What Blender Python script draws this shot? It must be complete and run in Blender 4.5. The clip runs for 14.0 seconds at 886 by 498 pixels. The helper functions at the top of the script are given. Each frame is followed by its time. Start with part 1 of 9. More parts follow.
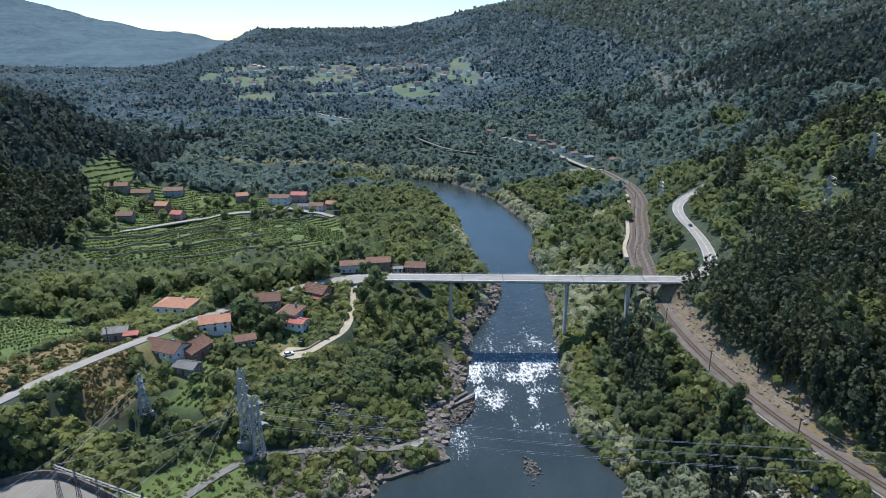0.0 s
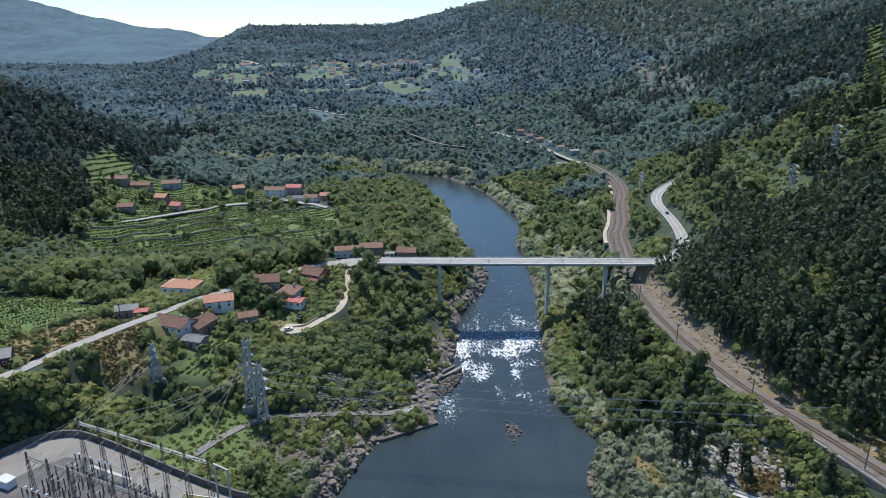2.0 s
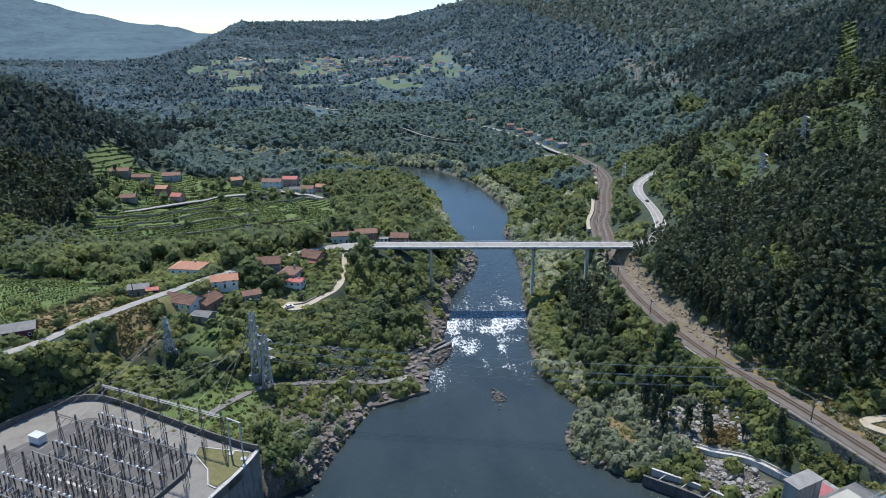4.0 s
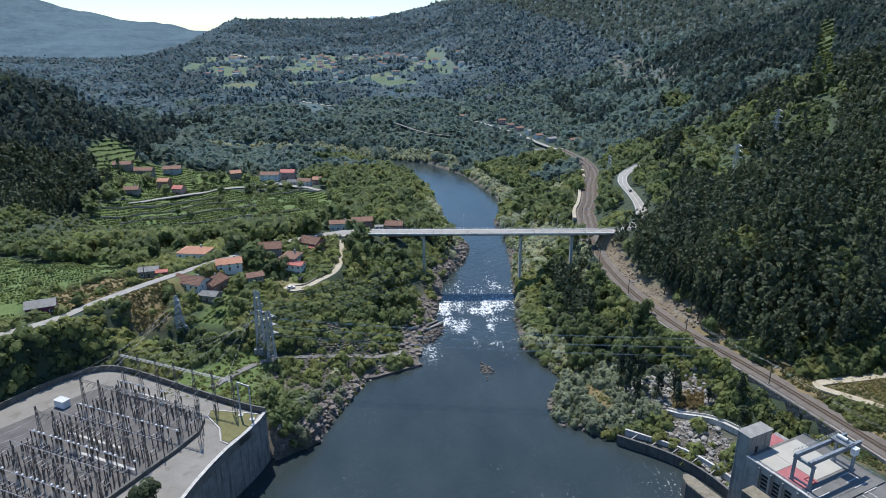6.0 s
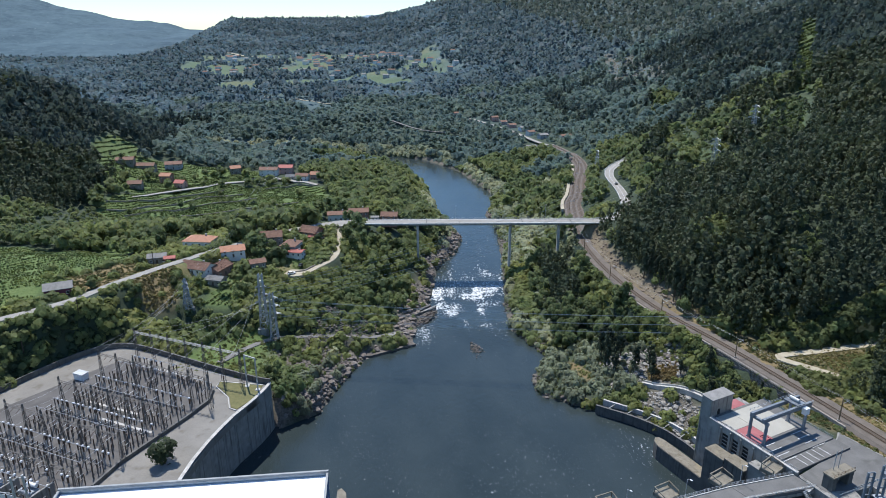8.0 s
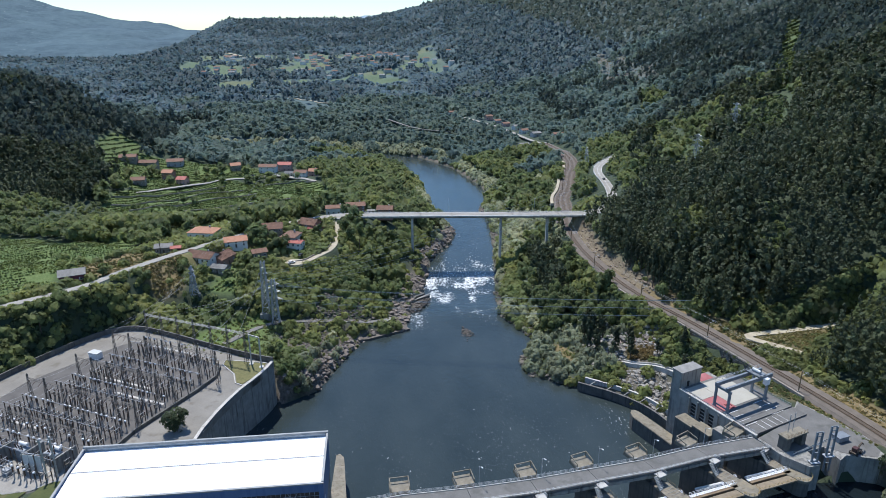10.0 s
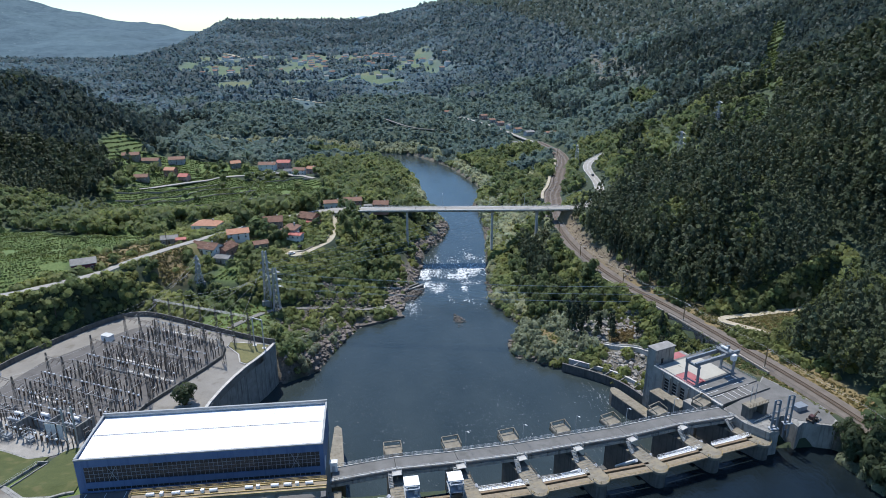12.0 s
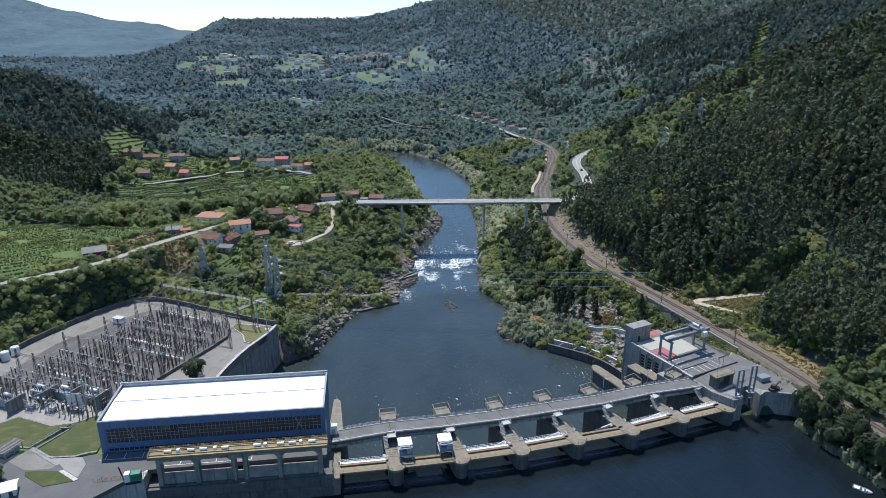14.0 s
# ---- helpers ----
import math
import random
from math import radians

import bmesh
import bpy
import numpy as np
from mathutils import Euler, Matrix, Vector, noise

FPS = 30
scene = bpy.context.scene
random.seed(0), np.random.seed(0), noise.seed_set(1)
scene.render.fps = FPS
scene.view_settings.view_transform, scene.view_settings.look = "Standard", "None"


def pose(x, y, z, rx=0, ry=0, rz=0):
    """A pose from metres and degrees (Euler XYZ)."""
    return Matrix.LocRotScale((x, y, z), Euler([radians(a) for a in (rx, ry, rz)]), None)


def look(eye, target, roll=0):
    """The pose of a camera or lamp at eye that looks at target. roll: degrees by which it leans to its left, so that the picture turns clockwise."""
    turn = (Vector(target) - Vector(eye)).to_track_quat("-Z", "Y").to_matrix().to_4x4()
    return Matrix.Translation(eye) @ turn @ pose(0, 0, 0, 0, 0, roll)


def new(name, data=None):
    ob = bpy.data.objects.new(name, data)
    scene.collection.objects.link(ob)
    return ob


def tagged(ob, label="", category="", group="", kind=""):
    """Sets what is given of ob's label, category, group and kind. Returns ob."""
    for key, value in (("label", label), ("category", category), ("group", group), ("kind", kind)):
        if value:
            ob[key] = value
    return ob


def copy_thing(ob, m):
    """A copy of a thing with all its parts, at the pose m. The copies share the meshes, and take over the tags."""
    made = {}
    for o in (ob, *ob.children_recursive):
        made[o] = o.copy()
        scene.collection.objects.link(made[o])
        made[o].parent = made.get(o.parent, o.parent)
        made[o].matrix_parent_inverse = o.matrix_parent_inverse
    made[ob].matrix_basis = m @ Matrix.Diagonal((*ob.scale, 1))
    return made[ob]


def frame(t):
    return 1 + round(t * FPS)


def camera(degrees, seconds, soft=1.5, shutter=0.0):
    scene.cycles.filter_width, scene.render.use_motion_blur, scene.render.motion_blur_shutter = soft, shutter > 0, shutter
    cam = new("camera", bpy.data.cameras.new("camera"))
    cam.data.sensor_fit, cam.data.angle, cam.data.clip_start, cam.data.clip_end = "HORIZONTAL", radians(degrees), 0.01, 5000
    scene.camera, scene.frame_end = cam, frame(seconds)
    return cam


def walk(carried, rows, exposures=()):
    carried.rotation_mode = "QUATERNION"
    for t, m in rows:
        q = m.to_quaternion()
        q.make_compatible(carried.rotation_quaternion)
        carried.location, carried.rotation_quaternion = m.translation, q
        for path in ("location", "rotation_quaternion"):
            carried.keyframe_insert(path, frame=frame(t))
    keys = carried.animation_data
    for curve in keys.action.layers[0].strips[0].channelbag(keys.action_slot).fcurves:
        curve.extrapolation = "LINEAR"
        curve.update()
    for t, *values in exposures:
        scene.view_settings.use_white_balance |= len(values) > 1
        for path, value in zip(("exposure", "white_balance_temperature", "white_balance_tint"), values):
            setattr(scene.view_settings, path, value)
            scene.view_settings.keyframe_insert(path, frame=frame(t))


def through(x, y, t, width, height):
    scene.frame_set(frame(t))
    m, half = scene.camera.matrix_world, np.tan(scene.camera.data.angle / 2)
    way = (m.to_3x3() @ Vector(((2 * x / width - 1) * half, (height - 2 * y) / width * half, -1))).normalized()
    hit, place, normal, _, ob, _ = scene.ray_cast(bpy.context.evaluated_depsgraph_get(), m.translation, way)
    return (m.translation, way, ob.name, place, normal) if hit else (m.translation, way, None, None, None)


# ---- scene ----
# camera: seconds, eye, a point looked at
PATH = [
    (0, (-46.78, -201.12, 152.55), (-40.24, -106.20, 121.77)),
    (1, (-46.46, -212.12, 152.65), (-39.32, -117.31, 121.68)),
    (2, (-46.52, -223.43, 152.69), (-38.80, -128.74, 121.49)),
    (3, (-46.81, -234.84, 152.71), (-38.54, -140.27, 121.26)),
    (4, (-47.18, -246.16, 152.73), (-38.41, -151.72, 121.04)),
    (5, (-47.52, -257.28, 152.77), (-38.31, -162.95, 120.87)),
    (6, (-47.78, -268.10, 152.84), (-38.18, -173.87, 120.79)),
    (7, (-47.89, -278.57, 152.96), (-37.97, -184.41, 120.80)),
    (8, (-47.84, -288.69, 153.11), (-37.65, -194.57, 120.90)),
    (9, (-47.64, -298.47, 153.30), (-37.23, -204.38, 121.09)),
    (10, (-47.34, -308.01, 153.51), (-36.73, -213.92, 121.34)),
    (11, (-47.02, -317.41, 153.72), (-36.22, -223.32, 121.61)),
    (12, (-46.76, -326.82, 153.91), (-35.77, -232.74, 121.85)),
    (13, (-46.72, -336.45, 154.06), (-35.48, -242.40, 122.00)),
    (14, (-47.04, -346.53, 154.12), (-35.48, -252.54, 121.99)),
]
cam = camera(69.07, 14.0, soft=0.5)
walk(cam, [(t, look(eye, aim)) for t, eye, aim in PATH], [(0, 0.84, 6300, 10), (14, 0.84, 6300, 10)])

# ---- light ----
world = bpy.data.worlds.new("world")
scene.world = world
world.use_nodes = True
wn = world.node_tree
sky = wn.nodes.new("ShaderNodeTexSky")
sky.sky_type = 'NISHITA'
sky.sun_disc = False
sky.sun_elevation = radians(64)
sky.sun_rotation = radians(-18)
sky.altitude = 0
sky.air_density, sky.dust_density, sky.ozone_density = 1.2, 0.0, 3.0
cool = wn.nodes.new("ShaderNodeMix")
cool.data_type, cool.blend_type = 'RGBA', 'MULTIPLY'
cool.inputs[0].default_value = 1.0
cool.inputs[7].default_value = (0.785, 1.0, 1.2, 1)
wn.links.new(sky.outputs[0], cool.inputs[6])
wn.links.new(cool.outputs[2], wn.nodes["Background"].inputs[0])
wn.nodes["Background"].inputs[1].default_value = 0.078
sun_data = bpy.data.lights.new("sun", 'SUN')
sun_data.energy, sun_data.angle, sun_data.color = 3.0, radians(0.6), (1.0, 0.965, 0.91)
sun = new("sun", sun_data)
SUN_DIR = Vector((math.sin(radians(-18)) * math.cos(radians(64)), math.cos(radians(-18)) * math.cos(radians(64)), math.sin(radians(64))))
sun.matrix_world = look(SUN_DIR * 500, (0, 0, 0))


# ---- materials ----
def node_mat(name, rough=0.8, metal=0.0):
    m = bpy.data.materials.new(name)
    m.use_nodes = True
    b = m.node_tree.nodes["Principled BSDF"]
    b.inputs["Roughness"].default_value = rough
    b.inputs["Metallic"].default_value = metal
    return m, m.node_tree, b


def noise_of(nt, scale, detail=4.0, coord="Object", stretch=None, rough=0.55):
    tc = nt.nodes.new("ShaderNodeTexCoord")
    n = nt.nodes.new("ShaderNodeTexNoise")
    n.inputs["Scale"].default_value = scale
    n.inputs["Detail"].default_value = detail
    n.inputs["Roughness"].default_value = rough
    out = tc.outputs[coord]
    if stretch:
        mp = nt.nodes.new("ShaderNodeMapping")
        mp.inputs["Scale"].default_value = stretch
        nt.links.new(out, mp.inputs[0])
        out = mp.outputs[0]
    nt.links.new(out, n.inputs["Vector"])
    return n.outputs["Fac"]


def ramp_of(nt, fac, stops):
    r = nt.nodes.new("ShaderNodeValToRGB")
    while len(r.color_ramp.elements) < len(stops):
        r.color_ramp.elements.new(0.5)
    for e, (p, c) in zip(r.color_ramp.elements, stops):
        e.position, e.color = p, (*c, 1)
    nt.links.new(fac, r.inputs[0])
    return r.outputs[0]


def blend_of(nt, fac, a, b, how='MIX'):
    m = nt.nodes.new("ShaderNodeMix")
    m.data_type, m.blend_type = 'RGBA', how
    for sock, v in ((m.inputs[0], fac), (m.inputs[6], a), (m.inputs[7], b)):
        if isinstance(v, bpy.types.NodeSocket):
            nt.links.new(v, sock)
        elif isinstance(v, (int, float)):
            sock.default_value = v
        else:
            sock.default_value = (*v, 1)
    return m.outputs[2]


def bump_of(nt, b, height, dist, strength=0.6):
    n = nt.nodes.new("ShaderNodeBump")
    n.inputs["Strength"].default_value = strength
    n.inputs["Distance"].default_value = dist
    nt.links.new(height, n.inputs["Height"])
    nt.links.new(n.outputs[0], b.inputs["Normal"])


def surface(name, dark, light, scale=0.6, rough=0.8, metal=0.0, fine=6.0, bump=0.03, streak=None, stain=None):
    """A weathered surface: two scales of noise between two colours, optional vertical streaks and stains."""
    m, nt, b = node_mat(name, rough, metal)
    big = noise_of(nt, scale, 4)
    small = noise_of(nt, fine, 3)
    col = ramp_of(nt, big, [(0.32, dark), (0.68, light)])
    mid = tuple((p + q) / 2 for p, q in zip(dark, light))
    col = blend_of(nt, 0.45, col, ramp_of(nt, small, [(0.3, tuple(0.75 * v for v in mid)), (0.7, tuple(min(1, 1.2 * v) for v in mid))]))
    if streak:
        st = noise_of(nt, 1.0, 3, stretch=(0.9, 0.9, 0.06))
        mask = nt.nodes.new("ShaderNodeMapRange")
        mask.inputs[1].default_value, mask.inputs[2].default_value = 0.52, 0.72
        nt.links.new(st, mask.inputs[0])
        col = blend_of(nt, mask.outputs[0], col, streak)
    if stain:
        st = noise_of(nt, 0.25, 5)
        mask = nt.nodes.new("ShaderNodeMapRange")
        mask.inputs[1].default_value, mask.inputs[2].default_value = 0.55, 0.7
        nt.links.new(st, mask.inputs[0])
        col = blend_of(nt, mask.outputs[0], col, stain)
    nt.links.new(col, b.inputs["Base Color"])
    if bump:
        bump_of(nt, b, small, bump)
    return m


def leaf_mat(name, dark, light, gloss=0.65, sprays=0.0, through=0.46, mottle=0.3):
    """Leaves: each clump and each tree its own tone."""
    m, nt, b = node_mat(name, gloss)
    geo = nt.nodes.new("ShaderNodeNewGeometry")
    inf = nt.nodes.new("ShaderNodeObjectInfo")
    patch = noise_of(nt, 0.035, 3)
    col = ramp_of(nt, geo.outputs["Random Per Island"], [(0.0, dark), (1.0, light)])
    warm = tuple(v * k for v, k in zip(light, (1.2, 1.05, 0.85)))
    cold = tuple(v * k for v, k in zip(dark, (0.8, 0.9, 1.05)))
    col = blend_of(nt, 0.5, col, ramp_of(nt, patch, [(0.35, cold), (0.65, warm)]))
    hs = nt.nodes.new("ShaderNodeHueSaturation")
    mr = nt.nodes.new("ShaderNodeMapRange")
    mr.inputs[3].default_value, mr.inputs[4].default_value = 0.8, 1.2
    nt.links.new(inf.outputs["Random"], mr.inputs[0])
    bush = nt.nodes.new("ShaderNodeMapRange")
    bush.inputs[1].default_value, bush.inputs[2].default_value = 0.3, 0.7
    bush.inputs[3].default_value, bush.inputs[4].default_value = 1 - mottle, 1 + mottle
    nt.links.new(noise_of(nt, 0.21, 2), bush.inputs[0])
    both = nt.nodes.new("ShaderNodeMath")
    both.operation = 'MULTIPLY'
    nt.links.new(mr.outputs[0], both.inputs[0])
    nt.links.new(bush.outputs[0], both.inputs[1])
    nt.links.new(both.outputs[0], hs.inputs["Value"])
    tint = nt.nodes.new("ShaderNodeMapRange")
    tint.inputs[1].default_value, tint.inputs[2].default_value = 0.3, 0.7
    tint.inputs[3].default_value, tint.inputs[4].default_value = 0.482, 0.515
    nt.links.new(noise_of(nt, 0.12, 3), tint.inputs[0])
    nt.links.new(tint.outputs[0], hs.inputs["Hue"])
    nt.links.new(col, hs.inputs["Color"])
    nt.links.new(hs.outputs[0], b.inputs["Base Color"])
    b.inputs["Specular IOR Level"].default_value = 0.25
    tr = nt.nodes.new("ShaderNodeBsdfTranslucent")
    nt.links.new(hs.outputs[0], tr.inputs[0])
    mix = nt.nodes.new("ShaderNodeMixShader")
    mix.inputs[0].default_value = through
    nt.links.new(b.outputs[0], mix.inputs[1])
    nt.links.new(tr.outputs[0], mix.inputs[2])
    last = mix.outputs[0]
    if sprays:
        # gaps between the leaf sprays of a clump
        gap = nt.nodes.new("ShaderNodeMath")
        gap.operation = 'GREATER_THAN'
        gap.inputs[1].default_value = 0.57
        nt.links.new(noise_of(nt, sprays, 2), gap.inputs[0])
        air = nt.nodes.new("ShaderNodeBsdfTransparent")
        cut = nt.nodes.new("ShaderNodeMixShader")
        nt.links.new(gap.outputs[0], cut.inputs[0])
        nt.links.new(last, cut.inputs[1])
        nt.links.new(air.outputs[0], cut.inputs[2])
        last = cut.outputs[0]
    nt.links.new(last, nt.nodes["Material Output"].inputs[0])
    return m


CONCRETE = surface("old_concrete", (0.17, 0.165, 0.15), (0.34, 0.33, 0.30), 0.35, 0.85, streak=(0.09, 0.088, 0.08))
CONCRETE_PALE = surface("pale_concrete", (0.36, 0.35, 0.32), (0.55, 0.53, 0.49), 0.3, 0.85, streak=(0.25, 0.24, 0.22))
CONCRETE_DARK = surface("wet_dark_concrete", (0.06, 0.06, 0.058), (0.15, 0.145, 0.13), 0.4, 0.75, streak=(0.04, 0.04, 0.038))
CONCRETE_WARM = surface("stained_warm_concrete", (0.13, 0.115, 0.085), (0.265, 0.235, 0.18), 0.5, 0.85, streak=(0.12, 0.1, 0.065), stain=(0.24, 0.2, 0.13))
PLANK = surface("tan_walkway_planks", (0.165, 0.13, 0.088), (0.285, 0.228, 0.152), 0.6, 0.85, stain=(0.15, 0.12, 0.08))
YARD_GRAVEL = surface("dark_yard_gravel", (0.076, 0.071, 0.066), (0.14, 0.131, 0.122), 0.2, 0.95, fine=2.0)
ASPHALT = surface("asphalt", (0.082, 0.082, 0.081), (0.135, 0.133, 0.13), 0.15, 0.9, fine=3.0)
ASPHALT_MID = surface("grey_asphalt", (0.1, 0.098, 0.092), (0.175, 0.17, 0.16), 0.2, 0.9, fine=3.0, stain=(0.1, 0.098, 0.09))
CREAM_FLOOR = surface("cream_floor_paint", (0.32, 0.305, 0.262), (0.42, 0.4, 0.345), 0.15, 0.85, bump=0)
ASPHALT_PALE = surface("worn_asphalt", (0.22, 0.205, 0.18), (0.34, 0.32, 0.285), 0.2, 0.9, fine=3.0)
YARD_PAVE = surface("dusty_yard_paving", (0.165, 0.153, 0.132), (0.25, 0.233, 0.204), 0.12, 0.92, fine=2.0, stain=(0.15, 0.135, 0.11))
DIRT = surface("dirt_track", (0.30, 0.25, 0.17), (0.46, 0.41, 0.31), 0.4, 0.95, fine=2.5)
GRAVEL = surface("grey_gravel", (0.12, 0.113, 0.102), (0.22, 0.208, 0.19), 0.2, 0.95, fine=2.0)
BALLAST = surface("track_ballast", (0.1, 0.083, 0.068), (0.18, 0.153, 0.128), 0.3, 0.95, fine=2.5)
RUST_STEEL = surface("rusty_rail_steel", (0.10, 0.065, 0.045), (0.2, 0.14, 0.1), 1.0, 0.6, 0.5, bump=0)
GALV = surface("galvanised_steel", (0.32, 0.34, 0.35), (0.52, 0.54, 0.55), 0.8, 0.5, 0.4, bump=0)
CRANE_STEEL = surface("blue_grey_crane_steel", (0.13, 0.15, 0.17), (0.25, 0.28, 0.31), 0.5, 0.55, 0.1, bump=0, stain=(0.1, 0.11, 0.12))
GREY_STEEL = surface("grey_painted_steel", (0.20, 0.22, 0.24), (0.34, 0.37, 0.4), 0.6, 0.55, 0.1, bump=0)
BROWN_STEEL = surface("weathered_brown_steel", (0.12, 0.085, 0.05), (0.28, 0.20, 0.12), 0.8, 0.7, 0.2, bump=0)
YARD_STEEL = surface("weathered_yard_steel", (0.1, 0.088, 0.076), (0.21, 0.19, 0.168), 0.8, 0.65, 0.2, bump=0)
YELLOW_STEEL = surface("faded_yellow_paint", (0.29, 0.2, 0.065), (0.45, 0.33, 0.125), 0.7, 0.6, bump=0, stain=(0.2, 0.14, 0.06))
WHITE_PAINT = surface("white_paint", (0.66, 0.66, 0.65), (0.82, 0.82, 0.81), 0.5, 0.6, bump=0)
WHITE_METAL = surface("white_roof_sheet", (0.70, 0.71, 0.72), (0.84, 0.85, 0.86), 0.12, 0.45, bump=0, streak=(0.62, 0.63, 0.63))
BLUE_METAL = surface("blue_cladding", (0.06, 0.118, 0.235), (0.095, 0.168, 0.31), 0.25, 0.5, bump=0, streak=(0.045, 0.1, 0.22))
DARK_GLASS = surface("dark_window_glass", (0.015, 0.018, 0.02), (0.04, 0.045, 0.05), 0.3, 0.12, bump=0)
DARK_VOID = surface("dark_interior", (0.012, 0.012, 0.012), (0.03, 0.03, 0.03), 0.3, 0.9, bump=0)
RED_FLOOR = surface("red_floor_paint", (0.28, 0.08, 0.085), (0.38, 0.14, 0.14), 0.4, 0.8, bump=0)
TILE_ORANGE = surface("orange_roof_tile", (0.34, 0.155, 0.09), (0.48, 0.25, 0.155), 0.7, 0.85, fine=2.5)
TILE_BROWN = surface("aged_roof_tile", (0.15, 0.085, 0.06), (0.28, 0.158, 0.108), 0.6, 0.9, fine=2.5)
TILE_RED = surface("red_roof_tile", (0.36, 0.11, 0.085), (0.50, 0.19, 0.15), 0.6, 0.85, fine=2.5)
TILE_GREY = surface("grey_sheet_roof", (0.16, 0.155, 0.145), (0.3, 0.29, 0.27), 0.5, 0.85)
PLASTER = surface("white_plaster", (0.60, 0.59, 0.55), (0.76, 0.75, 0.71), 0.3, 0.9)
PLASTER_GREY = surface("grey_render", (0.30, 0.30, 0.30), (0.45, 0.45, 0.44), 0.4, 0.9)
PLASTER_PINK = surface("pink_plaster", (0.42, 0.26, 0.22), (0.56, 0.37, 0.31), 0.4, 0.9)
STONE_WALL = surface("granite_masonry", (0.17, 0.15, 0.125), (0.36, 0.32, 0.27), 0.8, 0.95, fine=2.0)
BRICKWORK = surface("brick_render", (0.26, 0.14, 0.10), (0.38, 0.22, 0.165), 0.5, 0.9)
PURPLE = surface("purple_plaster", (0.14, 0.035, 0.055), (0.2, 0.06, 0.085), 0.5, 0.9)
WOOD_DARK = surface("dark_timber", (0.05, 0.04, 0.03), (0.12, 0.09, 0.065), 0.8, 0.9)
PORCELAIN = surface("brown_porcelain", (0.05, 0.03, 0.022), (0.10, 0.06, 0.04), 1.0, 0.35, bump=0)
PORCELAIN_PALE = surface("pale_porcelain", (0.55, 0.56, 0.57), (0.7, 0.7, 0.7), 1.0, 0.35, bump=0)
ROCK = surface("river_rock", (0.07, 0.06, 0.05), (0.19, 0.163, 0.135), 0.3, 0.9, fine=1.5)
ROCK_PALE = surface("pale_granite_rock", (0.19, 0.175, 0.155), (0.37, 0.345, 0.305), 0.3, 0.9, fine=1.5)
ROCK_GREY = surface("grey_granite_rock", (0.14, 0.113, 0.092), (0.275, 0.232, 0.195), 0.3, 0.9, fine=1.5)
CAR_DARK = surface("dark_car_paint", (0.03, 0.035, 0.045), (0.05, 0.055, 0.065), 1.0, 0.3, bump=0)
CAR_WHITE = surface("white_car_paint", (0.7, 0.7, 0.7), (0.78, 0.78, 0.78), 1.0, 0.3, bump=0)
RUBBER = surface("black_rubber", (0.015, 0.015, 0.015), (0.03, 0.03, 0.03), 1.0, 0.9, bump=0)
GREEN_PAINT = surface("green_paint", (0.03, 0.16, 0.09), (0.05, 0.22, 0.13), 0.6, 0.5, bump=0)
CABLE = surface("grey_cable", (0.27, 0.28, 0.29), (0.4, 0.41, 0.42), 1.0, 0.6, 0.2, bump=0)
LINE = surface("bright_aluminium_line", (0.5, 0.51, 0.52), (0.62, 0.63, 0.64), 1.0, 0.55, 0.1, bump=0)
BARK = surface("tree_bark", (0.07, 0.055, 0.04), (0.16, 0.125, 0.095), 0.8, 0.95)
LEAF_BROAD = leaf_mat("broadleaf_foliage", (0.106, 0.146, 0.064), (0.212, 0.262, 0.108), sprays=2.3, through=0.54)
LEAF_BUSH = leaf_mat("shrub_foliage", (0.112, 0.148, 0.056), (0.224, 0.262, 0.102), sprays=2.3, through=0.54)
LEAF_ALDER = leaf_mat("alder_foliage", (0.062, 0.09, 0.046), (0.11, 0.146, 0.07), sprays=2.3, through=0.52)
LEAF_WILLOW = leaf_mat("willow_foliage", (0.2, 0.236, 0.148), (0.33, 0.366, 0.244), sprays=2.3, through=0.5)
LEAF_PINE = leaf_mat("dark_pine_foliage", (0.043, 0.059, 0.036), (0.07, 0.092, 0.05), sprays=2.3, through=0.36)
# distant leaf tones: air haze is mixed into these colours as extra blue
LEAF_FAR = leaf_mat("hazy_far_foliage", (0.1, 0.154, 0.182), (0.122, 0.184, 0.212), mottle=0.2, through=0.5)
LEAF_MID = leaf_mat("hazy_woodland_foliage", (0.104, 0.16, 0.148), (0.152, 0.216, 0.184), sprays=1.5, mottle=0.22, through=0.54)
LEAF_PINE_FAR = leaf_mat("hazy_pine_foliage", (0.08, 0.128, 0.148), (0.102, 0.154, 0.172), mottle=0.2, through=0.5)
# a little haze in the colour, darkened for the far slope's shade
LEAF_PINE_DUSK = leaf_mat("hazy_shaded_pine_foliage", (0.066, 0.1, 0.09), (0.1, 0.138, 0.118), sprays=1.5, mottle=0.14)
LEAF_VINE = leaf_mat("vine_foliage", (0.072, 0.108, 0.032), (0.136, 0.182, 0.058))
GRASS_BLADE = leaf_mat("grass_tufts", (0.125, 0.122, 0.048), (0.225, 0.205, 0.09))


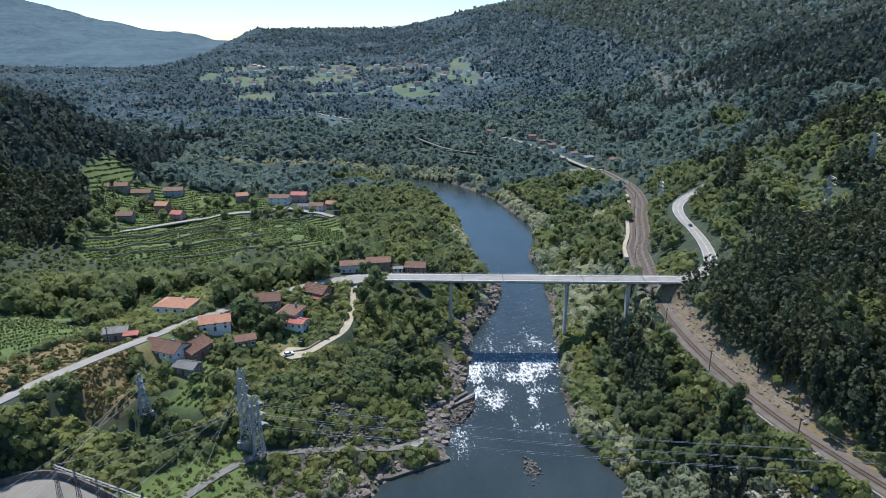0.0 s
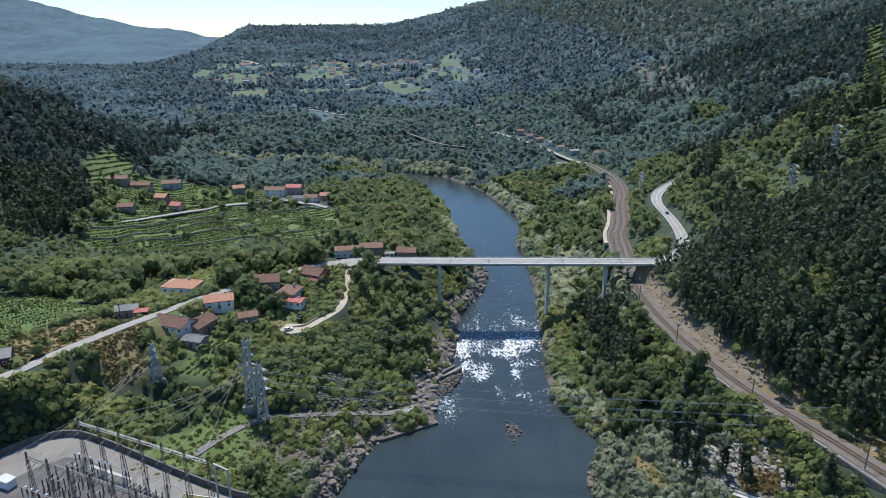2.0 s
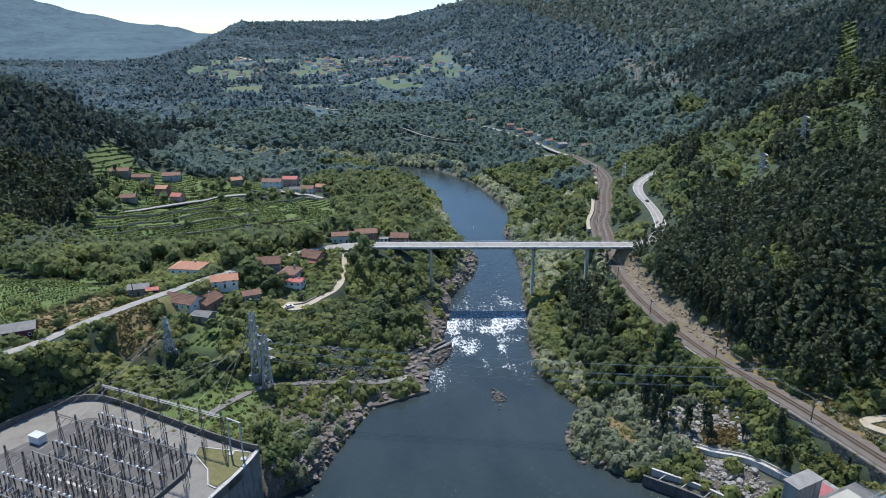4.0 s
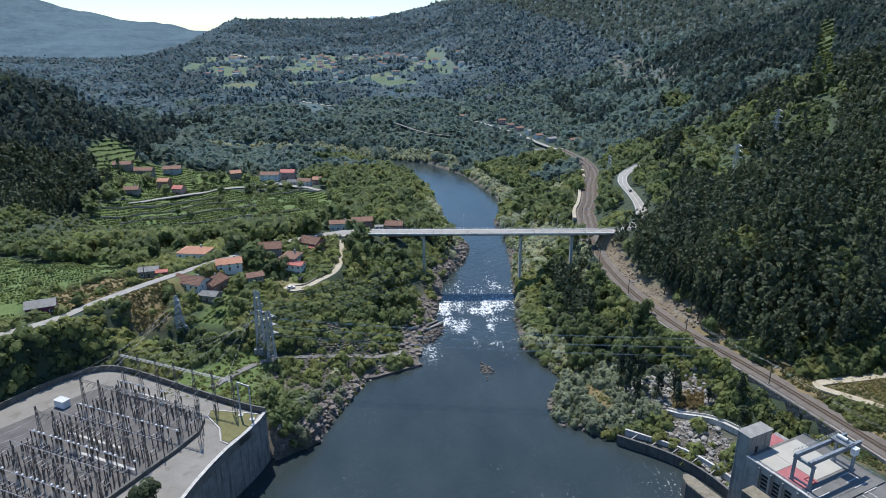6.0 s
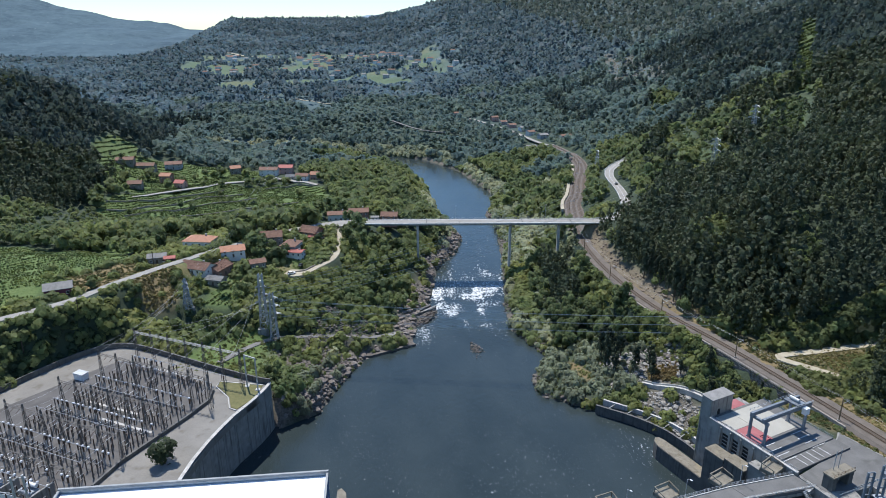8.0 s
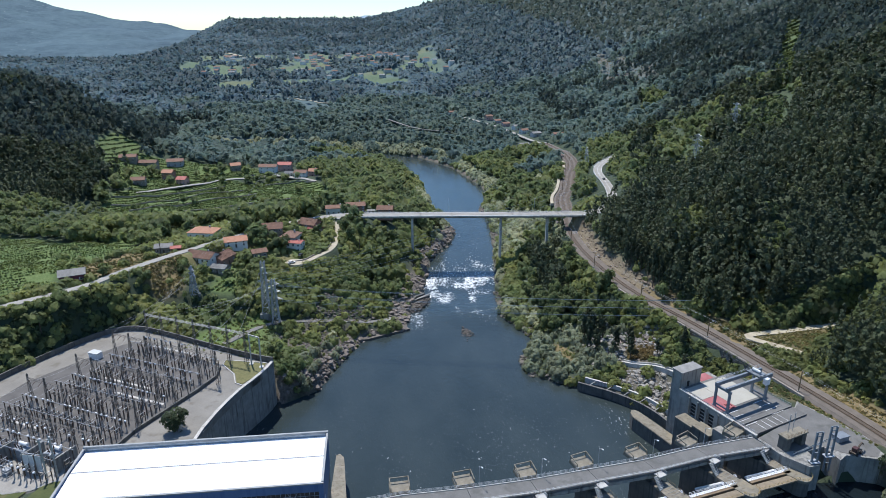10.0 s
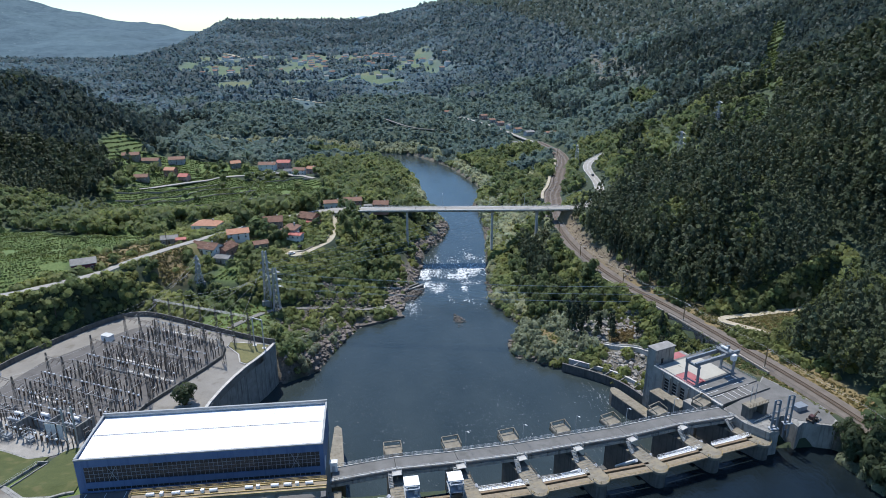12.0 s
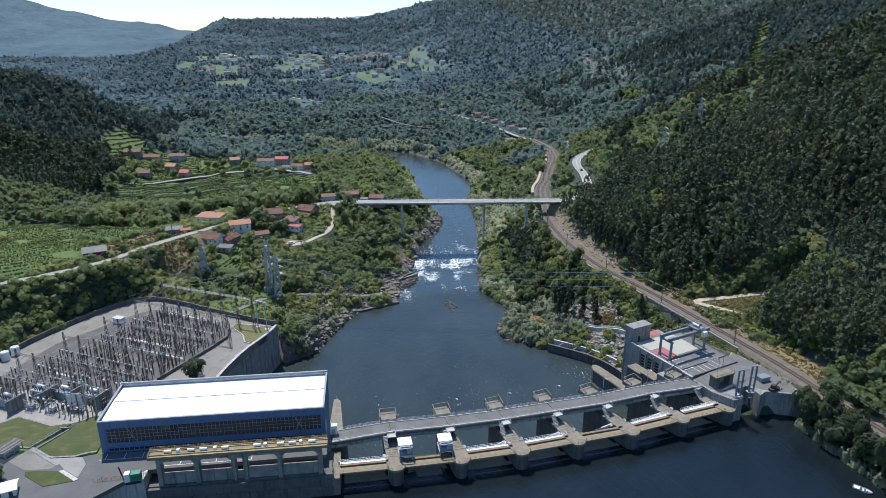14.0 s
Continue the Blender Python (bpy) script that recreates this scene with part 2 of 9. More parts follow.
def ground_material():
    """Soil, grass and rock by the painted kind of land (attribute 'land': R dry, G field, B rock)."""
    m, nt, b = node_mat("valley_ground", 0.95)
    at = nt.nodes.new("ShaderNodeAttribute")
    at.attribute_name = "land"
    sep = nt.nodes.new("ShaderNodeSeparateColor")
    nt.links.new(at.outputs["Color"], sep.inputs[0])
    big, mid, fine = noise_of(nt, 0.02, 4), noise_of(nt, 0.16, 4), noise_of(nt, 1.1, 4)
    wood = ramp_of(nt, mid, [(0.3, (0.024, 0.038, 0.02)), (0.7, (0.046, 0.064, 0.032))])
    field = blend_of(nt, 0.5, ramp_of(nt, mid, [(0.3, (0.06, 0.11, 0.022)), (0.7, (0.13, 0.17, 0.05))]), ramp_of(nt, fine, [(0.3, (0.06, 0.1, 0.022)), (0.7, (0.14, 0.18, 0.055))]))
    dry = blend_of(nt, 0.5, ramp_of(nt, mid, [(0.3, (0.15, 0.10, 0.042)), (0.7, (0.26, 0.19, 0.09))]), ramp_of(nt, fine, [(0.3, (0.13, 0.1, 0.04)), (0.7, (0.27, 0.2, 0.1))]))
    rock = blend_of(nt, 0.5, ramp_of(nt, mid, [(0.35, (0.075, 0.062, 0.047)), (0.65, (0.172, 0.146, 0.117))]), ramp_of(nt, fine, [(0.35, (0.06, 0.052, 0.042)), (0.65, (0.235, 0.2, 0.165))]))
    # far woodland ground: treetop colour with bluish haze painted in
    hazy_canopy = ramp_of(nt, big, [(0.3, (0.06, 0.098, 0.1)), (0.7, (0.085, 0.128, 0.128))])
    wood = blend_of(nt, at.outputs["Alpha"], wood, hazy_canopy)
    col = blend_of(nt, sep.outputs[1], wood, field)
    col = blend_of(nt, sep.outputs[0], col, dry)
    col = blend_of(nt, sep.outputs[2], col, rock)
    nt.links.new(col, b.inputs["Base Color"])
    bump_of(nt, b, fine, 0.4)
    return m


def water_material(name, foam, deep, shoal):
    m, nt, b = node_mat(name, 0.07)
    b.inputs["IOR"].default_value = 1.33
    n1 = noise_of(nt, 0.5, 5, stretch=(1.0, 0.55, 1.0), rough=0.6)
    n2 = noise_of(nt, 0.035, 4, stretch=(1.0, 0.6, 1.0))
    base = ramp_of(nt, n2, [(0.3, deep), (0.7, shoal)])
    nt.links.new(base, b.inputs["Base Color"])
    bump_of(nt, b, n1, 0.4, 0.7)
    if foam:
        at = nt.nodes.new("ShaderNodeAttribute")
        at.attribute_name = "foam"
        f1 = noise_of(nt, 0.9, 9, stretch=(1.0, 0.5, 1.0), rough=0.7)
        spread = nt.nodes.new("ShaderNodeMapRange")
        spread.inputs[1].default_value, spread.inputs[2].default_value = 0.3, 0.7
        nt.links.new(f1, spread.inputs[0])
        add = nt.nodes.new("ShaderNodeMath")
        add.operation = 'ADD'
        nt.links.new(spread.outputs[0], add.inputs[0])
        nt.links.new(at.outputs["Fac"], add.inputs[1])
        churn = nt.nodes.new("ShaderNodeMapRange")
        churn.inputs[1].default_value, churn.inputs[2].default_value = 0.9, 1.26
        nt.links.new(add.outputs[0], churn.inputs[0])
        # flecks of foam drifting on the pool
        fleck = nt.nodes.new("ShaderNodeMapRange")
        fleck.inputs[1].default_value, fleck.inputs[2].default_value = 0.64, 0.8
        nt.links.new(noise_of(nt, 2.2, 4, stretch=(1.0, 0.45, 1.0), rough=0.65), fleck.inputs[0])
        drift = nt.nodes.new("ShaderNodeMapRange")
        drift.inputs[1].default_value, drift.inputs[2].default_value = 0.47, 0.62
        nt.links.new(noise_of(nt, 0.06, 5, stretch=(1.0, 0.5, 1.0), rough=0.7), drift.inputs[0])
        sparse = nt.nodes.new("ShaderNodeMath")
        sparse.operation = 'MULTIPLY'
        nt.links.new(fleck.outputs[0], sparse.inputs[0])
        nt.links.new(drift.outputs[0], sparse.inputs[1])
        mask = nt.nodes.new("ShaderNodeMath")
        mask.operation = 'MAXIMUM'
        nt.links.new(churn.outputs[0], mask.inputs[0])
        nt.links.new(sparse.outputs[0], mask.inputs[1])
        nt.links.new(blend_of(nt, mask.outputs[0], base, (0.72, 0.74, 0.74)), b.inputs["Base Color"])
        rr = nt.nodes.new("ShaderNodeMapRange")
        rr.inputs[3].default_value, rr.inputs[4].default_value = 0.07, 0.75
        nt.links.new(mask.outputs[0], rr.inputs[0])
        nt.links.new(rr.outputs[0], b.inputs["Roughness"])
    return m


GROUND = ground_material()
WATER = water_material("river_water", True, (0.024, 0.034, 0.035), (0.038, 0.05, 0.05))
WATER_LAKE = water_material("reservoir_water", False, (0.006, 0.010, 0.013), (0.011, 0.017, 0.02))
# ---- the lie of the land (metres, origin at the islet in the river, y downstream) ----
def lerp_table(d, y, ds, ys, rows):
    """Cross-sections rows[station][distance], blended between stations along y."""
    prof = [np.interp(d, ds, r) for r in rows]
    out = prof[0].copy()
    for k in range(len(ys) - 1):
        w = np.clip((y - ys[k]) / (ys[k + 1] - ys[k]), 0, 1)
        w = w * w * (3 - 2 * w)
        out = np.where(y >= ys[k], prof[k] * (1 - w) + prof[k + 1] * w, out)
    return out


def smooth(a, b, v):
    w = np.clip((v - a) / (b - a), 0, 1)
    return w * w * (3 - 2 * w)


def vnoise(x, y, seed=0.0):
    """Smooth value noise, 0 to 1."""
    xi, yi = np.floor(x), np.floor(y)
    fx, fy = x - xi, y - yi
    fx, fy = fx * fx * (3 - 2 * fx), fy * fy * (3 - 2 * fy)

    def h(a, b):
        s = np.sin(a * 127.1 + b * 311.7 + seed * 74.7) * 43758.5453
        return s - np.floor(s)
    return (h(xi, yi) * (1 - fx) + h(xi + 1, yi) * fx) * (1 - fy) + (h(xi, yi + 1) * (1 - fx) + h(xi + 1, yi + 1) * fx) * fy


def seg_dist(x, y, line):
    """Distance to a polyline of (x, y, z), and the line's height at the nearest point."""
    best, zed = np.full(np.shape(x), 1e9), np.zeros(np.shape(x))
    for (x0, y0, z0), (x1, y1, z1) in zip(line[:-1], line[1:]):
        dx, dy = x1 - x0, y1 - y0
        t = np.clip(((x - x0) * dx + (y - y0) * dy) / (dx * dx + dy * dy), 0, 1)
        d = np.hypot(x - x0 - t * dx, y - y0 - t * dy)
        zed = np.where(d < best, z0 + t * (z1 - z0), zed)
        best = np.minimum(best, d)
    return best, zed


def poly_dist(x, y, poly):
    """Signed distance to a polygon, negative inside."""
    d = seg_dist(x, y, [(a, b, 0) for a, b in poly] + [(*poly[0], 0)])[0]
    inside = np.zeros(np.shape(x), bool)
    for (x0, y0), (x1, y1) in zip(poly, poly[1:] + poly[:1]):
        cross = (y0 > y) != (y1 > y)
        inside ^= cross & (x < (x1 - x0) * (y - y0) / ((y1 - y0) if y1 != y0 else 1e-9) + x0)
    return np.where(inside, -d, d)


SHORE_L = ([-400, -172, -167, -140, -139, -115, -95, -80, -68, -60, -50, -24, -1, 7, 24, 54, 89, 122, 156, 184, 234, 304, 367, 417, 460, 518, 530, 545],
           [-131, -131, -63, -63, -112.4, -111.4, -107.2, -101.6, -95.4, -91, -75, -65, -54, -31, -30, -21, -13, -8.5, 10, 18, 9, 5, 5, -6, -27, -60, -200, -600])
SHORE_R = ([-400, -260, -186, -163, -154, -150.5, -149, -107, -99, -90.5, -82, -75.6, -65.8, -60, -47, -34, -11, 4, 20, 51, 80, 111, 176, 219, 250, 285, 334, 384, 442, 514, 539, 560, 575, 600, 640],
           [118, 122, 120, 113, 114, 80, 71, 69.8, 69.4, 67, 63, 58, 46.6, 40.5, 22, 20, 33, 28, 22, 27, 30.5, 36.6, 46, 52, 48.5, 60, 67.5, 58.5, 48, 13, -25, -60, -120, -300, -900])
RAIL = [(150, -330, 26), (128, -210, 26), (121, -167, 26), (117, -137, 26), (110, -106, 26), (98.3, -58, 26), (90.5, -35, 26), (84, -14, 26), (79.5, 22, 26), (78.6, 55, 26), (82.5, 95, 26), (96.5, 150, 26),
        (104, 182, 26), (116, 206, 26), (136, 268, 26), (150, 300, 26), (160.5, 342, 26), (164.5, 390, 26), (160, 440, 26)]
ROAD_LEFT = [(-420, -150, 46), (-300, -85, 44), (-215, -39, 41.2), (-204, -31.5, 41), (-191, -20, 40.5), (-181, -9, 40), (-174, 5, 40), (-166, 18, 39.5), (-159, 29, 39.2), (-151.5, 40, 38.5), (-144.6, 51.3, 37.8), (-137, 64, 36.8), (-126.7, 75, 36.2), (-109.7, 93, 36), (-89.8, 108.4, 35.8), (-75, 113, 35.6), (-62, 115, 35.5)]
ROAD_RIGHT = [(94, 100.6, 35.6), (103, 101, 36.2), (113, 107, 36.8), (122, 119, 37.4), (129, 138, 38), (134.5, 159, 38.4), (138.5, 180, 38.8), (141, 200, 39.2), (145, 218, 39.6), (154, 240, 40), (172, 263, 40.5), (200, 285, 44), (225, 310, 50)]
LANE = [(-70, 112, 35.4), (-71, 100, 33.5), (-71, 88, 31), (-71, 74, 29.5), (-73.5, 62.5, 28.8), (-82, 53, 28), (-86, 47.5, 27.5), (-93, 46.5, 27)]
TRACK = [(-118, -30, 16), (-108, -12, 14.2), (-98, -2, 13), (-82, 2, 11), (-62, 6, 8), (-50, 9, 5), (-40, 16, 3.4)]
HILL_TRACK = [(127, -87.5, 26.9), (120.8, -81, 27.2), (114.5, -75.8, 27.5), (111.5, -71.5, 27.5), (117, -69.8, 27.7), (127, -70.4, 28.2), (136, -69.8, 28.7), (147, -70, 29.4), (166, -69, 31)]
TRACK_SIDE = [(109, -70), (112.5, -81), (123, -89), (133, -85), (146, -80), (160, -76), (160, -68), (118, -68)]
LOW_WOOD = [(112, -81), (123, -89), (146, -80), (160, -76), (164, -90), (140, -98), (124, -104), (110, -96)]
ROCK_WALL = [(88.5, -58), (92.5, -58), (102, -94), (98, -96), (90, -78)]
RAIL_VERGE = [(112, -99), (117, -103), (121.5, -114), (124.5, -126), (128, -139), (131.5, -147), (128, -152), (122, -152), (117.5, -137), (112.5, -116)]
QUAY_EDGE = [(96, -100), (101, -99), (107.5, -106), (112, -121), (115, -138), (116, -148), (112, -147), (108, -131), (103.5, -117.5), (98.5, -111)]
YARD = [(-215, -150), (-208, -85), (-204, -70), (-194, -51), (-180, -30), (-170, -20), (-160, -18), (-147, -25), (-116, -45), (-97, -56.5), (-92, -59), (-95, -68), (-101, -80), (-107, -96), (-111, -115), (-112, -140), (-135, -150)]
PLANT = [(-260, -260), (-260, -150), (-215, -148), (-136, -148), (-130, -162), (-64, -162), (-64, -167), (-118, -168), (-133, -174), (-133, -260)]
RIGHT_BLOCK = [(72, -138), (67, -105), (82, -99), (103, -97), (110, -118), (117, -142), (113, -146), (90, -145)]
HILL_GRASS = [(96.6, -43), (105.5, -50), (114, -71), (111, -81), (106, -78), (101, -60)]
WILLOWS = [(30, -6), (48, -14), (50, -44), (46, -58), (24, -50), (20, -30)]
OLD_TREES = [(37, -10), (62, -15), (75, -33), (76, -10), (64, 24), (48, 27)]
GRANITE = [(62, -28), (75, -34), (83, -56), (78, -61), (64, -49)]
FIELD_WEST = [(-330, -100), (-215, -30), (-200, -6), (-199, 22), (-183, 46), (-180, 58), (-207, 80), (-252, 100), (-302, 130), (-420, 80)]
FIELD_DRY = [(-197, 12), (-195, 24), (-180, 44), (-166, 49), (-160, 36), (-168, 22), (-178, 4), (-186, -4)]
DRY_LOW = [(-163, 8), (-167, 38), (-158, 40), (-147, 29), (-143, 12), (-146, 4), (-156, 1)]
GARDEN = [(-133, 9), (-131, 23), (-121, 41), (-114, 30), (-121, 7)]
PYLON_GRASS = [(-136, -30), (-128, -18), (-118, -6), (-104, 4), (-98, -6), (-96, -22), (-104, -40), (-116, -42)]
MOWN = [(-207, 77), (-215, 100), (-197, 104), (-190, 96), (-194, 80)]
VINES = [(-168, 318), (-150, 340), (-94, 314), (-85, 237), (-115, 230), (-153, 248)]
VINES_NEAR = [(-266, 229), (-268, 264), (-225, 326), (-182, 332), (-184, 307), (-211, 265), (-202, 216), (-224, 198)]
VINES_MID = [(-205, 213), (-166, 210), (-148, 245), (-162, 322), (-186, 330), (-213, 266)]
MEADOW = [(-231, 378), (-201, 390), (-196, 366), (-220, 356)]
GREEN = [(-300, 300), (-300, 385), (-240, 392), (-170, 385), (-150, 352), (-215, 318), (-255, 285)]


TERRACE = [(-322, 372), (-320, 426), (-287, 410), (-284, 370), (-296, 328)]
POWER_CUT = [(452, 462), (441, 405), (298, 192), (300, 245)]
POWER_CUT_LOW = [(290, 216), (286, 186), (230, 104), (224, 150)]
PYLON_CLEARING = [(252, 321), (226, 239), (203, 144), (188, 100), (174, 112), (172, 140), (184, 188), (205, 240)]
BUSHY_SLOPE = [(391, 605), (417, 572), (330, 396), (308, 434)]
FELLED_SLOPE = [(337, 830), (363, 783), (372, 622), (345, 570), (308, 650)]
OUTER_ROADS = [[(-234, 912, 0), (-185, 864, 0), (-106, 811, 0)], [(-428, 1590, 0), (-331, 1449, 0)]]
BANK_TRACK = [(-20, 640, 0), (15, 590, 0), (60, 560, 0)]


VILLAGE = [(-172, 22), (-176, 60), (-160, 92), (-96, 116), (-60, 122), (-66, 84), (-84, 42), (-112, 26)]
RUBBLE = [(58, -63), (66, -60), (72, -65), (80, -75), (82, -96), (70, -96), (64, -76)]
SAND = [(39, -25), (44.5, -28), (48, -45), (43.5, -43)]


def lawn_foot(x):
    """Lower edge of the lawn, along the transformer yard."""
    return np.interp(x, [-215, -181, -176.5, -169.5, -162, -154.5, -151.5, -149.6, -135], [-132, -129, -125.5, -129, -133, -132.2, -130, -128.5, -128])


def lawn_top(x, y):
    """The lawn falls from the forecourt to the yard."""
    return 26.93 - 6.8 * np.clip((y + 157) / (lawn_foot(x) + 157), 0, 1)


def height(x, y):
    x, y = np.asarray(x, float), np.asarray(y, float)
    xl, xr = np.interp(y, *SHORE_L), np.interp(y, *SHORE_R)
    xrail = np.interp(y, [p[1] for p in RAIL] + [600, 1000, 2000], [p[0] for p in RAIL] + [150, 120, 0])
    bumps = (vnoise(x / 37, y / 37, 1) - 0.5) * 5 + (vnoise(x / 13, y / 13, 2) - 0.5) * 2.0
    # left bank
    dl = np.maximum(xl - x, 0)
    zl = lerp_table(dl, y, [0, 4, 12, 25, 52, 90, 130, 170, 260, 400, 700, 1200],
                    [-70, 0, 50, 100, 150, 210, 320, 460, 560],
                    [[0, 8, 14, 18, 20, 22, 26, 38, 44, 46, 60, 90],
                     [0, 2, 4, 7, 13, 24, 37, 40, 42, 46, 60, 90],
                     [0, 3, 7, 12, 22, 29, 36, 38, 40, 40, 60, 90],
                     [0, 3, 8, 18, 33, 33, 33, 28, 28, 30, 60, 90],
                     [0, 3, 7, 14, 27, 30, 27, 22, 22, 34, 70, 95],
                     [0, 3, 6, 11, 17, 18, 15, 13, 14, 45, 75, 95],
                     [0, 3, 5, 8, 12, 12, 12, 12, 15, 62, 85, 100],
                     [0, 3, 5, 7, 9, 10, 11, 12, 26, 68, 85, 100],
                     [0, 3, 4, 6, 8, 10, 12, 14, 22, 50, 70, 90]])
    # right bank up to the railway, then the hillside
    span = np.maximum(xrail - xr, 8)
    u = np.clip((x - xr) / span, 0, 1)
    zr = np.interp(u, [0, 0.06, 0.25, 0.5, 0.72, 0.86, 0.95, 1], [0, 2, 4.5, 8.5, 13, 19, 24.5, 26])
    lake = smooth(-144, -152, y)
    zr = zr * (1 - lake) + (15.2 + zr * 10.8 / 26) * lake
    r = np.maximum(x - xrail, 0)
    zh = lerp_table(r, y, [0, 7, 18, 40, 80, 150, 250, 500, 900, 1500],
                    [-180, -100, -55, 0, 100, 150, 280, 420],
                    [[0, 0, 4, 20, 40, 75, 125, 240, 400, 520],
                     [0, 0.5, 1.5, 8, 34, 75, 125, 240, 400, 520],
                     [0, 0.5, 2, 8, 34, 72, 125, 240, 400, 520],
                     [0, 0.5, 9, 26, 44, 74, 122, 240, 400, 520],
                     [0, 0.5, 8, 15, 30, 62, 112, 240, 400, 520],
                     [0, 0.5, 7, 14, 30, 62, 112, 240, 400, 520],
                     [0, 0.5, 7, 13, 30, 66, 118, 240, 400, 520],
                     [0, 0.5, 4, 12, 32, 70, 122, 245, 400, 520]])
    zr = zr + zh
    # far side of the bend and the hills behind
    yfar = np.interp(x, [-900, -300, -120, -60, -25, 13, 50, 170, 400], [640, 600, 575, 560, 539, 514, 470, 420, 380])
    v = y - yfar
    zf = np.interp(v, [-40, 0, 15, 80, 250, 480, 750, 1150, 1700, 2300, 3200, 4500], [-4, 0, 5, 20, 38, 52, 78, 100, 150, 196, 120, 60])
    zw = np.interp(v, [-40, 0, 15, 80, 250, 480, 800, 1150, 1700, 4500], [-4, 0, 5, 22, 46, 58, 70, 56, 40, 40])
    ww = smooth(-410, -760, x + 0.12 * (y - 1000))
    zf = zf * (1 - ww) + zw * ww
    xh = np.interp(y, [450, 700, 1000, 1500, 2200, 3000], [190, 185, 140, 40, -60, -60])
    zf = zf + np.interp(x - xh, [0, 60, 150, 300, 600, 1000, 1800], [0, 18, 52, 118, 235, 350, 430]) * (1 - 0.45 * smooth(1400, 2600, y))
    w = smooth(430, 570, y)
    land_r = zr * (1 - w) + np.maximum(zf, 0.0) * w
    mid = (xl + xr) / 2
    z = np.where(x < mid, zl, land_r)
    z = np.where((y > 520) & (x < mid), np.where(v > -15, zf, zl), z)
    z = z + bumps * np.clip(np.minimum(np.where(x < mid, dl, x - xr) / 30, 1), 0, 1) * np.where(y > 600, 2.0, 1.0)
    # the wooded knoll west of the far village
    z = z + 31 * np.exp(-((x + 432) / 128) ** 2 - ((y - 485) / 130) ** 2)
    # river bed
    inside = np.minimum(x - xl, xr - x)
    bed = -np.minimum(3.5, inside * 0.7) - 0.4
    bed = np.where(y > 60, bed - 1.6, bed)
    bed = np.where(y < -149, bed + 13.0, bed)
    z = np.where((inside > 0) & ((y < 520) | (v < 0)), bed, z)
    # level strips for railway, roads, yard and plant
    for line, half, soft in ((RAIL, 5.5, 5), (ROAD_LEFT, 3.6, 11), (ROAD_RIGHT, 5.0, 4), (LANE, 2.6, 3), (TRACK, 2.2, 3), (HILL_TRACK, 3, 4)):
        d, zed = seg_dist(x, y, line)
        k = smooth(half + soft, half, d)
        z = z * (1 - k) + (zed - 0.3) * k
    open_side = smooth(3, -1, poly_dist(x, y, TRACK_SIDE))
    z = z * (1 - open_side) + np.minimum(z, 27.6 + 0.075 * (x - 120) + 0.05 * (y + 70)) * open_side
    west = xrail - x
    z = np.where((y > -97) & (y < -57) & (west > 5.6) & (west < 15), np.minimum(z, 20.0 + 0.08 * (y + 97)), z)
    d = poly_dist(x, y, YARD)
    k = np.where((x > -125) & (y < -56), smooth(-1.0, -4.5, d), smooth(8, 0, d))
    z = np.where((x > -125) & (y < -56) & (d > -4.5) & (d < 3), np.minimum(z, -0.5 - 0.6 * (3 - d)), z)
    z = z * (1 - k) + (20 - 0.5) * k
    d = poly_dist(x, y, PLANT)
    k = smooth(4, -1, d)
    z = z * (1 - k) + 26.4 * k
    on_lawn = (x < -135) & (x > -215) & (y > -160) & (y < lawn_foot(x))
    z = np.where(on_lawn, lawn_top(x, y) - 0.4, z)
    d = poly_dist(x, y, RIGHT_BLOCK)
    k = smooth(3, -3, d)
    z = z * (1 - k) + 24.9 * k
    return z
# ---- end of the lie of the land ----


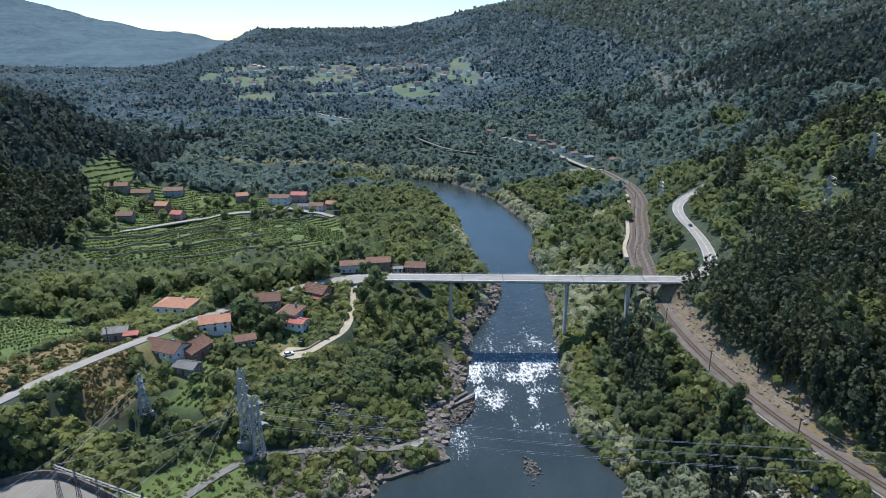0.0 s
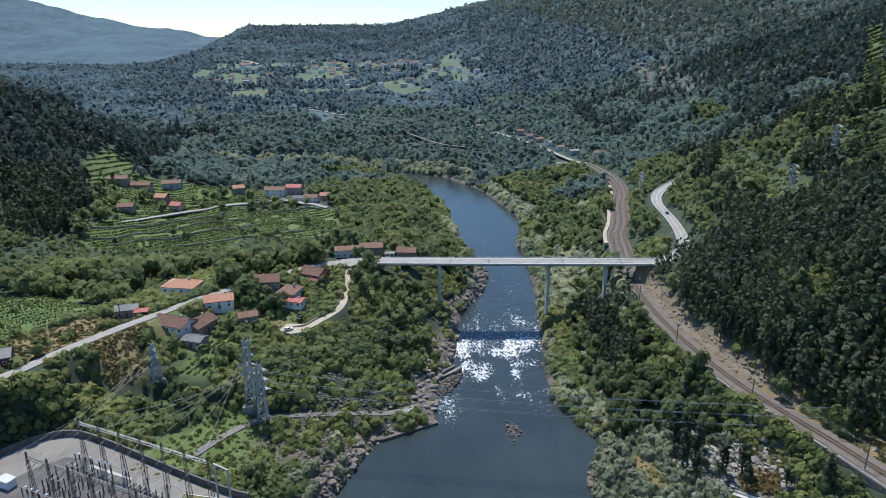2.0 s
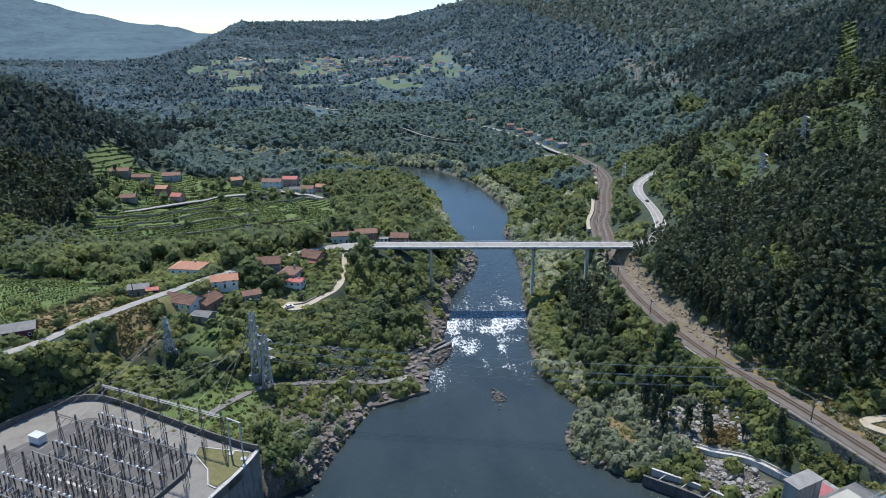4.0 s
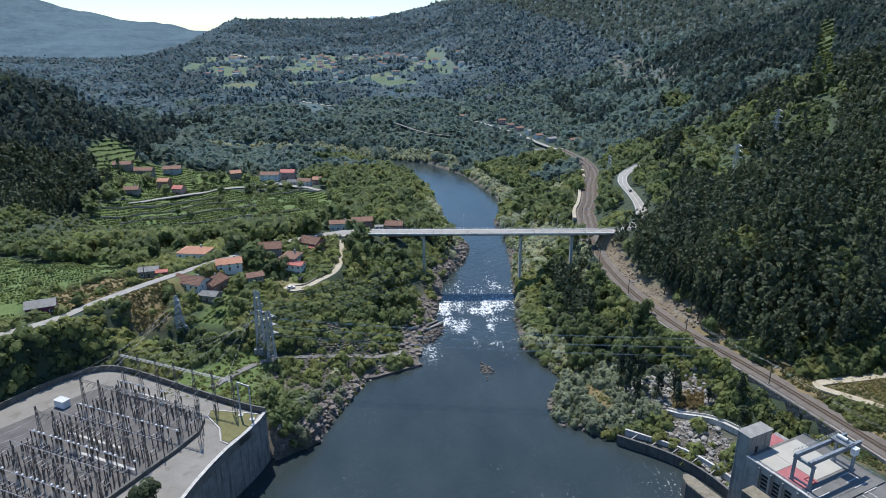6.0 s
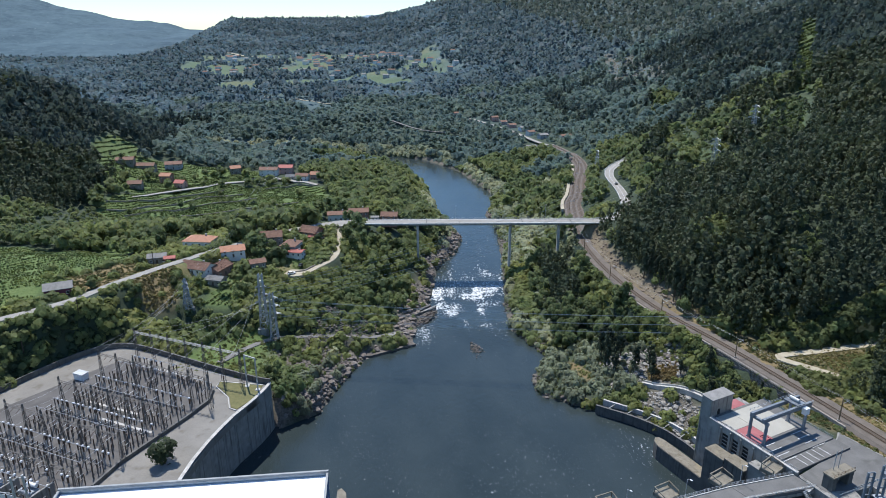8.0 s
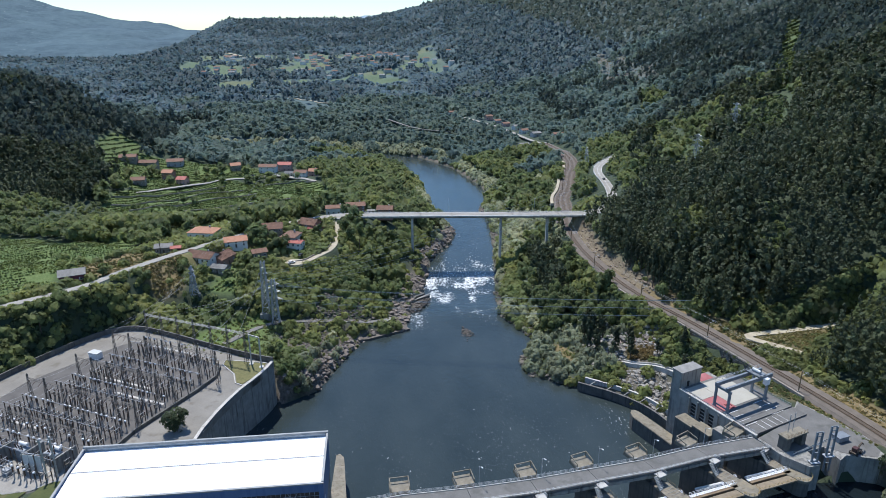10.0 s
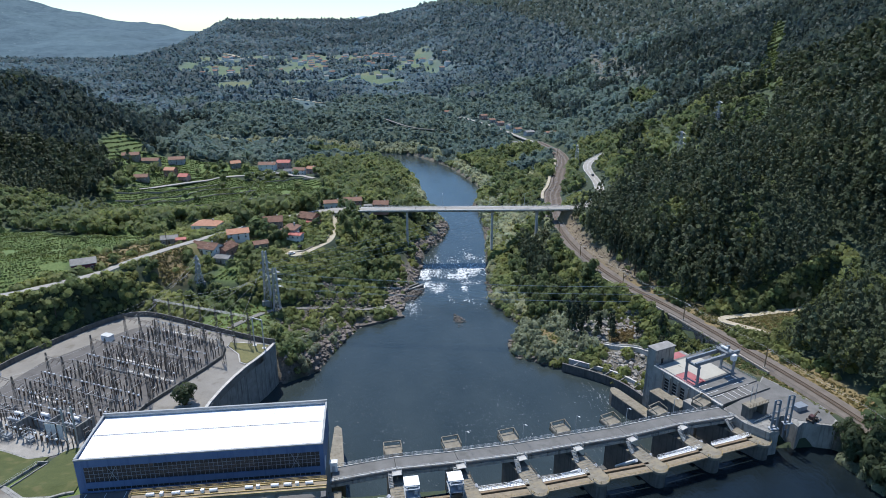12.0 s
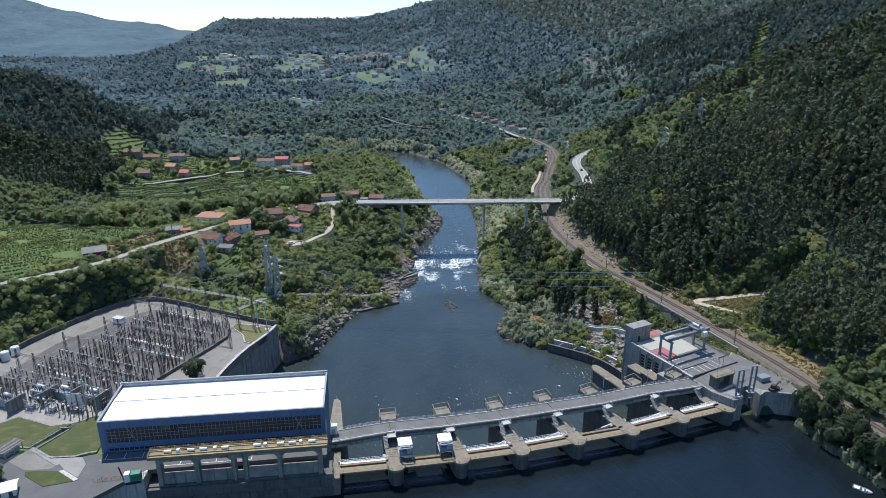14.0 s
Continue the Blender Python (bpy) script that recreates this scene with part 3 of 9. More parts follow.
def land_kinds(x, y, z):
    """Dry, field and rock shares of the ground."""
    n = vnoise(x / 9, y / 9, 5)
    dry = smooth(3, -3, poly_dist(x, y, FIELD_DRY)) * (0.78 + 0.22 * n)
    field = smooth(4, -3, poly_dist(x, y, FIELD_WEST))
    for poly, much in ((VINES, 1), (VINES_NEAR, 1), (VINES_MID, 1), (GREEN, 1), (MEADOW, 1), (GARDEN, 0.9), (TERRACE, 0.8), (POWER_CUT, 0.6), (POWER_CUT_LOW, 0.6), (PYLON_CLEARING, 0.35), (BUSHY_SLOPE, 0.2)):
        field = np.maximum(field, much * smooth(4, -3, poly_dist(x, y, poly)))
    dry = np.maximum(dry, smooth(3, -2, poly_dist(x, y, HILL_GRASS)) * (0.5 + 0.5 * n))
    # a mown verge along the yard and below the pylon
    field = np.maximum(field, smooth(3, -3, poly_dist(x, y, PYLON_GRASS)))
    field = np.maximum(field, smooth(3, -2, poly_dist(x, y, MOWN)))
    dry = np.maximum(dry, smooth(3, -2, poly_dist(x, y, DRY_LOW)) * (0.72 + 0.28 * n))
    field = np.maximum(field, smooth(2, -2, poly_dist(x, y, PLANT)))
    lots = smooth(3, -3, poly_dist(x, y, VILLAGE))
    field = np.maximum(field, 0.75 * lots)
    dry = np.maximum(dry, 0.6 * lots * smooth(0.4, 0.65, vnoise(x / 7, y / 7, 15)))
    verge = seg_dist(x, y, RAIL)[0]
    east = x > np.interp(y, [p[1] for p in RAIL], [p[0] for p in RAIL])
    dry = np.maximum(dry, smooth(15, 10, verge) * 0.85 * (y < 100) * east)
    meadow = smooth(0.34, 0.46, vnoise(x / 60, y / 45, 31)) * smooth(900, 1060, y) * smooth(1600, 1500, y) * smooth(150, 80, x) * smooth(-500, -460, x)
    field = np.maximum(field, 0.6 * meadow)
    dry = np.maximum(dry, meadow * 0.25 * smooth(0.5, 0.7, vnoise(x / 35, y / 35, 12)))
    dry = np.maximum(dry, np.maximum(smooth(2, -1, poly_dist(x, y, RAIL_VERGE)), smooth(1, -1, poly_dist(x, y, QUAY_EDGE))) * (0.6 + 0.4 * n))
    dry = np.maximum(dry, 0.55 * smooth(3, -2, poly_dist(x, y, TRACK_SIDE)))
    xl, xr = np.interp(y, *SHORE_L), np.interp(y, *SHORE_R)
    rim = np.maximum(smooth(14, 4, xl - x) * (x < xl), smooth(9, 3, x - xr) * (x > xr))
    rock = rim * (y < 520)
    rock = np.maximum(rock, smooth(34, 12, np.hypot((x + 70) * 0.9, (y + 20))) * smooth(0.35, 0.6, n + 0.15))
    rock = np.maximum(rock, 0.8 * smooth(20, 10, np.hypot((x - 68) * 0.9, (y + 42) * 0.7)) * smooth(0.4, 0.6, n))
    rock = np.maximum(rock, 0.85 * smooth(2, -2, poly_dist(x, y, RUBBLE)))
    rock = np.maximum(rock, 0.9 * smooth(10, 6, np.hypot(x - 75, (y + 52) * 0.8)))
    dry = np.maximum(dry, smooth(1.5, -1, poly_dist(x, y, SAND)))
    rock = np.where(poly_dist(x, y, SAND) < 1, 0, rock)
    rock = np.maximum(rock, 0.7 * smooth(8, -8, poly_dist(x, y, FELLED_SLOPE)) * smooth(0.25, 0.6, n))
    drail = seg_dist(x, y, RAIL)[0]
    cut = 0.6 * smooth(4, 6, drail) * smooth(15, 11, drail) * (x > np.interp(y, [p[1] for p in RAIL], [p[0] for p in RAIL])) * smooth(-25, -5, y) * smooth(105, 90, y)
    rock = np.maximum(rock, cut)
    return dry, field, np.clip(rock, 0, 1)
# ---- building helpers ----
def link_mesh(name, verts, faces, mats, parent=None, face_mats=None, flat=True):
    me = bpy.data.meshes.new(name)
    me.from_pydata([tuple(v) for v in verts], [], [tuple(f) for f in faces])
    for m in (mats if isinstance(mats, (list, tuple)) else [mats]):
        me.materials.append(m)
    if face_mats is not None:
        me.polygons.foreach_set("material_index", list(face_mats))
    me.update()
    ob = new(name, me)
    if parent:
        ob.parent = parent
    return ob


def part(name, bm, material, parent=None, label=""):
    """Links a bmesh as one mesh object under a thing or a part."""
    me = bpy.data.meshes.new(name)
    bm.to_mesh(me)
    bm.free()
    me.materials.append(material)
    ob = new(name, me)
    if parent:
        ob.parent = parent
    if label:
        tagged(ob, label)
    return ob


def empty(name, m=None):
    ob = new(name)
    if m is not None:
        ob.matrix_basis = m
    return ob


def add_box(bm, x0, x1, y0, y1, z0, z1, m=None):
    v = [bm.verts.new((x, y, z)) for z in (z0, z1) for y in (y0, y1) for x in (x0, x1)]
    for f in ((0, 2, 3, 1), (4, 5, 7, 6), (0, 1, 5, 4), (2, 6, 7, 3), (0, 4, 6, 2), (1, 3, 7, 5)):
        bm.faces.new([v[i] for i in f])
    if m is not None:
        for p in v:
            p.co = m @ p.co
    return v


def box(x0, x1, y0, y1, z0, z1, bevel=0.0, m=None):
    bm = bmesh.new()
    add_box(bm, x0, x1, y0, y1, z0, z1, m)
    if bevel:
        bmesh.ops.bevel(bm, geom=bm.edges[:], offset=bevel, segments=1, affect='EDGES')
    return bm


def add_bar(bm, a, b, w, sides=4, w2=None):
    """A straight bar from a to b, w thick, tapering to w2."""
    a, b = Vector(a), Vector(b)
    d = b - a
    q = d.to_track_quat('Z', 'Y').to_matrix()
    w2 = w if w2 is None else w2
    rings = []
    for p, s in ((a, w), (b, w2)):
        rings.append([bm.verts.new(p + q @ Vector((math.cos(2 * math.pi * (k + 0.5) / sides) * s * 0.6, math.sin(2 * math.pi * (k + 0.5) / sides) * s * 0.6, 0))) for k in range(sides)])
    for k in range(sides):
        bm.faces.new((rings[0][k], rings[0][(k + 1) % sides], rings[1][(k + 1) % sides], rings[1][k]))
    bm.faces.new(rings[0][::-1])
    bm.faces.new(rings[1])


def bars(pairs, w, sides=4):
    bm = bmesh.new()
    for a, b in pairs:
        add_bar(bm, a, b, w, sides)
    return bm


def prism(poly, z0, z1, bevel=0.0):
    """An upright prism over a polygon of (x, y); z1 may be a list, one for each corner."""
    bm = bmesh.new()
    tops = z1 if isinstance(z1, (list, tuple)) else [z1] * len(poly)
    area = sum(a[0] * b[1] - b[0] * a[1] for a, b in zip(poly, poly[1:] + poly[:1]))
    if area < 0:
        poly, tops = poly[::-1], tops[::-1]
    lo = [bm.verts.new((x, y, z0)) for x, y in poly]
    hi = [bm.verts.new((x, y, z)) for (x, y), z in zip(poly, tops)]
    n = len(poly)
    for k in range(n):
        bm.faces.new((lo[k], lo[(k + 1) % n], hi[(k + 1) % n], hi[k]))
    bm.faces.new(lo[::-1])
    bm.faces.new(hi)
    if bevel:
        bmesh.ops.bevel(bm, geom=bm.edges[:], offset=bevel, segments=1, affect='EDGES')
    return bm


def fine_line(line, step=4.0):
    """A polyline rounded off and resampled, as an array of (x, y, z)."""
    p = np.array(line, float)
    for _ in range(2):
        q = [p[0]]
        for a, b in zip(p[:-1], p[1:]):
            q += [a * 0.75 + b * 0.25, a * 0.25 + b * 0.75]
        p = np.array(q + [p[-1]])
    s = np.r_[0, np.cumsum(np.linalg.norm(np.diff(p, axis=0), axis=1))]
    n = max(2, int(s[-1] / step) + 1)
    t = np.linspace(0, s[-1], n)
    return np.stack([np.interp(t, s, p[:, k]) for k in range(3)], 1)


def sides_of(line):
    d = np.gradient(line[:, :2], axis=0)
    d /= np.linalg.norm(d, axis=1)[:, None]
    return np.stack([d[:, 1], -d[:, 0]], 1)


def sweep(line, profile, closed=False):
    """A cross-section of (across to the right, up) swept along a line of points."""
    line = np.asarray(line, float)
    nrm = sides_of(line)
    verts = [(p[0] + n[0] * a, p[1] + n[1] * a, p[2] + u) for p, n in zip(line, nrm) for a, u in profile]
    k = len(profile)
    faces = []
    for i in range(len(line) - 1):
        for j in range(k if closed else k - 1):
            j2 = (j + 1) % k
            faces.append((i * k + j, i * k + j2, (i + 1) * k + j2, (i + 1) * k + j))
    if closed:
        faces.append(tuple(range(k))[::-1])
        faces.append(tuple(range((len(line) - 1) * k, len(line) * k)))
    return verts, faces


def swept(name, line, profile, mat, parent=None, closed=False):
    v, f = sweep(line, profile, closed)
    return link_mesh(name, v, f, mat, parent)


def structure(ob, label, category=""):
    return tagged(ob, label, category, kind="structure")


# ---- ground ----
def grid_steps(stops):
    """Coordinates from (position, spacing) stops, the spacing changing evenly between them."""
    out = [stops[0][0]]
    while out[-1] < stops[-1][0]:
        out.append(out[-1] + float(np.interp(out[-1], [s[0] for s in stops], [s[1] for s in stops])))
    return np.array(out)


gx = grid_steps([(-2600, 120), (-900, 40), (-420, 10), (-270, 3.0), (200, 3.0), (420, 9), (900, 35), (2600, 120)])
gy = grid_steps([(-900, 120), (-420, 12), (-260, 4), (-180, 2.6), (300, 3.0), (520, 5), (900, 14), (2000, 40), (4700, 150)])
GX, GY = np.meshgrid(gx, gy)
GZ = height(GX, GY)
nx, ny = len(gx), len(gy)
idx = np.arange(nx * ny).reshape(ny, nx)
quads = np.stack([idx[:-1, :-1], idx[:-1, 1:], idx[1:, 1:], idx[1:, :-1]], -1).reshape(-1, 4)
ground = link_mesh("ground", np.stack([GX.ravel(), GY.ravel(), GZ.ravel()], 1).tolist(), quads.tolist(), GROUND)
ground.data.polygons.foreach_set("use_smooth", [True] * len(quads))
dry, field, rock = land_kinds(GX, GY, GZ)
land = ground.data.attributes.new("land", 'FLOAT_COLOR', 'POINT')
# alpha rises with distance and brings in the haze-tinted treetop colour
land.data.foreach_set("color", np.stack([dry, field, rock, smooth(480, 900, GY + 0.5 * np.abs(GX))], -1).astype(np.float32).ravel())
structure(ground, "wooded river valley floor and hillsides with fields", "ground")


# ---- water ----
def river():
    ys = np.concatenate([np.arange(-165, 120, 1.5), np.arange(120, 640, 5.0)])
    verts, faces, foam = [], [], []
    cols = 41
    for y in ys:
        xl, xr = np.interp(y, *SHORE_L) - 6, np.interp(y, *SHORE_R) + 6
        if y > 515:
            xl = -640
        if y < -138:
            xl = -70
        for c in range(cols):
            x = xl + (xr - xl) * c / (cols - 1)
            z = -1.6 * smooth(14, 62, y)
            # rapids: a broken drop below the bridge, a tail of foam, streaks on the pool
            left_of = smooth(-2, 5, x) * smooth(13, 8, x)
            a = 0.42 * smooth(94, 86, y) * smooth(64, 74, y) * (1 - 0.4 * left_of)
            a += 0.36 * smooth(92, 80, y) * smooth(36, 62, y) * float(smooth(0.35, 0.75, vnoise(x / 6, y / 12, 25)))
            a += 0.34 * smooth(70, 50, y) * smooth(-4, 30, y) * float(smooth(0.4, 0.8, vnoise(x / 4, y / 16, 26)))
            a += 0.26 * np.exp(-((y - 27 - 0.35 * (x - 8)) / 2.4) ** 2) * smooth(-4, 6, x) + 0.2 * smooth(36, 44, y) * smooth(62, 56, y) * smooth(4, -8, x)
            a += 0.22 * np.exp(-(((x + 22) / 7) ** 2 + ((y - 14) / 8) ** 2)) + 0.16 * np.exp(-(((x - 50) / 9) ** 2 + ((y + 88) / 16) ** 2))
            a += 0.26 * smooth(88, 94, y) * smooth(135, 100, y) + 0.03 * smooth(-40, -140, y)
            a += 0.1 * smooth(-20, -60, y) * smooth(0.35, 0.7, vnoise(x / 9 + y / 30, y / 26, 23)) + 0.16 * smooth(95, 110, y) * smooth(260, 150, y) * smooth(0.4, 0.7, vnoise(x / 6, y / 22, 24))
            a = min(a * (0.62 + 0.7 * float(vnoise(x / 3.5, y / 7, 21))), 0.6)
            z += 0.35 * float(vnoise(x / 2.2, y / 3.0, 3)) * min(1, a)
            verts.append((x, y, z))
            foam.append(a)
    n = len(ys)
    for r in range(n - 1):
        for c in range(cols - 1):
            faces.append((r * cols + c, r * cols + c + 1, (r + 1) * cols + c + 1, (r + 1) * cols + c))
    ob = link_mesh("river", verts, faces, WATER)
    ob.data.polygons.foreach_set("use_smooth", [True] * len(faces))
    at = ob.data.attributes.new("foam", 'FLOAT', 'POINT')
    at.data.foreach_set("value", np.array(foam, np.float32))
    return structure(ob, "dark river water with white rapids below the pool", "water")


river()
lake = link_mesh("reservoir", [(-200, -900, 16), (400, -900, 16), (400, -160, 16), (90, -149, 16), (-60, -164, 16), (-200, -176, 16)], [(0, 1, 2, 3, 4, 5)], WATER_LAKE)
structure(lake, "still dark reservoir water above the dam", "water")
# ---- bridge ----
B0, B1 = Vector((-63.5, 115.1, 35.5)), Vector((95.5, 100.6, 35.5))


def frame_of(origin, along):
    """A pose whose x runs along the given plan direction."""
    a = Vector((along[0], along[1], 0)).normalized()
    return Matrix.Translation(origin) @ Matrix(((a.x, -a.y, 0, 0), (a.y, a.x, 0, 0), (0, 0, 1, 0), (0, 0, 0, 1)))


def railing(name, pts, high, mat, parent, gap=2.0, w=0.07, rails=3):
    """A post-and-rail barrier along a line of points."""
    bm = bmesh.new()
    pts = [Vector(p) for p in pts]
    for a, b in zip(pts[:-1], pts[1:]):
        for k in range(rails):
            up = Vector((0, 0, high * (k + 1) / rails))
            add_bar(bm, a + up, b + up, w)
        n = max(1, round((b - a).length / gap))
        for k in range(n + 1):
            p = a.lerp(b, k / n)
            add_bar(bm, p, p + Vector((0, 0, high)), w * 1.2)
    return part(name, bm, mat, parent)


def lamp_post(m, high=8.0, arm=1.4, label="tall grey street lamp on a thin pole"):
    ob = empty("street_lamp", m)
    part("pole", bars([((0, 0, 0), (0, 0, high))], 0.16, 6), GALV, ob)
    part("arm", bars([((0, 0, high), (arm, 0, high + 0.35))], 0.1, 5), GALV, ob)
    part("lamp_head", box(arm - 0.1, arm + 0.7, -0.16, 0.16, high + 0.24, high + 0.46, 0.05), WHITE_PAINT, ob)
    return tagged(ob, label, "street lamp", "street lamps")


def road_bridge():
    along = (B1 - B0).normalized()
    ln = (B1 - B0).length
    base = frame_of(B0, along)
    ob = empty("road_bridge", base)
    part("deck", prism([(0, -4.7), (ln, -4.7), (ln, 4.7), (0, 4.7)], -0.3, 0.0), CONCRETE_PALE, ob, "pale concrete deck slab")
    part("carriageway", box(0, ln, -3.3, 3.3, 0.004, 0.06), ASPHALT_PALE, ob, "worn grey asphalt carriageway")
    for s in (-1, 1):
        part("footway", box(0, ln, min(s * 3.32, s * 4.7), max(s * 3.32, s * 4.7), 0.004, 0.2), CONCRETE_PALE, ob)
        part("edge_beam", box(0, ln, min(s * 4.7, s * 5.0), max(s * 4.7, s * 5.0), -0.55, 0.32), CONCRETE_PALE, ob)
        railing("parapet_rail", [(k * ln / 16, s * 4.84, 0.32) for k in range(17)], 0.85, GALV, ob, 2.5, 0.05, 2)
    part("girder", box(0.3, ln - 0.3, -2.9, 2.9, -1.75, -0.31), CONCRETE, ob, "grey concrete box girder")
    for x in (42.6, 102.8, 134.5):
        p = base @ Vector((x, 0, 0))
        g = float(height(p.x, p.y)) - 1.5
        part("pier", box(x - 0.75, x + 0.75, -1.9, 1.9, g - p.z, -2.42, 0.12), CONCRETE_PALE, ob)
        part("pier_cap", box(x - 0.95, x + 0.95, -3.3, 3.3, -2.4, -1.76, 0.1), CONCRETE, ob)
    for x in (48.4, 69.5, 110.5, 142.0):
        part("expansion_joint", box(x - 0.12, x + 0.12, -4.6, 4.6, 0.21, 0.22), DARK_VOID, ob)
    for x in (-2.5, ln):
        p = base @ Vector((x, 0, 0))
        part("abutment", box(x, x + 2.5, -4.9, 4.9, -9, -0.32), CONCRETE, ob)
    for x in (67.5, 126.0):
        lamp_post(base @ Matrix.Translation((x, 4.3, 0.2)) @ pose(0, 0, 0, 0, 0, -90), 9.5, 1.2)
    return tagged(ob, "long straight concrete road bridge on slender piers over the river", "bridge")


road_bridge()


# ---- powerhouse ----
def powerhouse():
    x0, x1, y0, y1, z0, z1 = -133.4, -63.3, -161.6, -138.5, 26.8, 38.2
    ob = empty("powerhouse", Matrix.Translation((x0, y0, z0)))
    L, D, Hh = x1 - x0, y1 - y0, z1 - z0
    sub = box(0.2, L - 0.2, 0.3, D - 0.05, -27.2, -0.0)
    part("substructure", sub, CONCRETE, ob, "stained concrete substructure standing in the tailwater")
    # front wall with the window band left open
    for a in ((0, L, 0, 0.4, 0.02, 0.5), (0, L, 0, 0.4, 1.5, 3.5), (0, L, 0, 0.4, 8.7, Hh), (0, 2.2, 0, 0.4, 3.5, 8.7), (L - 1.2, L, 0, 0.4, 3.5, 8.7), (0, 2.2, 0, 0.4, 0.5, 1.5), (L - 1.2, L, 0, 0.4, 0.5, 1.5)):
        part("front_wall", box(*a), BLUE_METAL, ob, "blue metal clad front wall")
    part("side_wall", box(0, 0.4, 0.42, D, 0.02, Hh), BLUE_METAL, ob)
    part("side_wall", box(L - 0.4, L, 0.42, D, 0.02, Hh), BLUE_METAL, ob)
    part("rear_wall", box(0.42, L - 0.42, D - 0.4, D, 0.02, Hh), GALV, ob)
    win = part("window_band", box(2.2, L - 1.2, 0.22, 0.3, 3.5, 8.7), DARK_GLASS, ob, "long band of dark glazing")
    n = 52
    for k in range(n + 1):
        x = 2.2 + (L - 3.4) * k / n
        part("mullion", box(x - 0.05, x + 0.05, 0.1, 0.21, 3.5, 8.7), GREY_STEEL, win)
    for z in (5.0, 6.2, 7.4):
        part("transom", box(2.2, L - 1.2, 0.12, 0.2, z - 0.05, z + 0.05), GREY_STEEL, win)
    for x in (8.5, 60.5):
        part("brace", bars([((x, 0.08, 3.5), (x + 2.6, 0.08, 8.7)), ((x + 2.6, 0.08, 3.5), (x, 0.08, 8.7))], 0.16), GREY_STEEL, win)
    low = part("lower_window_band", box(2.2, L - 1.2, 0.24, 0.3, 0.5, 1.5), DARK_GLASS, ob)
    for k in range(0, 45):
        x = 2.2 + (L - 3.4) * k / 44
        part("mullion", box(x - 0.05, x + 0.05, 0.12, 0.23, 0.5, 1.5), GREY_STEEL, low)
    # roof: two shallow pitches of ribbed sheet inside a low parapet
    zr = Hh - 0.85
    for n, (ya, yb) in enumerate(((0.5, D * 0.52), (D * 0.54, D - 0.5))):
        bm = bmesh.new()
        ribs = 140
        za, zb = (zr, zr + 0.5) if n == 0 else (zr + 0.5, zr)
        prof = []
        for k in range(ribs):
            xa, wd = 0.6 + (L - 1.2) * k / ribs, (L - 1.2) / ribs
            prof += [(xa, 0), (xa + wd * 0.62, 0), (xa + wd * 0.72, 0.06), (xa + wd * 0.9, 0.06)]
        prof.append((L - 0.6, 0))
        lo = [bm.verts.new((p, ya, za + q)) for p, q in prof]
        hi = [bm.verts.new((p, yb, zb + q)) for p, q in prof]
        for i in range(len(prof) - 1):
            bm.faces.new((lo[i], lo[i + 1], hi[i + 1], hi[i]))
        part("roof_sheet", bm, WHITE_METAL, ob, "white ribbed metal roof")
    part("ridge_gutter", box(0.6, L - 0.6, D * 0.52, D * 0.54, zr + 0.2, zr + 0.44), GREY_STEEL, ob)
    bm = bmesh.new()
    for a in ((-0.1, L + 0.1, -0.1, 0.5, Hh - 0.25, Hh + 0.12), (-0.1, L + 0.1, D - 0.5, D + 0.1, Hh + 0.004, Hh + 0.7), (-0.1, 0.5, 0.5, D - 0.5, Hh + 0.004, Hh + 0.3), (L - 0.5, L + 0.1, 0.5, D - 0.5, Hh + 0.004, Hh + 0.3)):
        add_box(bm, *a)
    part("parapet", bm, surface("grey_capping_sheet", (0.2, 0.21, 0.21), (0.32, 0.33, 0.33), 0.4, 0.6, bump=0), ob, "grey metal parapet capping")
    part("side_door", box(L, L + 0.12, 2.2, 4.2, 0.3, 4.3), WHITE_PAINT, ob)
    return tagged(ob, "long blue clad powerhouse with white ribbed roof", "powerhouse")


powerhouse()


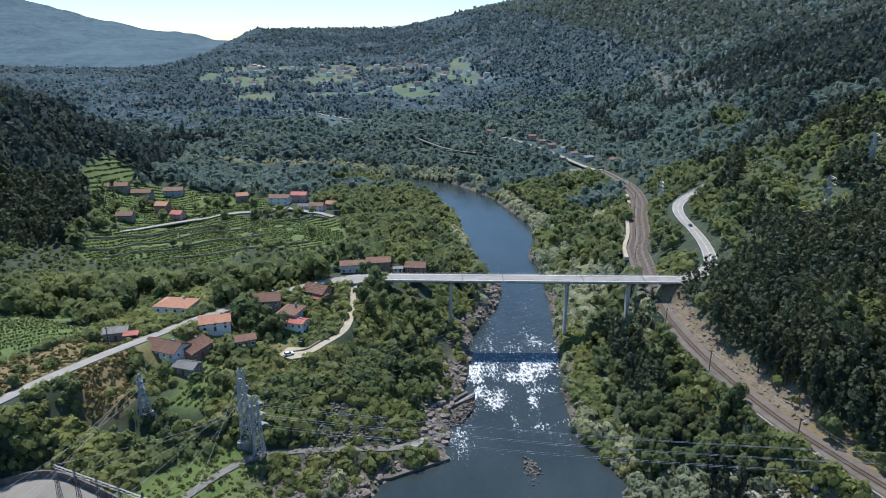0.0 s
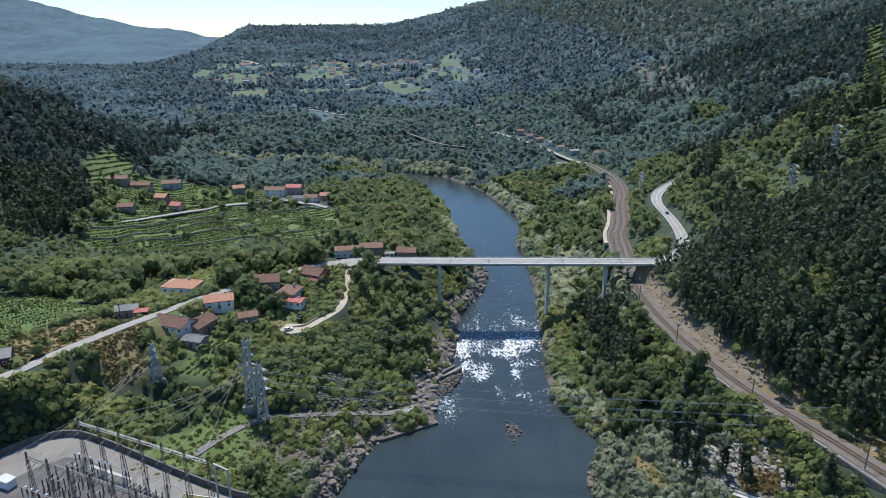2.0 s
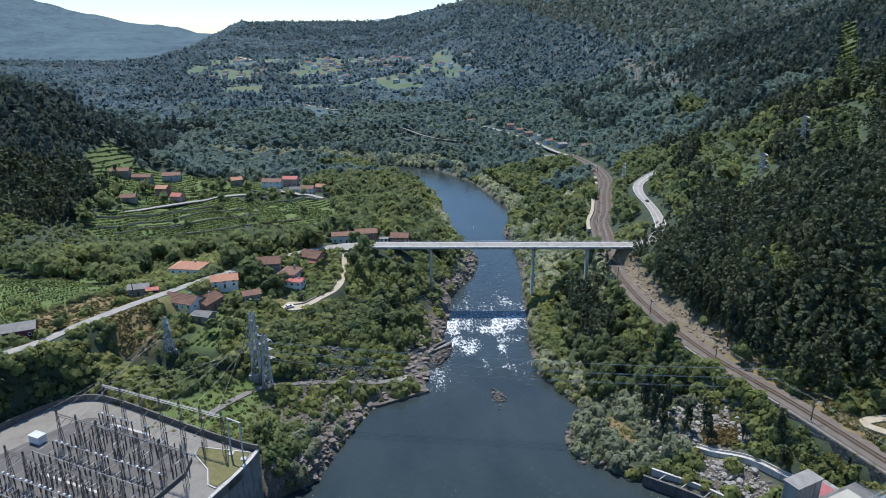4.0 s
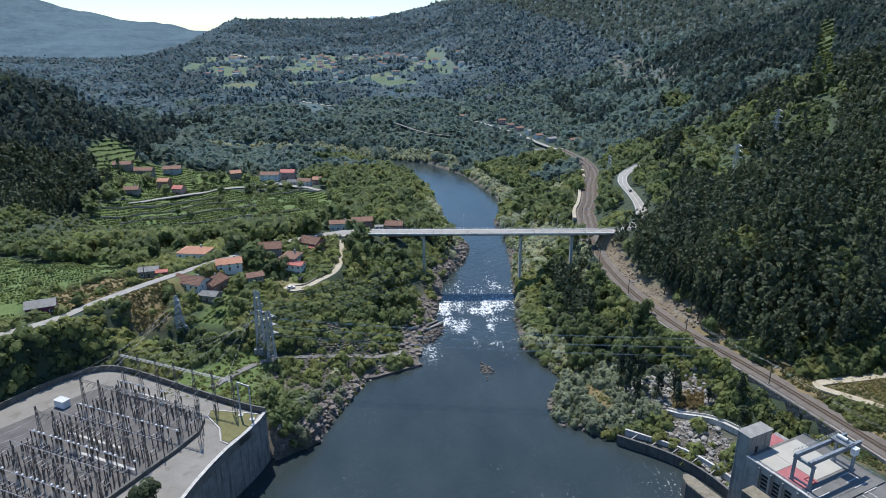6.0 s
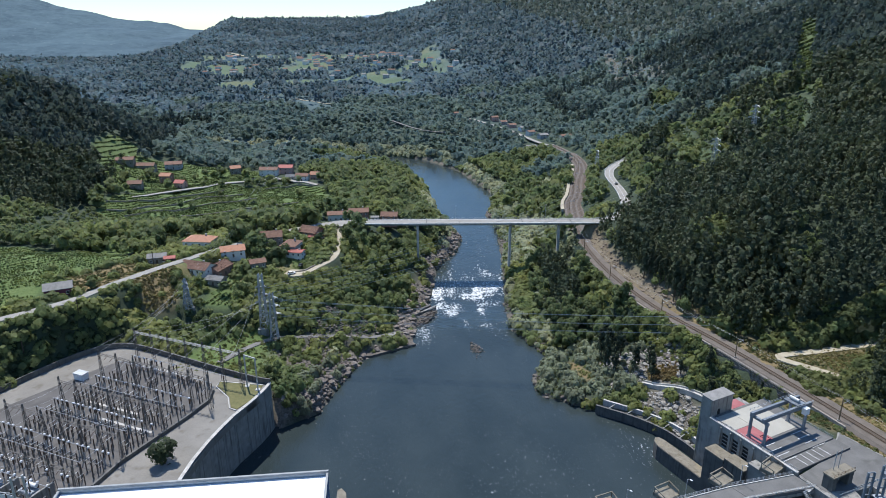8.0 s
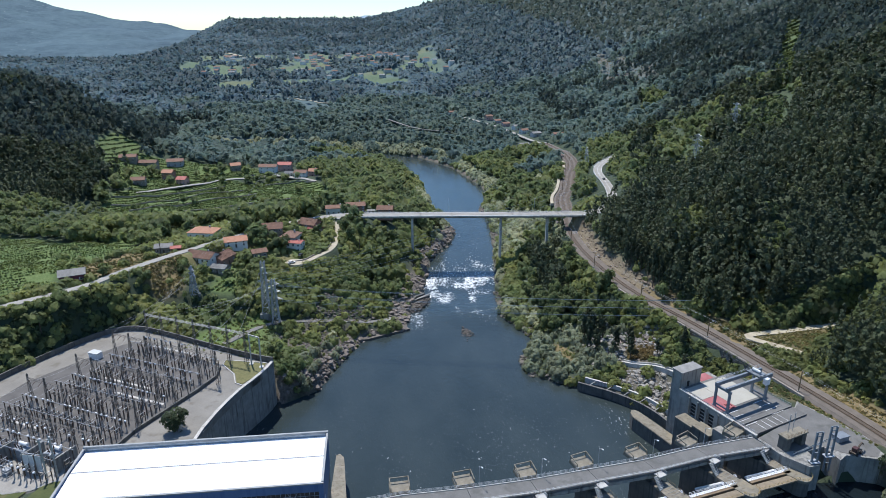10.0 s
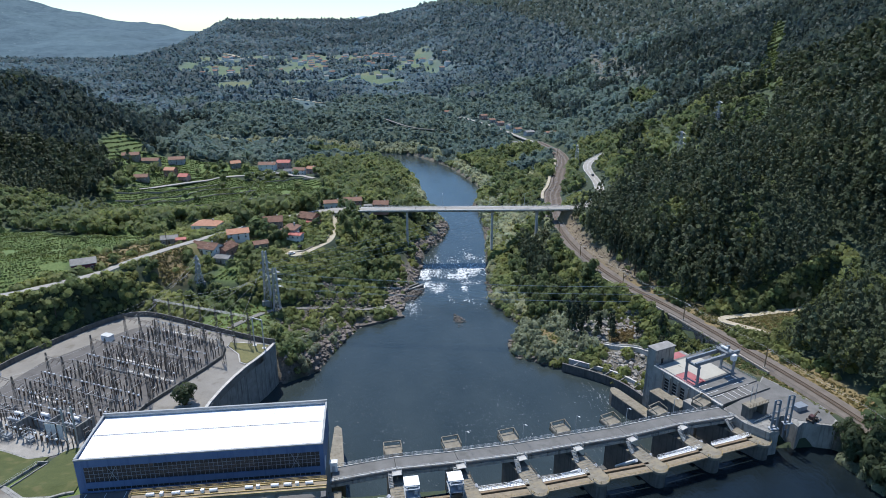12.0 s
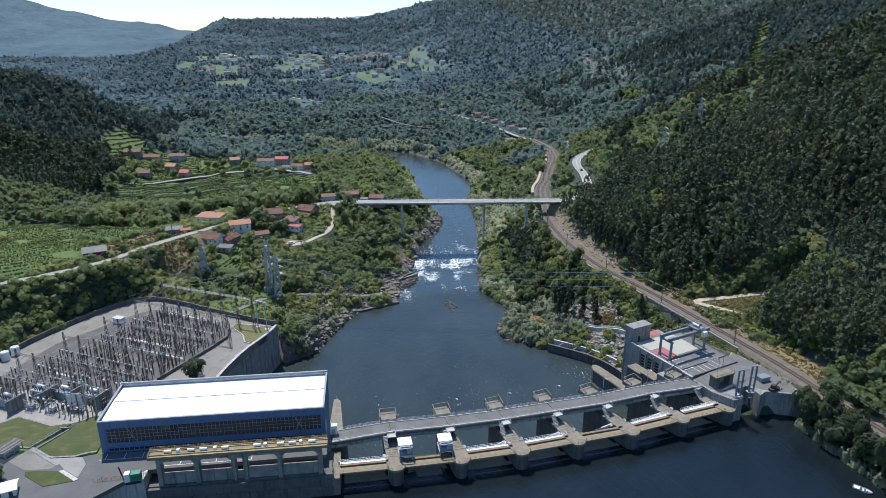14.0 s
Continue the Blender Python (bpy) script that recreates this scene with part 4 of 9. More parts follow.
def intake():
    """The intake deck in front of the powerhouse: columns, panels, gantry deck with yellow rails."""
    x0, x1, y0 = -113.6, -62.0, -175.5
    ob = empty("intake_structure", Matrix.Translation((x0, y0, 0)))
    L = x1 - x0
    part("base_wall", box(-3, L + 1, 0.3, 9.0, 8, 23.0, 0.1), CONCRETE_DARK, ob, "dark waterstained base wall")
    part("ledge", box(-4, L + 1.2, -0.9, 0.28, 18, 22.6, 0.1), CONCRETE_DARK, ob)
    part("ledge", box(-4, L + 1.4, -1.7, -0.92, 8, 19.5, 0.1), CONCRETE_DARK, ob)
    cols = (0.8, 11.8, 22.6, 26.0, 36.4, 48.6)
    for x in cols:
        part("column", box(x, x + 1.3, 0.3, 2.6, 23.0, 32.8, 0.08), CONCRETE, ob)
    part("nose_block", box(L - 1.4, L + 1.6, -1.6, 3.2, 8, 23.2, 0.5), CONCRETE_DARK, ob)
    for a, b in zip(cols[:-1], cols[1:]):
        if b - a > 5:
            part("gate_panel", box(a + 1.3, b, 1.1, 1.6, 23.0, 27.0), CONCRETE, ob, "grey lifting gate panel")
            part("lintel", box(a + 1.3, b, 0.5, 2.4, 31.4, 32.8), CONCRETE, ob)
            for s, xx in ((1, a + 1.3), (-1, b)):
                bm = bmesh.new()
                v = [bm.verts.new((xx + dx * s, yy, zz)) for yy in (0.5, 2.4) for dx, zz in ((0, 31.38), (0, 30.3), (1.1, 31.38))]
                bm.faces.new(v[:3])
                bm.faces.new(v[3:][::-1])
                for i in range(3):
                    j = (i + 1) % 3
                    bm.faces.new((v[i], v[j], v[j + 3], v[i + 3]))
                part("haunch", bm, CONCRETE, ob)
                part("guide_chain", bars([((xx + s * 0.5, 1.35, 27.0), (xx + s * 0.5, 1.35, 30.0))], 0.12), BROWN_STEEL, ob)
        else:
            part("lintel", box(a + 1.3, b, 0.5, 2.4, 30.9, 32.8), CONCRETE, ob)
            part("gate_panel", box(a + 1.3, b, 1.1, 1.6, 23.0, 26.0), CONCRETE, ob)
    part("gantry_deck", box(-1.2, L + 0.2, -0.5, 4.0, 32.82, 33.5, 0.06), PLANK, ob, "stained tan gantry deck")
    for y in (-0.3, 0.9, 3.0, 3.7):
        part("crane_rail", box(-1.2, L + 0.2, y - 0.12, y + 0.12, 33.5, 33.8), YELLOW_STEEL, ob)
    railing("guard_rail", [(-1.1 + (L + 1.2) * k / 8, 3.9, 33.5) for k in range(9)], 1.1, YELLOW_STEEL, ob, 1.6, 0.06, 3)
    railing("guard_rail", [(-1.1, -0.4, 33.5), (-1.1, 3.9, 33.5)], 1.1, YELLOW_STEEL, ob, 1.6, 0.06, 3)
    for k, x in enumerate((3.2, 10.0, 13.6, 20.0, 29.5, 36.5, 40.0, 46.0)):
        part("hoist_cylinder", bars([((x, 1.9, 34.1), (x + 2.1, 1.9, 34.1))], 0.8, 10), WHITE_PAINT, ob, "white hoist motor housing")
    for x in (6.8, 17.6, 32.5, 43.2):
        part("hoist_cabinet", box(x, x + 0.95, 1.4, 2.4, 33.52, 34.6, 0.05), WHITE_PAINT, ob)
    return tagged(ob, "dark concrete intake structure with yellow railed gantry deck", "intake structure")


intake()


# ---- dam with gate piers ----
NOSES = [(-40.6, -175.4), (-19.2, -174.3), (1.4, -172.4), (21.8, -169.3), (42.4, -166.2), (63.4, -161.2), (83.6, -156.7)]
REARS = [(-42, -156), (-22.5, -154), (-3, -152), (16, -149.5), (35, -147), (54.5, -143), (73, -139)]
NOSES_ALL = [(-61.5, -176.0)] + NOSES
REARS_ALL = [(-61.3, -157.2)] + REARS


def at_pier(k, s):
    """A plan point on the axis of pier k, s metres from its nose."""
    a, b = Vector(NOSES_ALL[k]), Vector(REARS_ALL[k])
    return a + (b - a).normalized() * s


def gate_dam():
    dam = empty("dam", Matrix.Translation((0, 0, 0)))
    # sill and stilling basin under the gates
    poly = [tuple(at_pier(k, 3.0)) for k in range(8)] + [tuple(at_pier(k, 24.0)) for k in range(7, -1, -1)]
    part("sill", prism(poly, -4, 9.0), CONCRETE_DARK, dam, "dark wet spillway sill")
    for k in range(1, 8):
        a, b = Vector(NOSES_ALL[k]), Vector(REARS_ALL[k])
        m = frame_of((a.x, a.y, 0), b - a)
        w = 2.35
        out = [(2.6 - 2.6 * math.cos(radians(t)), w * math.sin(radians(t))) for t in (90, 60, 30, 0, -30, -60, -90)]
        out = [(24.5, w)] + out + [(24.5, -w)]
        pier = part("pier", prism(out, -4, 21.3), CONCRETE_DARK, dam)
        pier.matrix_basis = m
        cap = [(x + (-0.5 if x < 3 else 0), y * 1.28) for x, y in out[1:-1]]
        cap = [(7.0, w * 1.28)] + cap + [(7.0, -w * 1.28)]
        c = part("pier_head", prism(cap, 21.32, 22.3, 0.1), CONCRETE_WARM, dam, "rounded tan concrete pier head")
        c.matrix_basis = m
        pts = [m @ Vector((x * 1.0, y * 0.95, 22.3)) for x, y in cap[1:-1]]
        railing("guard_rail", pts, 1.1, YELLOW_STEEL, dam, 1.2, 0.06, 3)
        s = part("pier_slab", box(7.02, 14.6, -2.6, 2.6, 21.32, 22.0, 0.08), CONCRETE_WARM, dam, "weathered tan slab on the pier")
        s.matrix_basis = m
        railing("guard_rail", [m @ Vector((7.2, -2.5, 22.0)), m @ Vector((14.4, -2.5, 22.0))], 1.0, BROWN_STEEL, dam, 1.8, 0.06, 2)
        landing = part("stair_landing", box(13.6, 15.9, -1.5, 1.5, 24.9, 25.15, 0.04), CONCRETE_PALE, dam, "pale concrete stair landing at the road")
        landing.matrix_basis = m
        flight = bmesh.new()
        for q in range(9):
            add_box(flight, 11.9 + 0.32 * q, 12.28 + 0.32 * q, 1.55, 2.6, 22.02 + 0.33 * q, 22.34 + 0.33 * q)
        for yy in (1.5, 2.65):
            add_bar(flight, (11.9, yy, 22.1), (14.8, yy, 25.1), 0.26)
            add_bar(flight, (11.9, yy, 23.1), (14.8, yy, 26.1), 0.1)
            for q in range(0, 9, 3):
                add_bar(flight, (12.0 + 0.32 * q, yy, 22.2 + 0.33 * q), (12.0 + 0.32 * q, yy, 23.2 + 0.33 * q), 0.09)
        st = part("stair_flight", flight, CONCRETE_PALE, dam, "pale stair flight up to the road")
        st.matrix_basis = m
        railing("landing_rail", [m @ Vector((13.7, -1.4, 25.15)), m @ Vector((15.8, -1.4, 25.15))], 1.0, GALV, dam, 1.0, 0.08, 2)
        strips = bmesh.new()
        for q in range(6):
            add_box(strips, 7.5 + 1.15 * q, 7.62 + 1.15 * q, -2.5, 1.4, 22.0, 22.09)
        sp_ = part("slab_joint", strips, CONCRETE, dam)
        sp_.matrix_basis = m
        # hoist platform on the downstream side of the road
        h = part("hoist_platform", box(23.2, 27.8, -3.0, 3.0, 24.6, 25.9, 0.08), CONCRETE_WARM, dam)
        h.matrix_basis = m
        fr = part("hoist_frame", bars([((27.4, -2.8, 25.9), (27.4, -2.8, 27.6)), ((27.4, 2.8, 25.9), (27.4, 2.8, 27.6)), ((27.4, -2.9, 27.6), (27.4, 2.9, 27.6)), ((23.6, -2.8, 25.9), (23.6, -2.8, 26.9)), ((23.6, 2.8, 25.9), (23.6, 2.8, 26.9)), ((23.6, -2.8, 26.9), (27.4, -2.8, 27.6)), ((23.6, 2.8, 26.9), (27.4, 2.8, 27.6))], 0.32), CONCRETE_WARM, dam)
        fr.matrix_basis = m
        for yy in (-1.5, 1.5):
            r = part("hoist_ram", bars([((9.0, yy * 2.1, 21.6), (17.5, yy * 2.1, 13.5))], 1.0, 8), WHITE_PAINT, dam, "pale steel hydraulic ram")
            r.matrix_basis = m
    # bays: radial gates, walkway, white railed beam
    for k in range(7):
        a, b = at_pier(k, 0), at_pier(k + 1, 0)
        d = (b - a).normalized()
        ln = (b - a).length
        if k == 0:
            a, ln = a + d * 1.5, ln - 1.5
        m = frame_of((a.x, a.y, 0), d)
        g0, g1 = (2.4 if k else 1.0), ln - 2.4
        bm = bmesh.new()
        n = 8
        for i in range(n):
            t0, t1 = radians(-32 + 62 * i / n), radians(-32 + 62 * (i + 1) / n)
            ys = [17.0 - 9.0 * math.cos(t) for t in (t0, t1)]
            zs = [12.5 + 9.0 * math.sin(t) for t in (t0, t1)]
            v = [bm.verts.new(p) for p in ((g0, ys[0], zs[0]), (g1, ys[0], zs[0]), (g1, ys[1], zs[1]), (g0, ys[1], zs[1]))]
            v2 = [bm.verts.new(p.co + Vector((0, 0.35, 0))) for p in v]
            bm.faces.new(v)
            bm.faces.new(v2[::-1])
        gate = part("radial_gate", bm, GREY_STEEL, dam, "curved grey steel spillway gate")
        gate.matrix_basis = m
        arm = part("gate_arm", bars([((g, 8.6, 16.5), (g, 17.0, 12.5)) for g in (g0 + 2, g1 - 2)] + [((g, 9.2, 9.5), (g, 17.0, 12.5)) for g in (g0 + 2, g1 - 2)], 0.7), GREY_STEEL, dam)
        arm.matrix_basis = m
        wk = part("service_walkway", box(0.5, ln - 0.5, 1.2, 4.0, 21.6, 22.1, 0.05), PLANK, dam, "brown plank service walkway")
        wk.matrix_basis = m
        railing("guard_rail", [m @ Vector((2.6, 1.3, 22.1)), m @ Vector((ln - 2.6, 1.3, 22.1))], 1.0, YELLOW_STEEL, dam, 1.8, 0.06, 2)
        bmn = part("stoplog_beam", box(g0, g1, 4.6, 5.6, 20.4, 22.3, 0.06), BROWN_STEEL, dam, "dark rusty stoplog beam")
        bmn.matrix_basis = m
        if k != 1 and k != 4:
            wb = part("white_catwalk", box(g0, g1, 5.7, 6.7, 21.9, 22.2), WHITE_PAINT, dam, "white painted catwalk with railing")
            wb.matrix_basis = m
            railing("catwalk_rail", [m @ Vector((g0, 6.65, 22.2)), m @ Vector((g1, 6.65, 22.2))], 1.0, WHITE_PAINT, dam, 1.0, 0.07, 2)
            railing("catwalk_rail", [m @ Vector((g0, 5.75, 22.2)), m @ Vector((g1, 5.75, 22.2))], 1.0, WHITE_PAINT, dam, 1.0, 0.07, 2)
    # roadway, one slab a bay
    for k in range(7):
        near = [at_pier(k, 16.0), at_pier(k + 1, 16.0)]
        far = [at_pier(k, 22.6), at_pier(k + 1, 22.6)]
        if k == 0:
            near[0], far[0] = Vector((-61.8, -162.9)), Vector((-61.2, -156.0))
        if k == 6:
            near[1], far[1] = Vector((78.2, -144.2)), Vector((75.4, -137.8))
        e = (near[1] - near[0]).normalized() * 0.06
        poly = [tuple(near[0] + e), tuple(near[1] - e), tuple(far[1] - e), tuple(far[0] + e)]
        part("road_slab", prism(poly, 24.55, 25.3), ASPHALT_MID, dam, "worn grey road slab")
        part("road_girder", bars([((near[0].x, near[0].y + 0.5, 23.7), (near[1].x, near[1].y + 0.5, 23.7))], 1.3), CONCRETE, dam)
        part("road_girder", bars([((far[0].x, far[0].y - 0.6, 23.7), (far[1].x, far[1].y - 0.6, 23.7))], 1.3), CONCRETE, dam)
        railing("road_railing", [(*near[0], 25.3), (*near[1], 25.3)], 1.05, GALV, dam, 1.5, 0.06, 3)
        railing("road_railing", [(*far[0], 25.3), (*far[1], 25.3)], 1.05, GALV, dam, 1.5, 0.06, 3)
        part("kerb", bars([((near[0].x, near[0].y + 0.45, 25.38), (near[1].x, near[1].y + 0.45, 25.38))], 0.4), CONCRETE_PALE, dam)
        part("kerb", bars([((far[0].x, far[0].y - 0.45, 25.38), (far[1].x, far[1].y - 0.45, 25.38))], 0.4), CONCRETE_PALE, dam)
    # wall beside the powerhouse
    part("guide_wall", prism([(-64.2, -139.8), (-58.8, -139.8), (-60.6, -113.5), (-62.2, -110.5), (-63.4, -112)], -4, [13.5, 13.5, 10.5, 10, 10.5]), CONCRETE_WARM, dam, "stained tan guide wall")
    part("end_block", box(-62.6, -58.5, -177, -163.2, -4, 22.2, 0.2), CONCRETE_WARM, dam)
    return tagged(dam, "concrete gate dam with rounded piers, tan walkways and road", "dam")


gate_dam()
kk = empty("white_kiosk", frame_of((-60.9, -157.6, 25.3), (1, 0.02)))
part("kiosk_body", box(-1.1, 1.1, -0.8, 0.8, 0, 3.2, 0.05), WHITE_PAINT, kk)
part("kiosk_door", box(-0.5, 0.5, -0.86, -0.81, 0.1, 2.2), GALV, kk)
part("kiosk_roof", box(-1.25, 1.25, -0.95, 0.95, 3.22, 3.4, 0.03), GALV, kk)
tagged(kk, "narrow white equipment kiosk beside the dam road", "kiosk")
for k in (2, 3, 4, 5, 6):
    p = at_pier(k, 23.0)
    lamp_post(Matrix.Translation((p.x + 4.2, p.y + 1.0, 25.3)) @ pose(0, 0, 0, 0, 0, -60), 6.0, 0.9, "slim dam road lamp with white head")


def gantry_hoist():
    """The two white-roofed stop-log hoists standing over the second bay."""
    for s in (3.4, 16.6):
        a, b = at_pier(1, 0), at_pier(2, 0)
        d = (b - a).normalized()
        m = frame_of((a.x, a.y, 0), d) @ Matrix.Translation((s, 6.0, 22.1))
        ob = empty("travelling_hoist", m)
        part("frame", bars([((x, y, -0.7), (x, y, 4.6)) for x in (-2, 2) for y in (-1.6, 3.6)] + [((-2, y, 4.5), (2, y, 4.5)) for y in (-1.6, 3.6)] + [((x, -1.6, 4.5), (x, 3.6, 4.5)) for x in (-2, 2)] + [((x, -1.6, 2.0), (x, 3.6, 2.0)) for x in (-2, 2)], 0.38), GREY_STEEL, ob)
        part("roof", box(-2.3, 2.3, -0.4, 4.0, 4.8, 5.1, 0.05), WHITE_PAINT, ob, "flat white sheet roof")
        part("winch", bars([((-1.2, 1.2, 2.6), (1.2, 1.2, 2.6))], 1.0, 10), GALV, ob)
        part("motor_box", box(0.4, 1.6, -1.2, 0.2, 2.2, 3.2, 0.05), GALV, ob)
        part("platform", box(-2.3, 2.3, -1.9, 3.9, 1.85, 1.98), GREY_STEEL, ob)
        tagged(ob, "grey steel travelling hoist with white roof over the gate", "hoist", "dam hoists")


gantry_hoist()


# ---- right abutment block ----
RB = frame_of((64.6, -108.5, 0), (0.351, -0.936))   # x along the wall to the south, y to the left of it


def abutment():
    ob = empty("abutment_station", RB)
    # local: u to the south, w to the east
    def bx(u0, u1, w0, w1, z0, z1, bevel=0.0):
        return box(u0, u1, w0, w1, z0, z1, bevel)
    opens = [(5.2, 7.6), (9.2, 11.6), (13.2, 15.6)]
    u = -0.68
    for a, b in opens:
        part("wall_panel", bx(u, a, 0.0, 0.8, -2, 26.2), CONCRETE, ob, "streaked grey concrete river wall")
        part("wall_panel", bx(a, b, 0.0, 0.8, -2, 18.8), CONCRETE, ob)
        part("wall_panel", bx(a, b, 0.0, 0.8, 24.0, 26.2), CONCRETE, ob)
        u = b
    part("wall_panel", bx(u, 32.5, 0.0, 0.8, -2, 26.2), CONCRETE, ob)
    for a, b in opens:
        w = part("window", bx(a, b, 0.55, 0.65, 18.8, 24.0), DARK_VOID, ob, "tall dark louvred opening")
        for z in (19.9, 21.2, 22.6):
            part("louvre_rail", bx(a, b, 0.2, 0.4, z, z + 0.25), CONCRETE, w)
    for uu in (4.2, 8.2, 12.2, 17.0, 22.0, 27.0):
        part("buttress", bx(uu, uu + 0.6, -0.45, -0.004, 4, 25.6), CONCRETE, ob)
    part("core", bx(-0.6, 26, 0.82, 27, -2, 25.6), CONCRETE, ob)
    part("platform", bx(-0.6, 26, 0.82, 27, 25.62, 26.3), ASPHALT_MID, ob, "grey paved service platform")
    part("parking_apron", bx(26.02, 31.4, 0.82, 27.6, 20.0, 25.9), ASPHALT_MID, ob, "grey asphalt parking apron")
    for k in range(5):
        part("bay_line", bx(26.4, 31.0, 7.0 + 2.8 * k, 7.14 + 2.8 * k, 25.9, 25.92), WHITE_PAINT, ob)
    part("pale_floor", bx(0.4, 16.5, 9.0, 22.0, 26.3, 26.36), CREAM_FLOOR, ob, "cream painted concrete floor")
    part("pale_floor", bx(0.4, 8.5, 1.6, 8.9, 26.3, 26.35), CREAM_FLOOR, ob)
    part("red_floor", bx(8.7, 17.6, 1.4, 8.9, 26.3, 26.35), RED_FLOOR, ob, "faded red painted floor")
    part("red_floor", bx(-5.0, -0.8, 11.5, 18.0, 26.3, 26.36), RED_FLOOR, ob)
    part("hatch_frame", bars([((14.6, 6.2, 26.5), (17.2, 6.2, 26.5)), ((14.6, 8.0, 26.5), (17.2, 8.0, 26.5)), ((14.6, 6.2, 26.5), (14.6, 8.0, 26.5)), ((17.2, 6.2, 26.5), (17.2, 8.0, 26.5))], 0.3), RED_FLOOR, ob)
    part("north_slab", bx(-5.2, -0.62, 10.8, 20, -2, 26.28), CONCRETE, ob)
    for k in range(4):
        part("bay_line", bx(19.0 + 2.6 * k, 19.14 + 2.6 * k, 1.5, 7.5, 26.3, 26.32), WHITE_PAINT, ob)
        part("bay_line", bx(18.5 + 2.6 * k, 18.64 + 2.6 * k, 16, 22, 26.3, 26.32), WHITE_PAINT, ob)
    part("wall_coping", bx(-0.6, 32.5, -0.12, 0.9, 26.22, 26.6, 0.05), CONCRETE_PALE, ob)
    railing("guard_rail", [(k * 4.0, 0.4, 26.6) for k in range(9)], 1.0, GALV, ob, 2.0, 0.07, 3)
    railing("guard_rail", [(0, 26.5, 26.3), (26, 26.5, 26.3)], 1.0, GALV, ob, 2.0, 0.07, 3)
    # lift tower
    part("tower_shaft", bx(-5.2, -0.7, 0.5, 10.7, -2, 32.6, 0.05), CONCRETE, ob, "grey streaked concrete lift tower")
    part("tower_roof", bx(-5.5, -0.4, 0.2, 11.0, 32.62, 33.0, 0.05), TILE_GREY, ob)
    part("tower_door", bx(-0.72, -0.62, 3.6, 4.8, 26.4, 28.6), DARK_VOID, ob)
    for uu in (-4.8, -1.2):
        part("corner_rib", bx(uu - 0.2, uu + 0.2, 0.3, 0.496, -2, 32.4), CONCRETE, ob)
    # lower blocks at the wall's foot
    part("lower_block", bx(3.7, 11.4, -5.6, -0.47, -2, 18.2, 0.06), CONCRETE_DARK, ob, "dark weathered lower concrete block")
    part("lower_block", bx(11.42, 19.0, -5.4, -0.47, -2, 19.0, 0.06), CONCRETE_DARK, ob)
    part("block_cap", bx(11.3, 19.1, -5.5, -0.48, 19.02, 19.6, 0.05), CONCRETE_WARM, ob)
    part("block_cap", bx(3.6, 11.3, -5.7, -0.48, 18.22, 18.7, 0.05), CONCRETE_WARM, ob)
    part("step_block", bx(19.02, 25.5, -4.2, -0.47, -2, 22.5, 0.06), CONCRETE, ob)
    return tagged(ob, "concrete lift tower and service platform at the dam end", "service building")


abutment()


def gantry_crane():
    ob = empty("gantry_crane", RB @ Matrix.Translation((13.0, 0, 26.36)))
    for w in (2.6, 22.0):
        for u in (0.0, 5.6):
            part("leg", bars([((u, w, 0), (u, w, 7.6))], 0.85), CRANE_STEEL, ob)
            part("bogie", box(u - 0.8, u + 0.8, w - 0.35, w + 0.35, 0.0, 0.5, 0.08), CRANE_STEEL, ob)
        part("end_beam", box(-0.6, 6.2, w - 0.4, w + 0.4, 7.62, 8.5, 0.06), CRANE_STEEL, ob)
        part("portal_tie", bars([((0, w, 1.2), (5.6, w, 1.2))], 0.5), CRANE_STEEL, ob)
    for u in (0.6, 5.0):
        part("main_girder", box(u - 0.45, u + 0.45, 1.2, 24.6, 8.52, 9.9, 0.06), CRANE_STEEL, ob, "blue-grey steel crane girder")
    railing("guard_rail", [(-0.2, 1.4, 9.9), (-0.2, 24.4, 9.9)], 1.0, GALV, ob, 2.0, 0.07, 2)
    railing("guard_rail", [(5.8, 1.4, 9.9), (5.8, 24.4, 9.9)], 1.0, GALV, ob, 2.0, 0.07, 2)
    tr = part("trolley", box(0.2, 5.4, 17.0, 21.0, 9.92, 10.5, 0.06), CRANE_STEEL, ob)
    part("winch_drum", bars([((1.2, 19, 11.1), (4.4, 19, 11.1))], 1.1, 10), GALV, tr)
    part("control_cabin", box(5.5, 7.0, 19.4, 21.5, 7.0, 9.3, 0.06), WHITE_PAINT, ob, "white crane control cabin")
    return tagged(ob, "blue-grey steel gantry crane on the dam platform", "gantry crane")


gantry_crane()


